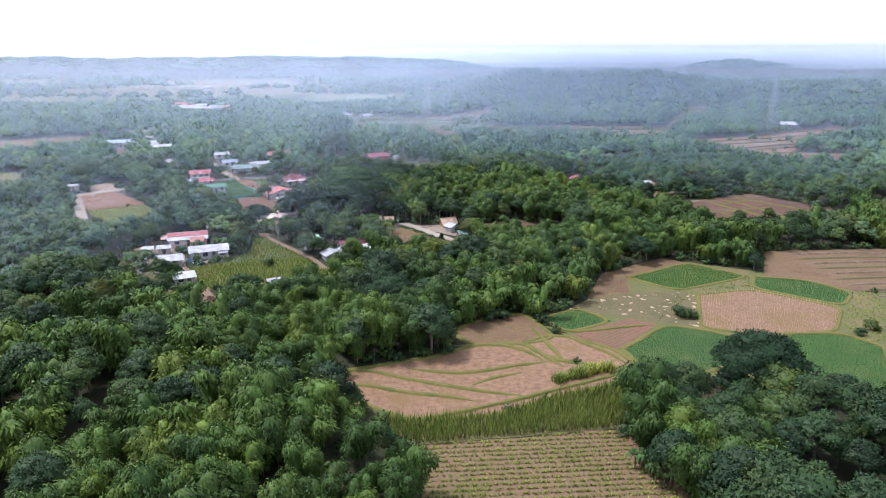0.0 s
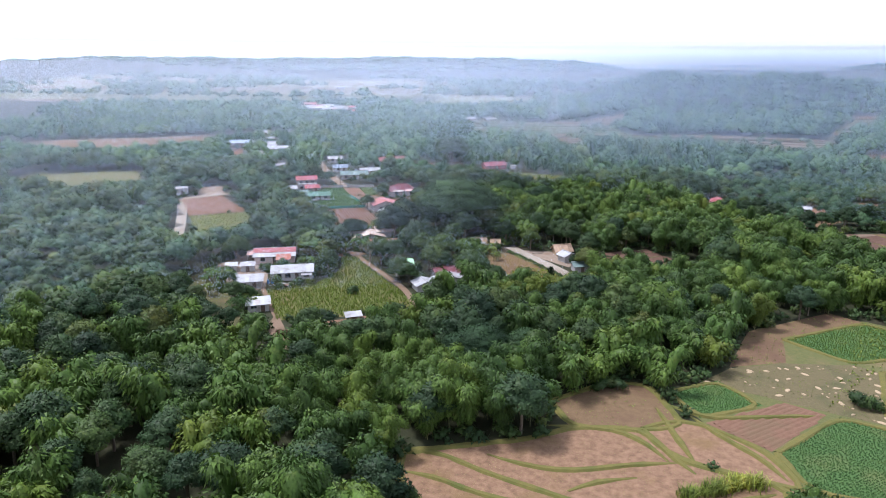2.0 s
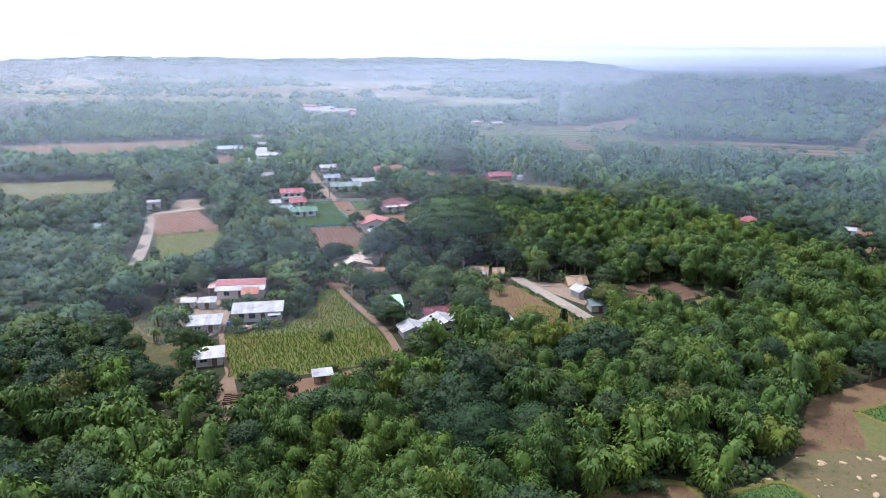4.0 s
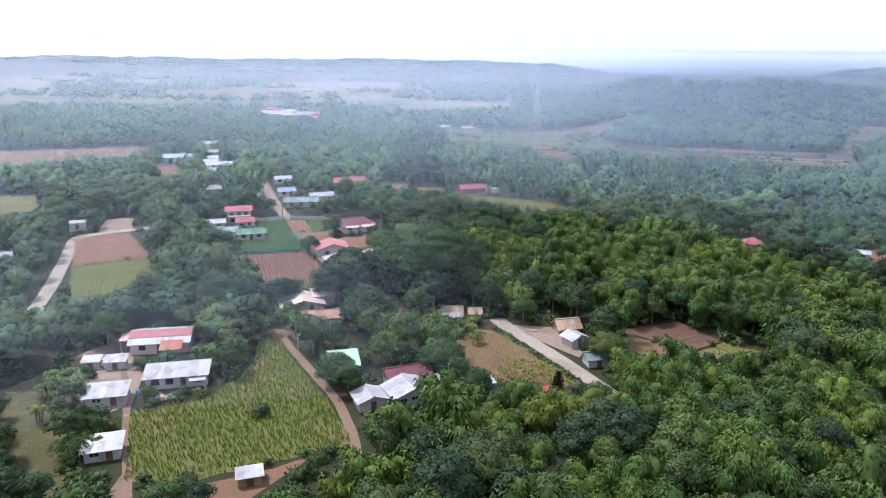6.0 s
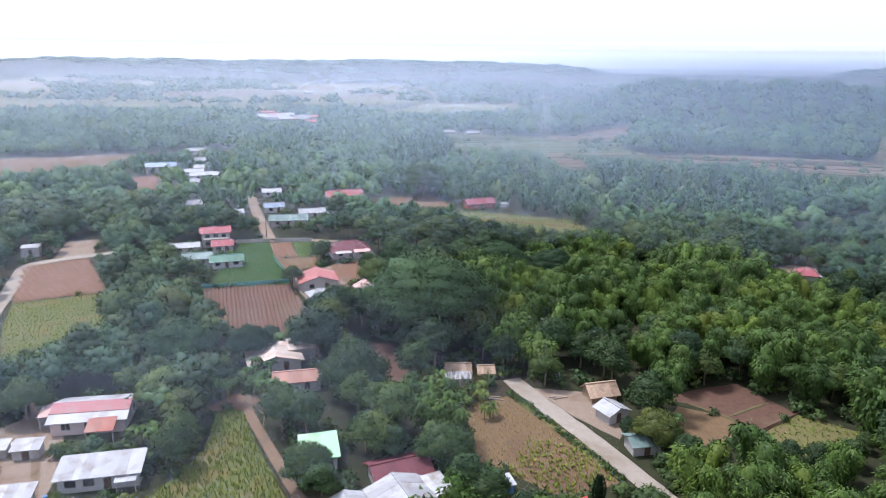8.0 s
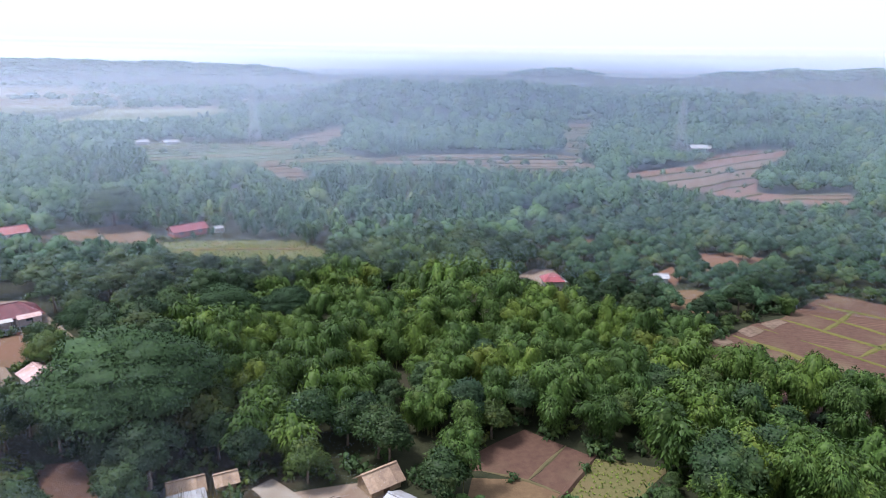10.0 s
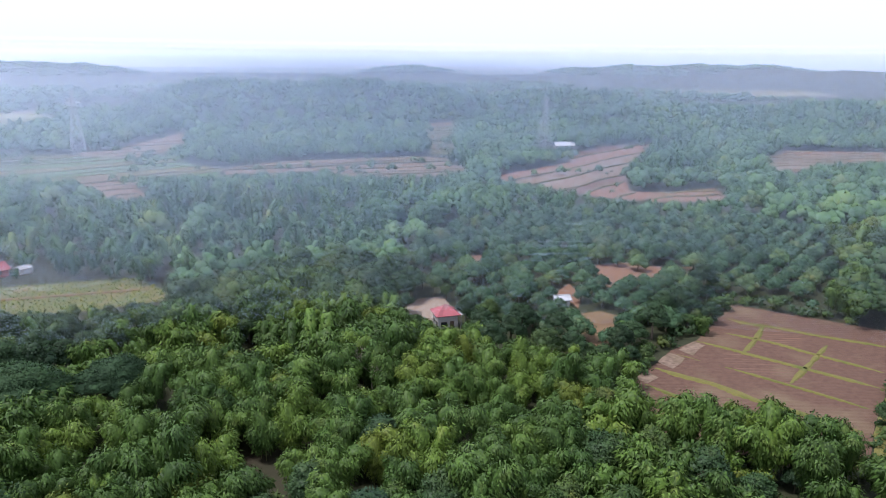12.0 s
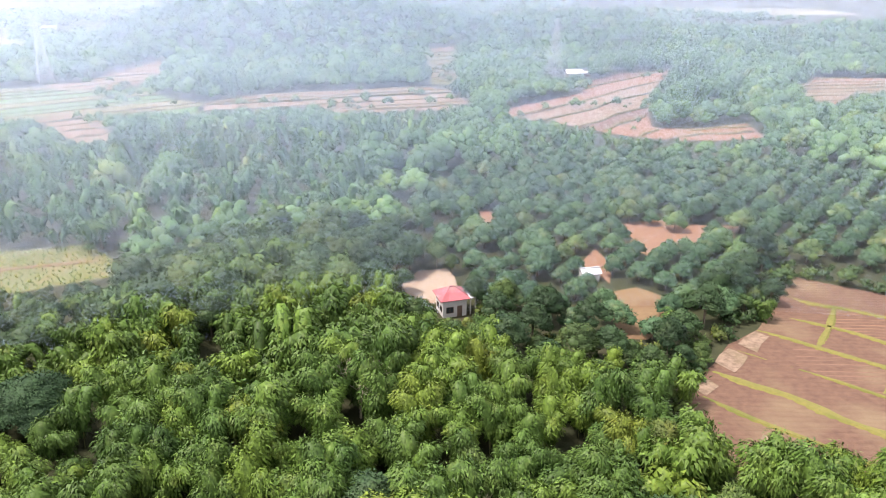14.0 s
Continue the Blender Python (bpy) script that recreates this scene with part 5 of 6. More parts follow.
    for tri in g:
        bm = bmesh.new()
        p = [Vector(v) for v in tri]
        nrm = (p[1] - p[0]).cross(p[2] - p[0]).normalized() * 0.05
        lo = [bm.verts.new(v - nrm) for v in p]
        hi = [bm.verts.new(v + nrm) for v in p]
        bm.faces.new(lo), bm.faces.new(hi[::-1])
        for i in range(3):
            bm.faces.new((lo[i], hi[i], hi[(i + 1) % 3], lo[(i + 1) % 3]))
        bmesh.ops.recalc_face_normals(bm, faces=bm.faces[:])
        part("gable_wall", bm, wall_mat, h)

    def window(px, py, pz, ww, wh, side):
        bm = bmesh.new()
        if side == "f":
            for q in ((px - ww / 2 - 0.07, px - ww / 2), (px + ww / 2, px + ww / 2 + 0.07), (px - 0.03, px + 0.03)):
                box(bm, q[0], py - 0.06, pz, q[1], py - 0.004, pz + wh)
            box(bm, px - ww / 2 - 0.07, py - 0.09, pz - 0.08, px + ww / 2 + 0.07, py - 0.004, pz)
            box(bm, px - ww / 2 - 0.07, py - 0.06, pz + wh, px + ww / 2 + 0.07, py - 0.004, pz + wh + 0.07)
        else:
            s = 1 if px > 0 else -1
            lo, hi = sorted((px + s * 0.004, px + s * 0.06))
            for q in ((py - ww / 2 - 0.07, py - ww / 2), (py + ww / 2, py + ww / 2 + 0.07), (py - 0.03, py + 0.03)):
                box(bm, lo, q[0], pz, hi, q[1], pz + wh)
            box(bm, lo, py - ww / 2 - 0.07, pz + wh, hi, py + ww / 2 + 0.07, pz + wh + 0.07)
            box(bm, lo, py - ww / 2 - 0.07, pz - 0.08, hi, py + ww / 2 + 0.07, pz)
        win = part("window", bm, W_WHITE if wall_mat is not W_WHITE else DARKWOOD, h)
        bm = bmesh.new()
        if side == "f":
            box(bm, px - ww / 2, py - 0.03, pz, px + ww / 2, py - 0.006, pz + wh)
        else:
            lo, hi = sorted((px + (0.006 if px > 0 else -0.006), px + (0.03 if px > 0 else -0.03)))
            box(bm, lo, py - ww / 2, pz, hi, py + ww / 2, pz + wh)
        part("pane", bm, GLASS, win)
    floors = [0.9] if wall_h < 4 else [0.9, 3.1]
    for fz in floors:
        for i in range(wins):
            px = -hw + w * (i + 0.7) / (wins + 0.4)
            if door and fz == 0.9 and i == wins // 2:
                continue
            window(px, -hd, fz, min(1.2, w / (wins + 1)), 1.0 if wall_h > 2.1 else 0.6, "f")
        if wins > 1 and depth > 4:
            for s in (-1, 1):
                for k in (-0.22, 0.22):
                    window(s * hw, depth * k, fz, 1.0, 0.9 if wall_h > 2.1 else 0.6, "s")
    if door and wins:
        px = -hw + w * (wins // 2 + 0.7) / (wins + 0.4)
        bm = bmesh.new()
        box(bm, px - 0.45, -hd - 0.05, 0, px + 0.45, -hd - 0.004, min(2.05, wall_h - 0.2))
        part("door", bm, DARKWOOD, h)
    return h


def lean_to(parent, x0, y0, x1, y1, z_front, z_back, material, posts=True, label=""):
    """A porch roof on posts against a house."""
    bm = bmesh.new()
    roof_slope(bm, (x0, y0, z_front), (x1, y0, z_front), (x1, y1, z_back), (x0, y1, z_back), max(2, int((x1 - x0) / 0.95)))
    pr = part("porch_roof", bm, material, parent, label)
    lay_sheets(pr, material, material is not W_GREY)
    if posts:
        for px in (x0 + 0.2, x1 - 0.2):
            bm = bmesh.new()
            box(bm, px - 0.06, y0 + 0.15, 0, px + 0.06, y0 + 0.27, z_front - 0.05)
            part("post", bm, W_WHITE, parent)
    return pr


def hut(name, label, x0, y0, x1, y1, depth, h, roof, mat_roof, rise=1.4, wall=W_BAMBOO):
    return house(name, label, x0, y0, x1, y1, depth, h, roof, mat_roof, wall, rise, 0.5, 1, category="hut")


b = house("bungalow", "white bungalow with long galvanised roof beside the maize", -69.2, 182.6, -60.0, 186.2, 4.8, 2.8, "shed", R_WHITE, W_WHITE, 0.7, 0.5, 4)
lean_to(b, 2.2, -3.5, 4.9, -2.15, 1.7, 2.0, R_WHITE)
b = house("farmhouse", "long house with red and grey-white patched roof", -79.9, 195.2, -70.0, 198.6, 8.6, 2.9, "gable", R_WHITE, W_PINK, 1.5, 0.5, 3, band=(0.45, 0.99, R_RED))
lean_to(b, 0.6, -7.4, 4.6, -4.55, 2.2, 3.0, R_RUST, label="rusty red porch roof")
lean_to(b, -7.6, -2.0, -5.4, 1.6, 2.3, 2.8, R_PINK, label="faded pink side roof")
house("yard_shed", "open shed with white sheet roof among bananas", -75.2, 175.2, -69.7, 177.4, 4.6, 2.4, "shed", R_WHITE, W_GREY, 0.5, 0.5, 2, category="shed")
house("field_shed", "small shed with grey-white sheet roof by the footpath", -65.4, 161.0, -61.3, 163.0, 4.0, 2.3, "shed", R_GREY, W_GREY, 0.5, 0.5, 2, category="shed")
house("white_shed", "small white-roofed shed in the yard", -80.6, 188.4, -77.4, 189.6, 2.6, 2.1, "shed", R_WHITE, W_GREY, 0.4, 0.3, 1, category="shed")
house("white_shed", "tiny patched shed in the yard", -84.6, 187.8, -82.0, 188.8, 2.4, 2.0, "shed", R_GREY, W_GREY, 0.3, 0.3, 1, category="shed")
house("field_hut", "little white-roofed shelter at the corner of the maize", -42.0, 159.2, -39.2, 160.6, 2.2, 1.9, "shed", R_WHITE, W_BAMBOO, 0.35, 0.3, 1, category="hut")
house("maroon_roofed_house", "small house with dark maroon sheet roof", -28.2, 189.4, -22.2, 193.2, 5.4, 2.7, "gable", R_MAROON, W_GREY, 1.3, 0.6, 2)
house("patched_hut", "low hut with patched white sheet roof by the track", -31.6, 181.4, -27.6, 183.9, 4.4, 2.2, "gable_end", R_WHITE, W_GREY, 1.0, 0.5, 1, category="hut")
b = house("gabled_house", "grey-walled house with white sheet gable roof", -26.2, 183.6, -20.6, 187.7, 5.6, 2.6, "gable_end", R_WHITE, W_GREY, 1.4, 0.6, 3, door=False)
lean_to(b, 3.5, -2.5, 6.4, 2.0, 2.0, 2.3, R_GREY, label="grey patched side roof")
house("green_roofed_house", "house with pale mint-green roof among trees", -39.6, 192.6, -35.4, 194.4, 5.2, 2.8, "shed", R_MINT, W_WHITE, 1.0, 0.5, 1)
b = house("cream_roofed_house", "house with cream tiled roof and grey walls", -59.2, 219.8, -51.6, 224.0, 7.6, 2.6, "gable_end", R_BEIGE, W_GREY, 1.5, 0.7, 2)
bm = bmesh.new()
roof_slope(bm, (2.5, -0.6, 2.7), (8.2, -0.6, 2.7), (8.2, 2.2, 3.9), (2.5, 2.2, 3.9), 6)
roof_slope(bm, (8.2, 5.0, 2.7), (2.5, 5.0, 2.7), (2.5, 2.2, 3.9), (8.2, 2.2, 3.9), 6)
lay_sheets(part("wing_roof", bm, R_BEIGE, b), R_BEIGE, True)
bm = bmesh.new()
box(bm, 3.45, -0.1, -0.2, 7.6, 4.4, 2.7)
part("wing_wall", bm, W_GREY, b)
house("terracotta_house", "low house with terracotta-orange sheet roof", -52.4, 214.0, -45.4, 216.8, 4.6, 2.6, "gable", R_ORANGE, W_GREY, 1.1, 0.5, 2)
hut("thatched_hut", "brown palm-thatched hut at the edge of the bamboo", 0.2, 219.8, 4.4, 221.6, 4.0, 1.8, "gable", THATCH, 1.6)
house("white_hut", "small white-walled hut with white gable roof", 2.6, 213.0, 5.6, 215.4, 3.6, 2.3, "gable_end", R_WHITE, W_WHITE, 1.0, 0.45, 1, category="hut")
house("teal_hut", "pale teal-roofed hut under a tree by the lane", 5.4, 204.6, 9.4, 206.0, 3.6, 2.3, "gable", R_TEAL, W_GREY, 0.8, 0.5, 1, category="hut")
hut("thatched_hut", "small thatched hut beside banana plants", -24.6, 224.4, -20.8, 225.2, 3.0, 1.9, "gable", THATCH, 1.2)
house("white_shed", "low white-roofed shed before a thatched hut", -24.4, 222.0, -20.4, 222.9, 2.0, 1.7, "shed", R_WHITE, W_GREY, 0.3, 0.3, 0, category="shed", door=False)
hut("thatched_hut", "tiny thatched shelter under the bamboo", -19.0, 226.0, -16.8, 226.5, 2.2, 1.6, "gable", THATCH, 0.9)
house("field_shelter", "white-roofed open shelter in the dry field", -13.4, 191.6, -11.0, 193.0, 2.0, 1.9, "shed", R_WHITE, BLUEPLASTIC, 0.3, 0.3, 0, category="shed", door=False)
house("coral_roofed_house", "house with faded coral-red roof and grey gable wall", -66.2, 264.2, -58.6, 268.0, 8.0, 3.2, "gable_end", R_CORAL, W_GREY, 1.7, 0.6, 2)
b = house("white_pavilion", "white hipped-roof pavilion beside the coral house", -61.0, 257.0, -57.2, 260.0, 4.4, 2.4, "hip", R_WHITE, W_GREY, 1.1, 0.5, 1)
lean_to(b, -1.9, -4.6, 2.2, -2.6, 1.8, 2.2, R_PINK, label="pinkish-brown porch roof")
house("pink_roofed_house", "house with dusty pink roof beside the rain tree", -51.0, 262.4, -47.0, 265.2, 5.0, 2.8, "gable_end", R_PINK, W_GREY, 1.2, 0.5, 1)
b = house("maroon_house", "large house with maroon hipped roof and concrete porch", -67.4, 292.6, -58.4, 297.4, 7.6, 3.2, "hip", R_MAROON, W_PINK, 2.3, 0.8, 3)
lean_to(b, -4.8, -6.4, -0.4, -4.55, 2.5, 2.7, W_GREY, label="bare concrete porch slab")
lean_to(b, 0.4, -6.0, 4.9, -4.55, 2.4, 2.9, R_PINK)
b = house("two_storey_house", "two-storey grey house with red metal roof", -108.6, 296.6, -101.6, 300.0, 6.5, 5.9, "gable", R_RED, W_GREY, 1.2, 0.6, 3)
lean_to(b, -3.4, -4.6, 3.6, -3.3, 3.1, 3.3, W_GREY, label="concrete balcony slab")
house("red_annex", "low annex with red sheet roof", -103.4, 292.6, -98.4, 295.0, 4.0, 2.6, "shed", R_RED, W_WHITE, 0.9, 0.4, 2, category="annex")
house("green_house", "white house with green metal gable roof", -96.2, 277.8, -89.2, 281.4, 5.4, 2.7, "gable", R_GREEN, W_WHITE, 1.2, 0.6, 3)
house("green_house", "white house with teal-green metal roof", -104.6, 278.6, -98.4, 281.7, 5.2, 2.7, "gable", R_TEAL, W_WHITE, 1.2, 0.6, 2)
house("white_roofed_house", "low house with white sheet roof", -114.0, 288.8, -107.4, 292.2, 4.4, 2.5, "gable", R_WHITE, W_WHITE, 0.9, 0.5, 2)
house("blue_roofed_house", "house with slate-blue sheet roof by the road", -109.6, 345.0, -103.8, 348.2, 5.6, 2.8, "gable", R_BLUE, W_WHITE, 1.2, 0.5, 2)
house("hall", "broad low hall with grey-green sheet roof", -99.6, 325.2, -88.2, 329.0, 9.0, 2.9, "gable", R_TEAL, W_GREY, 1.3, 0.5, 3)
house("white_roofed_house", "house with patched white sheet roof", -94.2, 339.0, -85.0, 343.4, 5.5, 2.7, "gable", R_WHITE, W_WHITE, 1.1, 0.5, 3)
house("long_red_house", "long pink-walled house with brick-red roof", -94.0, 368.4, -82.0, 375.6, 6.0, 3.2, "gable", R_CORAL, W_PINK, 1.7, 0.6, 5)
house("red_farmhouse", "farmhouse with red roof and brick-red walls", -38.6, 366.4, -29.4, 371.6, 5.6, 2.7, "gable", R_RED, W_MAROON, 1.5, 0.6, 3)
house("white_shed", "white shed beside the red farmhouse", -26.8, 371.0, -24.2, 372.4, 2.4, 2.0, "shed", R_WHITE, W_WHITE, 0.3, 0.3, 0, category="shed", door=False)
house("block_hut", "square grey concrete hut at the lane's end", -153.0, 278.2, -149.0, 280.4, 4.0, 3.4, "shed", R_GREY, W_GREY, 0.1, 0.15, 1, category="hut")
house("grey_roofed_house", "house with grey-green roof among western trees", -152.4, 239.6, -145.4, 244.0, 5.0, 2.6, "gable", R_TEAL, W_GREY, 1.0, 0.5, 2)
house("blue_grey_house", "wide house with blue-grey roof beyond the lot", -201.0, 418.0, -189.0, 424.0, 8.0, 3.6, "gable", R_BLUE, W_GREY, 1.5, 0.6, 3)
for x, y, w, d, lab in ((-178, 411, 9, 7, "white-roofed house in the far hamlet"), (-170, 403, 12, 8, "broad white-roofed house in the far hamlet"), (-194, 446, 8, 6, "grey-white roofed house in the far hamlet"), (-139.8, 345, 5, 4, "small white-roofed house by the trees"),
                        (-166, 386, 8, 5, "low white-roofed house in the far hamlet"), (-180, 425, 6, 5, "small white house in the far hamlet"), (-88, 618, 9, 6, "white shed on the valley floor"), (-70, 616, 9, 6, "white shed on the valley floor"), (-214, 480, 10, 7, "pale house along the far road"), (-118, 333, 5, 4, "white-roofed shed behind the two-storey house"), (-122, 372, 7, 5, "grey-white roofed house on the road")):
    house("white_roofed_house", lab, x, y, x + w * 0.9, y + w * 0.42, d, 2.8, "gable", R_WHITE, W_WHITE, 1.2, 0.5, 2)
b = house("red_roofed_house", "two-storey white house with red hipped roof above the bamboo", 54.0, 290.9, 58.2, 290.2, 4.6, 4.6, "hip", R_RED, W_WHITE, 1.6, 0.55, 2)
lean_to(b, 2.7, -2.0, 4.0, 1.6, 3.2, 3.5, R_WHITE, label="white canopy over the terrace")
house("orchard_shed", "small white-roofed shed in the orchard", 85.2, 292.6, 88.4, 291.8, 2.8, 2.2, "gable", R_WHITE, W_WHITE, 0.8, 0.4, 1, category="shed")
house("hill_farm", "white-roofed farm building under the hill", 257, 534, 266, 531, 7, 3.6, "gable", R_WHITE, W_GREY, 2.0, 0.8, 2)
house("farm_annex", "pale annex beside the hill farm", 268, 533, 272, 531.5, 5, 2.8, "shed", R_GREY, W_GREY, 0.8, 0.4, 1, category="annex")
rt = random.Random(5)
for i in range(16):
    x, y = -275 + i * 4.2 + rt.uniform(-6, 6), 716 - i * 3.0 + rt.uniform(-14, 14)
    house("town_house", ("far town house with red roof", "far town house with white roof", "far town house with grey roof")[i % 3], x, y, x + rt.uniform(8, 12), y + rt.uniform(0, 4), rt.uniform(6, 9), rt.uniform(3, 6), "gable", (R_CORAL, R_WHITE, R_GREY)[i % 3], W_WHITE, 1.6, 0.5, 2)
for i in range(14):
    x, y = rt.uniform(-700, 100), rt.uniform(1000, 1480)
    house("plain_house", "pale-roofed house on the far plain", x, y, x + 14, y + 2, 9, 4, "gable", R_WHITE, W_WHITE, 1.8, 0.5, 2)


# ---- pylons ----
def pylon(x, y, tall, rz):
    p = root("pylon", x, y, float(height(x, y)), rz, "tall lattice steel power pylon", "pylon", "power line")

    def bar(bm, a, b, r):
        V, T = tube([a, b], [r, r], 4)
        vs = [bm.verts.new(v) for v in V]
        for t in T:
            bm.faces.new([vs[i] for i in t])
    wide = lambda z: 3.4 * (1 - z / tall) ** 1.15 + 0.45
    levels = [tall * q for q in (0, 0.14, 0.27, 0.39, 0.5, 0.6, 0.69, 0.77, 0.85, 0.93, 1.0)]
    corners = ((1, 1), (-1, 1), (-1, -1), (1, -1))
    for cx, cy in corners:
        bm = bmesh.new()
        V, T = tube([(cx * wide(a), cy * wide(a), a) for a in levels], [0.14] * len(levels), 4)
        vs = [bm.verts.new(v) for v in V]
        for t in T:
            bm.faces.new([vs[i] for i in t])
        part("leg", bm, STEEL, p)
    for a, b in zip(levels, levels[1:]):
        bm = bmesh.new()
        for (ax, ay), (bx, by) in zip(corners, corners[1:] + corners[:1]):
            bar(bm, (ax * wide(a), ay * wide(a), a), (bx * wide(b), by * wide(b), b), 0.1)
            bar(bm, (bx * wide(a), by * wide(a), a), (ax * wide(b), ay * wide(b), b), 0.1)
            bar(bm, (ax * wide(b), ay * wide(b), b), (bx * wide(b), by * wide(b), b), 0.09)
        part("brace", bm, STEEL, p)["kind"] = "stuff"
    for q in (0.72, 0.83, 0.94):
        bm = bmesh.new()
        z = tall * q
        for s in (-1, 1):
            bar(bm, (0, 0, z + 0.9), (s * 5.2, 0, z), 0.1)
            bar(bm, (0, 0, z - 0.2), (s * 5.2, 0, z), 0.1)
        part("cross_arm", bm, STEEL, p)
    CLEAR.append([(x - 6, y - 9), (x + 6, y - 9), (x + 6, y + 6), (x - 6, y + 6)])
    return p


pylon(252.7, 541.4, 33, 20)
pylon(-14.8, 636, 36, 10)


# ---- single trees ----
pick = random.Random(3)
for x, y, s, v in ((-31.5, 241.0, 1.3, 0), (51.9, 104.5, 1.05, 1), (-72.4, 219.5, 0.95, 1), (-11.3, 140.0, 0.85, 1), (-20.5, 285.0, 0.95, 1), (-7.2, 284.5, 0.8, 1), (-59.8, 388.0, 1.0, 0), (-3.0, 146.0, 0.7, 1), (-46.0, 283.0, 0.8, 1), (-62.0, 225.5, 0.6, 1)):
    plant("umbrella_tree", x, y, pick, s, v)
for x, y, s in ((-37.8, 213.5, 1.05), (-53.6, 242.5, 0.5), (-50.1, 271.8, 0.75), (8.6, 207.0, 0.62), (-40.0, 247.0, 0.8), (-49.0, 254.0, 0.6), (-38.5, 191.0, 0.7), (-21.0, 196.5, 0.72), (-14.5, 189.0, 0.6), (-158.0, 301.0, 1.1), (-178.0, 306.0, 1.2), (-87.0, 199.0, 0.75)):
    plant("great_tree", x, y, pick, s)
for x, y, s in ((50.5, 270.0, 0.7), (56.4, 273.6, 0.85), (62.8, 276.5, 0.9), (59.1, 267.1, 0.8), (65.0, 268.0, 0.8), (63.0, 260.5, 0.75), (70.2, 266.5, 0.8), (60.7, 284.5, 0.7), (64.5, 288.5, 0.75), (72.0, 259.5, 0.7), (78.7, 263.5, 0.85), (83.8, 265.5, 0.9), (91.7, 268.5, 0.95), (99.2, 273.6, 0.9), (105.7, 275.7, 0.9), (112.8, 279.0, 0.9), (120.9, 283.0, 0.9), (72.0, 274.0, 0.75), (68.0, 281.0, 0.8)):
    plant("dark_tree", x, y, pick, s)
for x, y in ((103.0, 291.9), (112.9, 294.2), (120.4, 313.0), (122.3, 307.1), (117.2, 292.1), (117.6, 284.5), (127.0, 300.0)):
    plant("mango_tree", x, y, pick, 1.0)
for x, y in ((-68.5, 150.0), (-72.5, 153.5), (-76.5, 158.5), (-64.5, 151.0), (36.0, 95.5), (39.0, 90.0), (38.0, 98.0), (43.0, 93.5), (51.7, 91.5), (57.0, 96.0), (47.0, 84.0), (59.0, 88.0), (43.5, 80.5), (64.0, 100.0), (55.0, 80.0), (-46.2, 149.0), (-44.0, 151.5), (-35.0, 186.5), (-20.0, 195.0), (-17.0, 190.0), (-32.5, 199.0), (-28.0, 196.0)):
    plant("dark_tree", x, y, pick, pick.uniform(0.6, 0.85))
for x, y in ((-66.5, 193.0), (-60.8, 190.0), (-75.0, 190.5), (-71.5, 173.0), (-58.0, 196.5), (-68.0, 189.5), (-82.0, 185.5), (-79.0, 173.5), (22.5, 152.0), (51.2, 140.5), (53.0, 139.6), (84.5, 130.5), (88.0, 133.0), (92.0, 128.0), (10.5, 138.5), (13.0, 139.0), (7.5, 208.0), (9.5, 203.0), (12.0, 208.0), (10.0, 198.5), (6.5, 193.0), (-46.5, 178.0), (-97.0, 309.0), (-84.0, 321.0), (-100.0, 340.0)):
    plant("shrub", x, y, pick, pick.uniform(0.9, 1.4))
for x, y in ((20.0, 109.6), (20.9, 110.4), (22.4, 111.0), (23.4, 111.6), (24.5, 112.0), (25.6, 112.6), (26.5, 113.4), (27.6, 113.9), (28.5, 114.2), (29.6, 114.0)):
    plant("cane_clump", x, y, pick, pick.uniform(0.75, 1.05))
for x, y in ((-63.4, 219.5), (-56.9, 219.8), (-65.0, 215.7), (-58.1, 218.0), (-59.6, 238.6), (-58.6, 233.2), (-28.5, 223.6), (-29.8, 217.5), (27.2, 83.2), (28.5, 81.0), (-21.0, 214.8), (-18.5, 216.5), (-24.5, 216.0), (-27.0, 213.5), (-23.0, 219.5), (-26.5, 219.0), (-19.0, 219.3), (-81.3, 180.0), (-83.5, 177.5), (-79.5, 176.8), (-85.0, 181.5), (-82.0, 183.0), (-78.5, 170.5), (-62.5, 195.5), (-64.5, 196.5), (-53.0, 213.2), (-50.0, 211.5), (-55.5, 214.5), (-60.0, 212.0), (-63.0, 214.0), (-48.0, 209.5), (10.5, 211.5), (20.5, 206.0), (24.0, 209.5), (0.9, 350.4), (85.6, 312.0), (-44.5, 233.5), (-47.0, 230.5), (-66.0, 164.5), (-16.0, 212.2), (-93.5, 284.5), (-106.0, 274.5), (-64.0, 208.0)):
    plant("banana_plant", x, y, pick, pick.uniform(0.65, 1.0))
for x, y, v in ((-43.5, 229.5, 0), (-47.5, 231.0, 0), (-66.8, 160.5, 0), (-63.5, 210.5, 1), (2.8, 352.0, 1), (86.0, 268.0, 0)):
    plant("coconut_palm", x, y, pick, 1.0, v)
plant("cypress_tree", -0.4, 190.2, pick, 1.0, 0)
for x, y, h in ((35.3, 80.0, 5.0), (-50.0, 203.5, 6.0), (31.2, 269.8, 8.5), (-46.0, 205.5, 5.0), (-27.5, 228.0, 5.5)):
    V, T = bare_tree(int(x * 10) + 900, h)
    e = root("bare_tree", x, y, 0, 0, "leafless grey-brown tree with fine branches", "tree")
    ob = new("branchwork", tri_data("branchwork", V, T, PALEBARK))
    ob.parent = e

for x, y, size in ((61, 239, 0.9), (64, 233, 0.95), (66, 228, 1.0), (69.5, 231, 0.95), (73, 229, 0.9), (70, 224, 1.05), (75, 224, 0.95), (73, 218, 1.0), (79, 219, 0.9), (80, 213, 1.0)):
    plant("bamboo_clump", x, y, random.Random(int(x * 31 + y)), size * 1.15)

# ---- woods ----
rs = np.random.default_rng(17)
rp = random.Random(18)


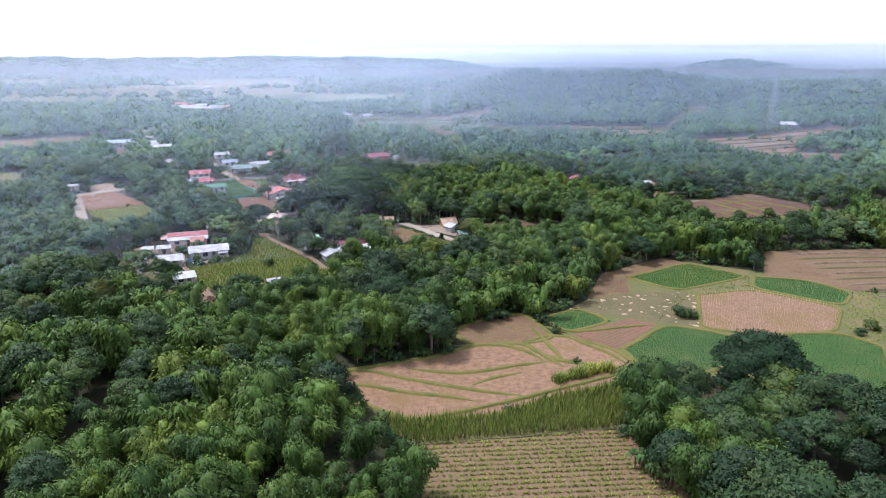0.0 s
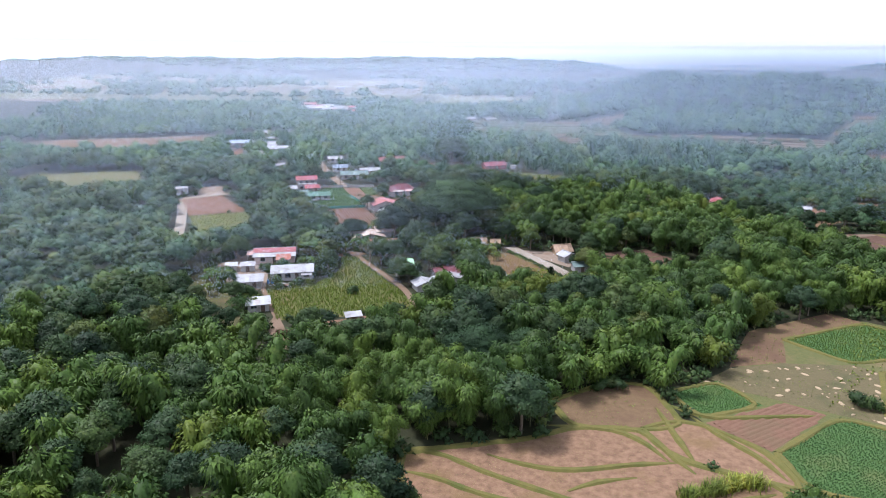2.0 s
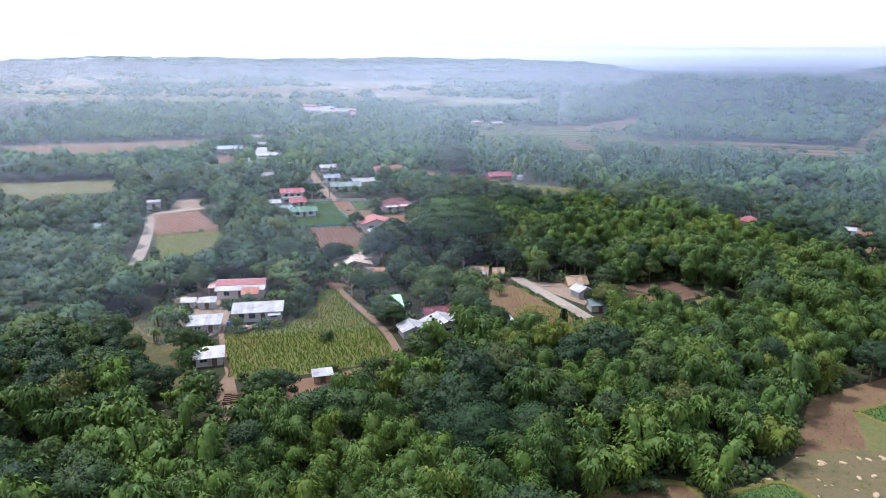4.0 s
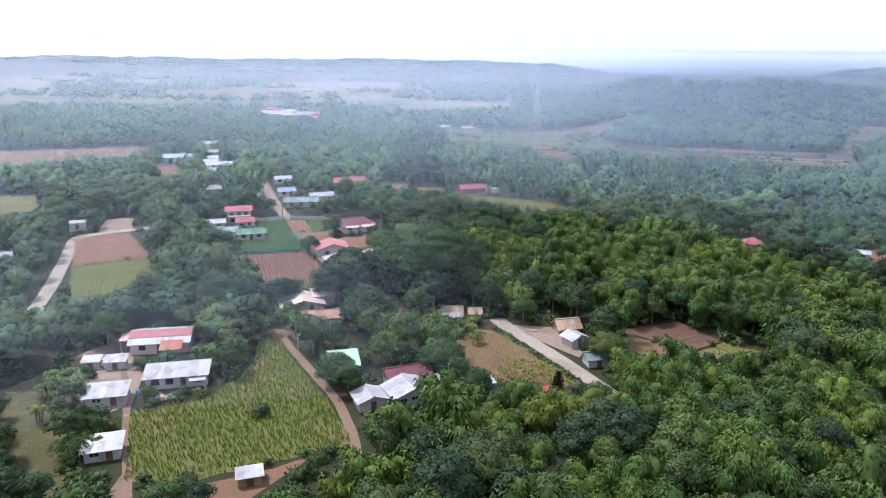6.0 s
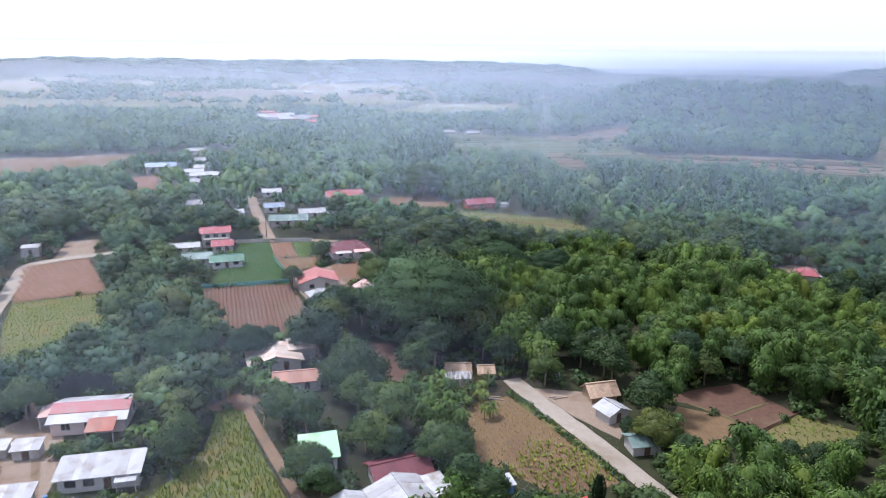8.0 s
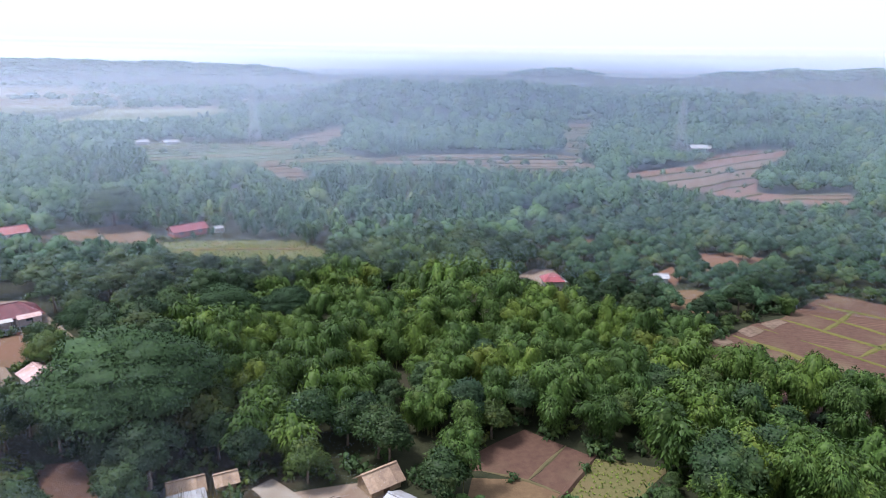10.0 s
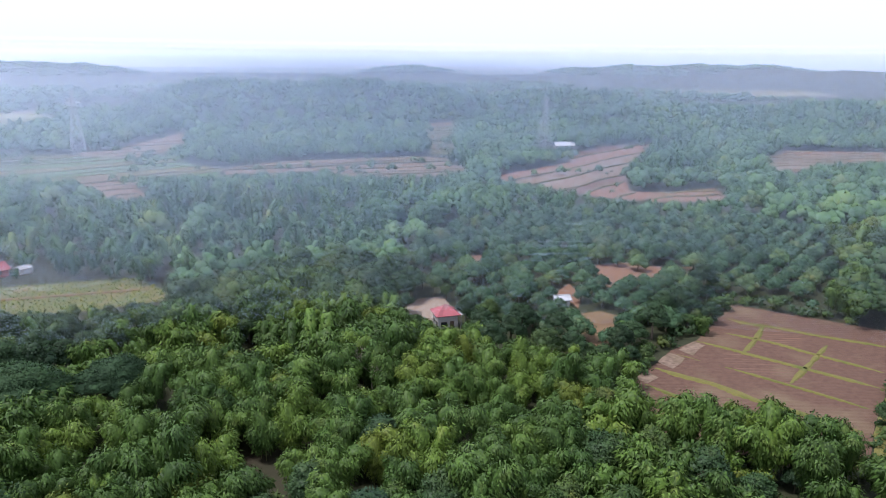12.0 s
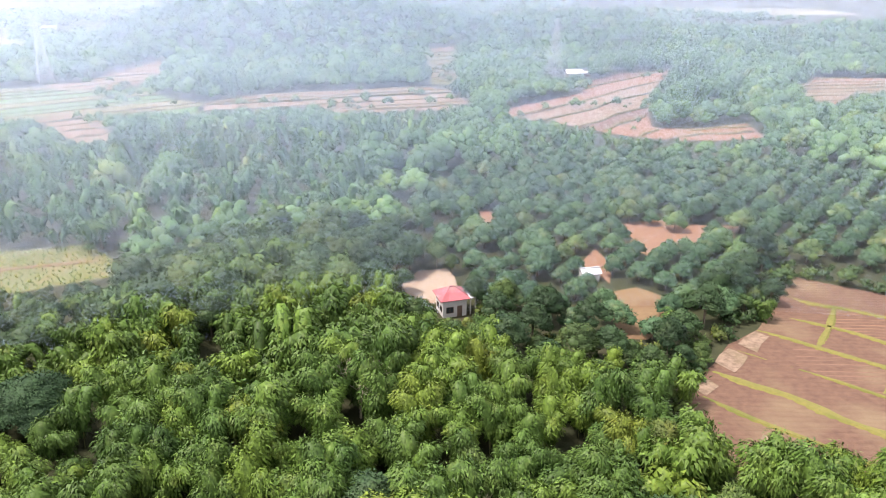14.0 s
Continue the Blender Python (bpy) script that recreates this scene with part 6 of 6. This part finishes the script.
def grove(x, y):
    """How far bamboo rules here, 0 to 1."""
    k = 0.5 + 0.9 * noise.noise((x * 0.028, y * 0.028, 5.0))
    if -26 < x < 80 and 226 < y < 300:
        k += 0.55 * min(1, (x + 26) / 16) * min(1, (y - 226) / 6)
    if x < -2 and y < 95:
        k += 0.7
    if -20 < x < 45 and 142 < y < 200:
        k += 0.22
    if -80 < x < 8 and 92 < y < 140:
        k += 0.2
    if 15 < x < 85 and 185 < y <= 226:
        k += 0.5
    if x < -30 and y > 150:
        k -= 0.45
    if y > 300 and x > 40:
        k -= 0.5
    return k


def headroom(X, Y, reach=30, step=2.0):
    """How tall a tree may grow here before it would stand across the open ground behind it, as seen from the flight line."""
    H = np.full(len(X), 40.0)
    for number, poly in enumerate(CLEAR):
        P = np.array(poly)
        mx, my = P.mean(0)
        fx, fy = (-8.0, min(max(my - 110, 0), 150)) if my < 420 else (-10.0, 160.0)
        size = np.hypot(*(P.max(0) - P.min(0)))
        idx = np.nonzero(np.hypot(X - mx, Y - my) < size + reach)[0]
        if not len(idx):
            continue
        x, y = X[idx], Y[idx]
        d = np.hypot(x - fx, y - fy)
        for s in np.arange(step, reach + 0.1, step):
            hit = inside(x + (x - fx) / d * s, y + (y - fy) / d * s, poly)
            H[idx] = np.where(hit, np.minimum(H[idx], LIFT.get(number, 0.0) + 0.9 + s * 55 / (d + s)), H[idx])
    return H


in_view = lambda X, Y: (X > -(Y + 10) * 1.02 - 14) & (X < np.where(Y < 150, (Y + 10) * 0.72 + 16, 124 + (Y - 150) * 1.85))
orchard = [(62, 286), (70, 312), (66, 340), (100, 372), (150, 372), (205, 330), (190, 296), (146, 268), (128, 284), (102, 272), (84, 266), (68, 276)]

# the orchard in rows
X, Y = rows_in(orchard, 24, 5.6, 5.2, 0.28, rs)
k = free(X, Y)
X, Y = X[k], Y[k]
order = np.argsort((X - 90) ** 2 + (Y - 290) ** 2)
for i in order[:260]:
    if rp.random() < 0.93:
        plant("mango_tree", X[i], Y[i], rp)
lowmango = [broadleaf(420 + i, 2.5, 4.8, 10, 44, 0.5, 0.85, 0.22, ICO0, 0, 0.92)[1] for i in range(4)]
joined("orchard_trees", [(X[i], Y[i]) for i in order[260:]], lowmango, MANGO_HAZY, "further mango trees of the orchard", 2)
CLEAR.append(orchard)

# near woods
X, Y = lattice(-260, 36, 200, 335, 4.7, rs)
k = free(X, Y) & in_view(X, Y)
X, Y = X[k], Y[k]
taken = np.array([(p[0], p[1], 6.0 if p[2] == "umbrella_tree" else 4.0 if p[2] == "great_tree" else 2.6 if p[2] == "dark_tree" else 1.6) for p in PLACED])
k = np.ones(len(X), dtype=bool)
for tx, ty, tr in taken:
    k &= (X - tx) ** 2 + (Y - ty) ** 2 > tr * tr
X, Y = X[k], Y[k]
room = headroom(X, Y)
near = np.minimum.reduce([(X - cx) ** 2 + (Y - cy) ** 2 for cx, cy in ((-10, 80), (-20, 130), (10, 170), (30, 250), (0, 260), (40, 190), (48, 90), (-40, 60), (20, 235), (45, 260))])
count = {"bamboo_clump": 0, "broadleaf_tree": 0, "dark_tree": 0}
rest = {"bamboo_clump": [], "broadleaf_tree": [], "dark_tree": []}
bushes = []
TALL = {"bamboo_clump": 9.5, "broadleaf_tree": 8.0, "dark_tree": 9.0}
for i in np.argsort(near):
    g = grove(X[i], Y[i])
    r = rp.random()
    if X[i] < -60 or Y[i] > 300:
        g -= 0.18
    if room[i] < 3.4:
        bushes.append((X[i], Y[i], max(0.45, min(1.3, room[i] / 2.4))))
        continue
    name = "bamboo_clump" if r < g and room[i] > 5.5 else "dark_tree" if rp.random() < 0.38 else "broadleaf_tree"
    if rp.random() < (0.06 if name == "bamboo_clump" else 0.14):
        bushes.append((X[i], Y[i], min(1.0, room[i] / 2.4)))
        continue
    swell = 0.82 + 0.5 * (noise.noise((X[i] * 0.05, Y[i] * 0.05, 8.0)) + 0.35)
    s = min(rp.uniform(0.85, 1.15) * swell, room[i] / TALL[name])
    if count[name] < (388 if name == "bamboo_clump" else 300 if name != "dark_tree" else 200):
        plant(name, X[i], Y[i], rp, s)
        count[name] += 1
    else:
        rest[name].append((X[i], Y[i], s))
mid_bamboo = [bamboo(500 + i, 5, 240, 0.85, slim=0.4, rings=5)[1] for i in range(6)]
mid_broad = [broadleaf(520 + i, 3.2, 7.6, 11, 36, 0.66, base=ICO0, limbs=0)[1] for i in range(6)]
mid_dark = [broadleaf(540 + i, 3.8, 8.8, 12, 36, 0.7, 0.7, base=ICO0, limbs=0)[1] for i in range(5)]
joined("bamboo_wood", rest["bamboo_clump"], mid_bamboo, BAMBOO, "further bamboo clumps of the wood", 3)
# Further trees get paler leaf colours than near ones; haze put into the colour.
joined("broadleaf_wood", rest["broadleaf_tree"], mid_broad, MANGO_HAZY, "further broadleaf trees of the wood", 4)
joined("dark_wood_trees", rest["dark_tree"], mid_dark, BROAD, "further dark trees of the wood", 5)

# undergrowth along the edges of the fields
X, Y = lattice(-120, 40, 140, 300, 3.1, rs)
k = free(X, Y) & in_view(X, Y)
edge = np.zeros(len(X), dtype=bool)
for dx, dy in ((4, 0), (-4, 0), (0, 4), (0, -4)):
    edge |= ~free(X + dx, Y + dy)
k &= edge
room = headroom(X[k], Y[k], 12)
low_shrub = [broadleaf(560 + i, 1.3, 2.0, 4, 14, 0.6, 0.9, 0.1, ICO0, 0)[1] for i in range(4)]
joined("undergrowth", bushes + [(x, y, max(0.4, min(1.2, r / 2.4))) for x, y, r in zip(X[k], Y[k], room)], low_shrub, BROAD, "low undergrowth along the field edges", 6)

# woods of the middle distance, the hill and the plain
far_tree = [broadleaf(580 + i, (4.8, 5.4, 4.2, 5.0)[i % 4], (8.5, 10.0, 7.5, 9.0)[i % 4], 15, 17, 0.68, 0.9, 0.2, ICO0, 0, 0.8)[1] for i in range(8)]
hill_tree = [broadleaf(610 + i, (4.8, 5.4, 4.2, 5.0)[i % 4], (8.5, 10.0, 7.5, 9.0)[i % 4], 7, 12, 1.0, 0.85, 0.2, ICO0, 0, 0.95)[1] for i in range(8)]
outer_tree = [broadleaf(620 + i, 4.8, 8.5, 5, 8, 1.4, 0.85, 0.2, ICO0, 0, 0.95)[1] for i in range(3)]
far_bamboo = [bamboo(590 + i, 5, 40, 1.3, slim=0.42, rings=4)[1] for i in range(4)]
X, Y = lattice(-420, 335, 520, 590, 8.0, rs)
k = free(X, Y) & in_view(X, Y)
X, Y = X[k], Y[k]
room = headroom(X, Y, 80, 4.0)
pts = [(x, y, min(rp.uniform(0.8, 1.25), r / 8.5)) for x, y, r in zip(X, Y, room) if r > 2.0]
isb = [noise.noise((x * 0.02, y * 0.02, 9.0)) > (-0.12 if -60 < x < 80 and y < 440 else 0.1) for x, y, _ in pts]
joined("valley_bamboo", [p for p, q in zip(pts, isb) if q], far_bamboo, WOODS, "bamboo in the woods of the valley", 7)
joined("valley_wood", [p for p, q in zip(pts, isb) if not q], far_tree, WOODS, "mixed woods of the valley", 8)
rb = np.random.default_rng(77)
bx, by = rb.uniform(-70, 320, 1100), rb.uniform(400, 690, 1100)
kb = np.array([noise.noise((x * 0.02, y * 0.05, 1.0)) > 0.05 for x, y in zip(bx, by)]) & ~free(bx, by)
joined("terrace_bushes", list(zip(bx[kb], by[kb])), far_tree, WOODS, "bushes along the valley terraces", 13, (0.2, 0.6))
X, Y = lattice(-480, 590, 640, 870, 9.4, rs)
k = free(X, Y) & in_view(X, Y) & ((X > -60) | (Y < 790))
X, Y = X[k], Y[k]
room = headroom(X, Y, 80, 4.0)
hill = [(x, y, min(rp.uniform(0.75, 1.35), r / 8.5)) for x, y, r in zip(X, Y, room) if r > 2.5]
joined("hill_bamboo", [p for i, p in enumerate(hill) if i % 5 == 0], far_bamboo, WOODS, "bamboo tufts standing out of the hill woods", 14)
joined("hill_wood", [p for i, p in enumerate(hill) if i % 5], hill_tree, WOODS, "woods over the hill", 9, (0.9, 1.5))
X, Y = lattice(200, 160, 700, 590, 9.4, rs)
k = free(X, Y) & in_view(X, Y) & ~((Y > 335) & (X < 520))
joined("eastern_wood", list(zip(X[k], Y[k])), hill_tree, WOODS, "woods on the eastern slopes", 10, (0.9, 1.5))
X, Y = lattice(-340, -90, 260, 330, 8.5, rs)
k = free(X, Y) & ~in_view(X, Y)
joined("outer_wood", list(zip(X[k], Y[k])), outer_tree, WOODS, "woods round the village and the fields", 15, (0.75, 1.15))
X, Y = lattice(-1000, 880, 900, 1600, 24, rs)
bands = np.array([noise.noise((x * 0.004, y * 0.012, 2.0)) for x, y in zip(X, Y)])
k = (bands > 0.1) & in_view(X, Y)
far_clump = [broadleaf(600 + i, 9, 10, 6, 10, 3.0, 0.6, 0.15, ICO0, 0, 0.9)[1] for i in range(4)]
joined("plain_wood", list(zip(X[k], Y[k])), far_clump, WOODS, "belts of trees on the plain", 11)
X, Y = lattice(-2200, 1750, 2600, 2700, 60, rs)
k = (height(X, Y) > 9) & in_view(X, Y)
ridge_clump = [(V * np.array((3.2, 3.2, 1.0)), T, N) for V, T, N in far_clump]
joined("ridge_wood", list(zip(X[k], Y[k])), ridge_clump, WOODS, "woods on the far ridges", 12)


# ---- morning haze ----
def density(over, z, top, cover, a, side):
    """Thinner at the ground, full at twenty metres, fading at the top; thickest in the valley below the hill, thinner to both sides."""
    return cover * np.clip(1.08 - side * np.abs(a - 0.25), 0.3, 1.1) * np.clip(over / 20, 0.42, 1) * np.clip((top - z) / np.where(top > 55, top - 50, 22), 0, 1)


def haze_bank(V, T, radius):
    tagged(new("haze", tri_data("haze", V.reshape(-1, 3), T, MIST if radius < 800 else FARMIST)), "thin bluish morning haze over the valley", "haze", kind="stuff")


def level_haze(radius, cover, fine, side):
    """A bank of haze in fine level strands."""
    gap = radius * fine
    top = 57 + radius * 0.006
    z = np.arange(0.6, top, gap)
    z = z + np.random.default_rng(int(radius)).uniform(-0.45, 0.45, len(z)) * gap
    n = 44
    a = np.linspace(-1.45, 1.55, n + 1)
    cx, cy = radius * np.sin(a), 110 + radius * np.cos(a)
    hw = gap / 2 * density(z[:, None] - height(cx, cy)[None, :], z[:, None], top, cover, a[None, :], side)
    V = np.zeros((len(z), n + 1, 2, 3))
    V[..., 0], V[..., 1] = cx[None, :, None], cy[None, :, None]
    V[:, :, 0, 2], V[:, :, 1, 2] = z[:, None] - hw, z[:, None] + hw
    i = (np.arange(len(z))[:, None] * (n + 1) + np.arange(n)).ravel() * 2
    haze_bank(V, np.concatenate([np.stack([i, i + 2, i + 3], 1), np.stack([i, i + 3, i + 1], 1)]), radius)


def rising_haze(radius, cover, fine, slope, dense=False, side=0.0, centre=110, low=0, smoke=False):
    """A bank of haze in fine strands that rise straight or aslant."""
    top = 115 if dense else low or 57 + radius * 0.006
    a = np.arange(-1.3, 0.05 if smoke else 1.4, fine)
    a = a + np.random.default_rng(int(radius)).uniform(-0.45, 0.45, len(a)) * fine * (not dense)
    x0, y0 = radius * np.sin(a), centre + radius * np.cos(a)
    h = height(x0, y0)
    t = np.array((0.0, 0.25, 0.45, 0.6, 0.8, 1.0) if dense or low else (0.0, 0.14, 0.28, 0.42, 0.56, 0.72, 0.86, 1.0))
    z = h[:, None] + t[None, :] * (top - h)[:, None]
    hw = fine / 2 * (cover * np.clip((top - z) / 65, 0, 1) + 0 * a[:, None] if dense else density(z - h[:, None], z, top, cover, a[:, None], side)) * math.hypot(1, slope)
    b = a[:, None] + slope * z / radius
    if smoke:
        hw = hw * np.clip((0.05 - a) / 0.25, 0, 1)[:, None]
    m = len(t)
    V = np.zeros((len(a), m, 2, 3))
    for k, sgn in ((0, -1), (1, 1)):
        V[:, :, k, 0], V[:, :, k, 1], V[:, :, k, 2] = radius * np.sin(b + sgn * hw), centre + radius * np.cos(b + sgn * hw), z
    i = (np.arange(len(a))[:, None] * m + np.arange(m - 1)).ravel() * 2
    haze_bank(V, np.concatenate([np.stack([i, i + 1, i + 3], 1), np.stack([i, i + 3, i + 2], 1)]), radius)


rising_haze(150, 0.05, 0.0003, -0.4, centre=40, low=44, smoke=True)
level_haze(190, 0.09, 0.00032, 1.1)
rising_haze(245, 0.11, 0.00055, -0.5, side=1.0)
rising_haze(320, 0.105, 0.0006, 0.0, side=0.6)
rising_haze(430, 0.1, 0.0006, 0.8, side=0.6)
rising_haze(620, 0.095, 0.0006, -0.8, side=0.6)
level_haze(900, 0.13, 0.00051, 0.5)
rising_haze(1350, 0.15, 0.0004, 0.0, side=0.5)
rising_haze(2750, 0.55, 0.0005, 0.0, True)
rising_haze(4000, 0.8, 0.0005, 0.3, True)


# ---- small things about the houses ----
def drum(x, y, label="blue plastic drum in the yard"):
    d = root("drum", x, y, 0.02, 0, label, "drum", "blue drums")
    V, T = tube([(0, 0, 0), (0, 0, 0.3), (0, 0, 0.6), (0, 0, 0.9)], [0.29, 0.31, 0.31, 0.28], 12)
    ob = new("body", tri_data("body", V, T, BLUEPLASTIC))
    ob.parent = d
    bm = bmesh.new()
    bmesh.ops.create_cone(bm, cap_ends=True, segments=12, radius1=0.28, radius2=0.26, depth=0.04, matrix=Matrix.Translation((0, 0, 0.9)))
    part("lid", bm, BLUEPLASTIC, d)


drum(-69.6, 180.9)
drum(-68.7, 181.3)


def scrap_heap(x, y, r, n, seed, label):
    """Loose boards and sheets thrown on a pile."""
    rng = random.Random(seed)
    h = root("scrap_heap", x, y, 0, 0, label, "scrap heap")
    for i in range(n):
        bm = bmesh.new()
        L, w = rng.uniform(0.7, 1.8), rng.uniform(0.15, 0.7)
        box(bm, -L / 2, -w / 2, -0.02, L / 2, w / 2, 0.02)
        ob = part("board", bm, rng.choice((R_GREY, W_BAMBOO, R_WHITE, R_RUST, DARKWOOD)), h)
        ob.matrix_local = pose(rng.gauss(0, r), rng.gauss(0, r * 0.6), 0.12 + 0.05 * i * 8 / n, rng.uniform(-14, 14), rng.uniform(-14, 14), rng.uniform(0, 180))


scrap_heap(-65.6, 180.4, 1.2, 18, 1, "heap of boards and rusty sheets before the bungalow")
scrap_heap(-82.4, 190.8, 1.3, 16, 2, "heap of old sheets and timber beside the sheds")
scrap_heap(-61.5, 291.0, 1.2, 12, 3, "building rubble before the maroon house")
scrap_heap(-12.0, 190.6, 1.4, 14, 4, "loose planks on the dry field")
scrap_heap(-57.0, 262.5, 0.8, 10, 5, "scrap timber beside the white pavilion")
scrap_heap(-40.8, 162.0, 0.8, 10, 6, "brushwood and boards by the field shelter")

# stacked bricks at the end of the yard path
bs = root("brick_stack", -52.6, 151.0, 0.03, 20.0, "long low stack of dark brown bricks in rows", "brick stack")
for i in range(6):
    for j in range(3):
        bm = bmesh.new()
        box(bm, -1.8 + 1.22 * j, -1.4 + 0.5 * i, 0, -0.64 + 1.22 * j, -1.08 + 0.5 * i, 0.5 + 0.08 * ((i + j) % 3))
        part("brick_block", bm, DARKSOIL, bs)

# water tank behind the patched farmhouse
t = root("water_tank", -72.2, 207.2, 0, 0, "white water tank on a steel stand", "water tank")
V, T = tube([(0, 0, 3.0), (0, 0, 3.1), (0, 0, 4.1), (0, 0, 4.25)], [0.1, 0.55, 0.55, 0.1], 12)
ob = new("tank", tri_data("tank", V, T, W_WHITE))
ob.parent = t
for px, py in ((0.4, 0.4), (-0.4, 0.4), (-0.4, -0.4), (0.4, -0.4)):
    bm = bmesh.new()
    box(bm, px - 0.04, py - 0.04, 0, px + 0.04, py + 0.04, 3.05)
    part("leg", bm, STEEL, t)


def pole(x, y, h, label):
    p = root("utility_pole", x, y, 0, 20, label, "utility pole", "utility poles")
    V, T = tube([(0, 0, -0.3), (0, 0, h)], [0.14, 0.09], 8)
    ob = new("mast", tri_data("mast", V, T, DARKWOOD))
    ob.parent = p
    bm = bmesh.new()
    box(bm, -0.7, -0.05, h - 0.6, 0.7, 0.05, h - 0.48)
    part("cross_arm", bm, DARKWOOD, p)
    for k in (-0.6, 0.6):
        bm = bmesh.new()
        box(bm, k - 0.05, -0.05, h - 0.48, k + 0.05, 0.05, h - 0.28)
        part("insulator", bm, W_WHITE, p)


pole(-67.2, 262.4, 7.0, "dark wooden utility pole beside the coral-roofed house")
pole(-95.5, 312.5, 7.5, "dark wooden utility pole on the village road")


def fence(x0, y0, x1, y1, h, gap, net, label, name="net_fence"):
    L = math.hypot(x1 - x0, y1 - y0)
    f = root(name, x0, y0, 0, math.degrees(math.atan2(y1 - y0, x1 - x0)), label, "fence")
    n = int(L / gap)
    for i in range(n + 1):
        bm = bmesh.new()
        box(bm, i * L / n - 0.05, -0.05, -0.1, i * L / n + 0.05, 0.05, h + 0.15)
        part("post", bm, DARKWOOD, f)
    for i in range(n):
        bm = bmesh.new()
        box(bm, i * L / n + 0.06, -0.015, 0.05, (i + 1) * L / n - 0.06, 0.015, h)
        part("net", bm, net, f)


fence(-91.3, 263.2, -72.0, 271.2, 0.9, 2.4, NETTING, "low fence of teal netting between the fields")
fence(-83.6, 289.6, -76.4, 279.2, 1.0, 2.2, NETTING, "netting fence beside the dry garden bed")


def low_wall(x0, y0, x1, y1, h, label):
    L = math.hypot(x1 - x0, y1 - y0)
    w = root("garden_wall", x0, y0, 0, math.degrees(math.atan2(y1 - y0, x1 - x0)), label, "wall")
    n = max(1, int(L / 2.6))
    for i in range(n):
        bm = bmesh.new()
        box(bm, i * L / n + 0.12, -0.07, -0.1, (i + 1) * L / n - 0.12, 0.07, h)
        part("wall_panel", bm, W_GREY, w)
        bm = bmesh.new()
        box(bm, i * L / n - 0.1, -0.1, -0.1, i * L / n + 0.1, 0.1, h + 0.12)
        part("pier", bm, W_GREY, w)


low_wall(-101.0, 304.0, -92.5, 307.6, 1.1, "grey concrete block wall at the end of the gardens")
low_wall(-91.0, 308.0, -80.0, 310.6, 1.1, "grey concrete block wall behind the seed beds")

# red tarpaulin slung between poles in the trees
t = root("tarpaulin", -2.4, 186.6, 0, 35, "red tarpaulin stretched on poles among the trees", "tarpaulin")
bm = bmesh.new()
slab(bm, [(-1.0, -0.9, 3.0), (1.0, -0.9, 3.1), (1.1, 0.9, 4.2), (-0.9, 0.9, 4.1)], 0.02)
part("cloth", bm, REDCLOTH, t)
for px, py, h in ((-1.0, -0.9, 3.0), (1.0, -0.9, 3.1), (1.1, 0.9, 4.2), (-0.9, 0.9, 4.1)):
    bm = bmesh.new()
    box(bm, px - 0.04, py - 0.04, 0, px + 0.04, py + 0.04, h)
    part("pole", bm, DARKWOOD, t)

# logs in the hut yard and at the field's edge
for x, y, a, L in ((-5.6, 221.0, 20, 2.4), (-5.2, 220.5, 28, 1.9), (-4.7, 220.9, 12, 2.1), (-16.8, 219.0, 5, 4.2), (-15.6, 218.4, -8, 3.0)):
    e = root("log", x, y, 0.12, a, "pale felled log lying on the ground", "log", "logs")
    V, T = tube([(-L / 2, 0, 0), (0, 0.05, 0.02), (L / 2, 0, 0)], [0.13, 0.12, 0.1], 8)
    ob = new("stem", tri_data("stem", V, T, PALEBARK))
    ob.parent = e

# hedge along the lane, dry reeds by the huts, ditch of the clearing
rz = np.random.default_rng(91)
hx, hy = [], []
for k in range(44):
    s = k / 43
    hx.append(-13.2 + 16.5 * s + rz.normal(0, 0.25))
    hy.append(220.6 - 22.0 * s + rz.normal(0, 0.25))
joined("lane_hedge", [(x, y, 0.5) for x, y in zip(hx, hy)], low_shrub, BROAD, "leafy green verge between lane and field", 14)
V, T = [], []
for k in range(420):
    x, y, h = rz.uniform(-29, -17), rz.uniform(216, 223), rz.uniform(2.0, 4.2)
    dx, dy, o = rz.normal(0, 0.5), rz.normal(0, 0.5), len(V)
    V += [(x - 0.05, y, 0), (x + 0.05, y, 0), (x + dx, y + dy, h)]
    T.append((o, o + 1, o + 2))
tagged(new("reeds", tri_data("reeds", V, T, DRYSTALK)), "tall dry yellow reeds beside the thatched huts", "reeds", kind="stuff")
ribbon("ditch_bank", [(33.4, 222.6), (29.0, 218.4), (24.4, 214.4), (20.0, 210.5)], 1.0, 0.03, DARKSOIL, "dark earth bank round the clearing", "bank", 0.5)
ribbon("clearing_bank", [(16.2, 222.4), (21.5, 219.0), (24.8, 214.9)], 0.7, 0.04, BERM, "low tan bank across the clearing", "bank", 0.15)
ribbon("clearing_bank", [(21.5, 219.0), (30.2, 225.9)], 0.7, 0.04, BERM, "low tan bank across the clearing", "bank", 0.15)
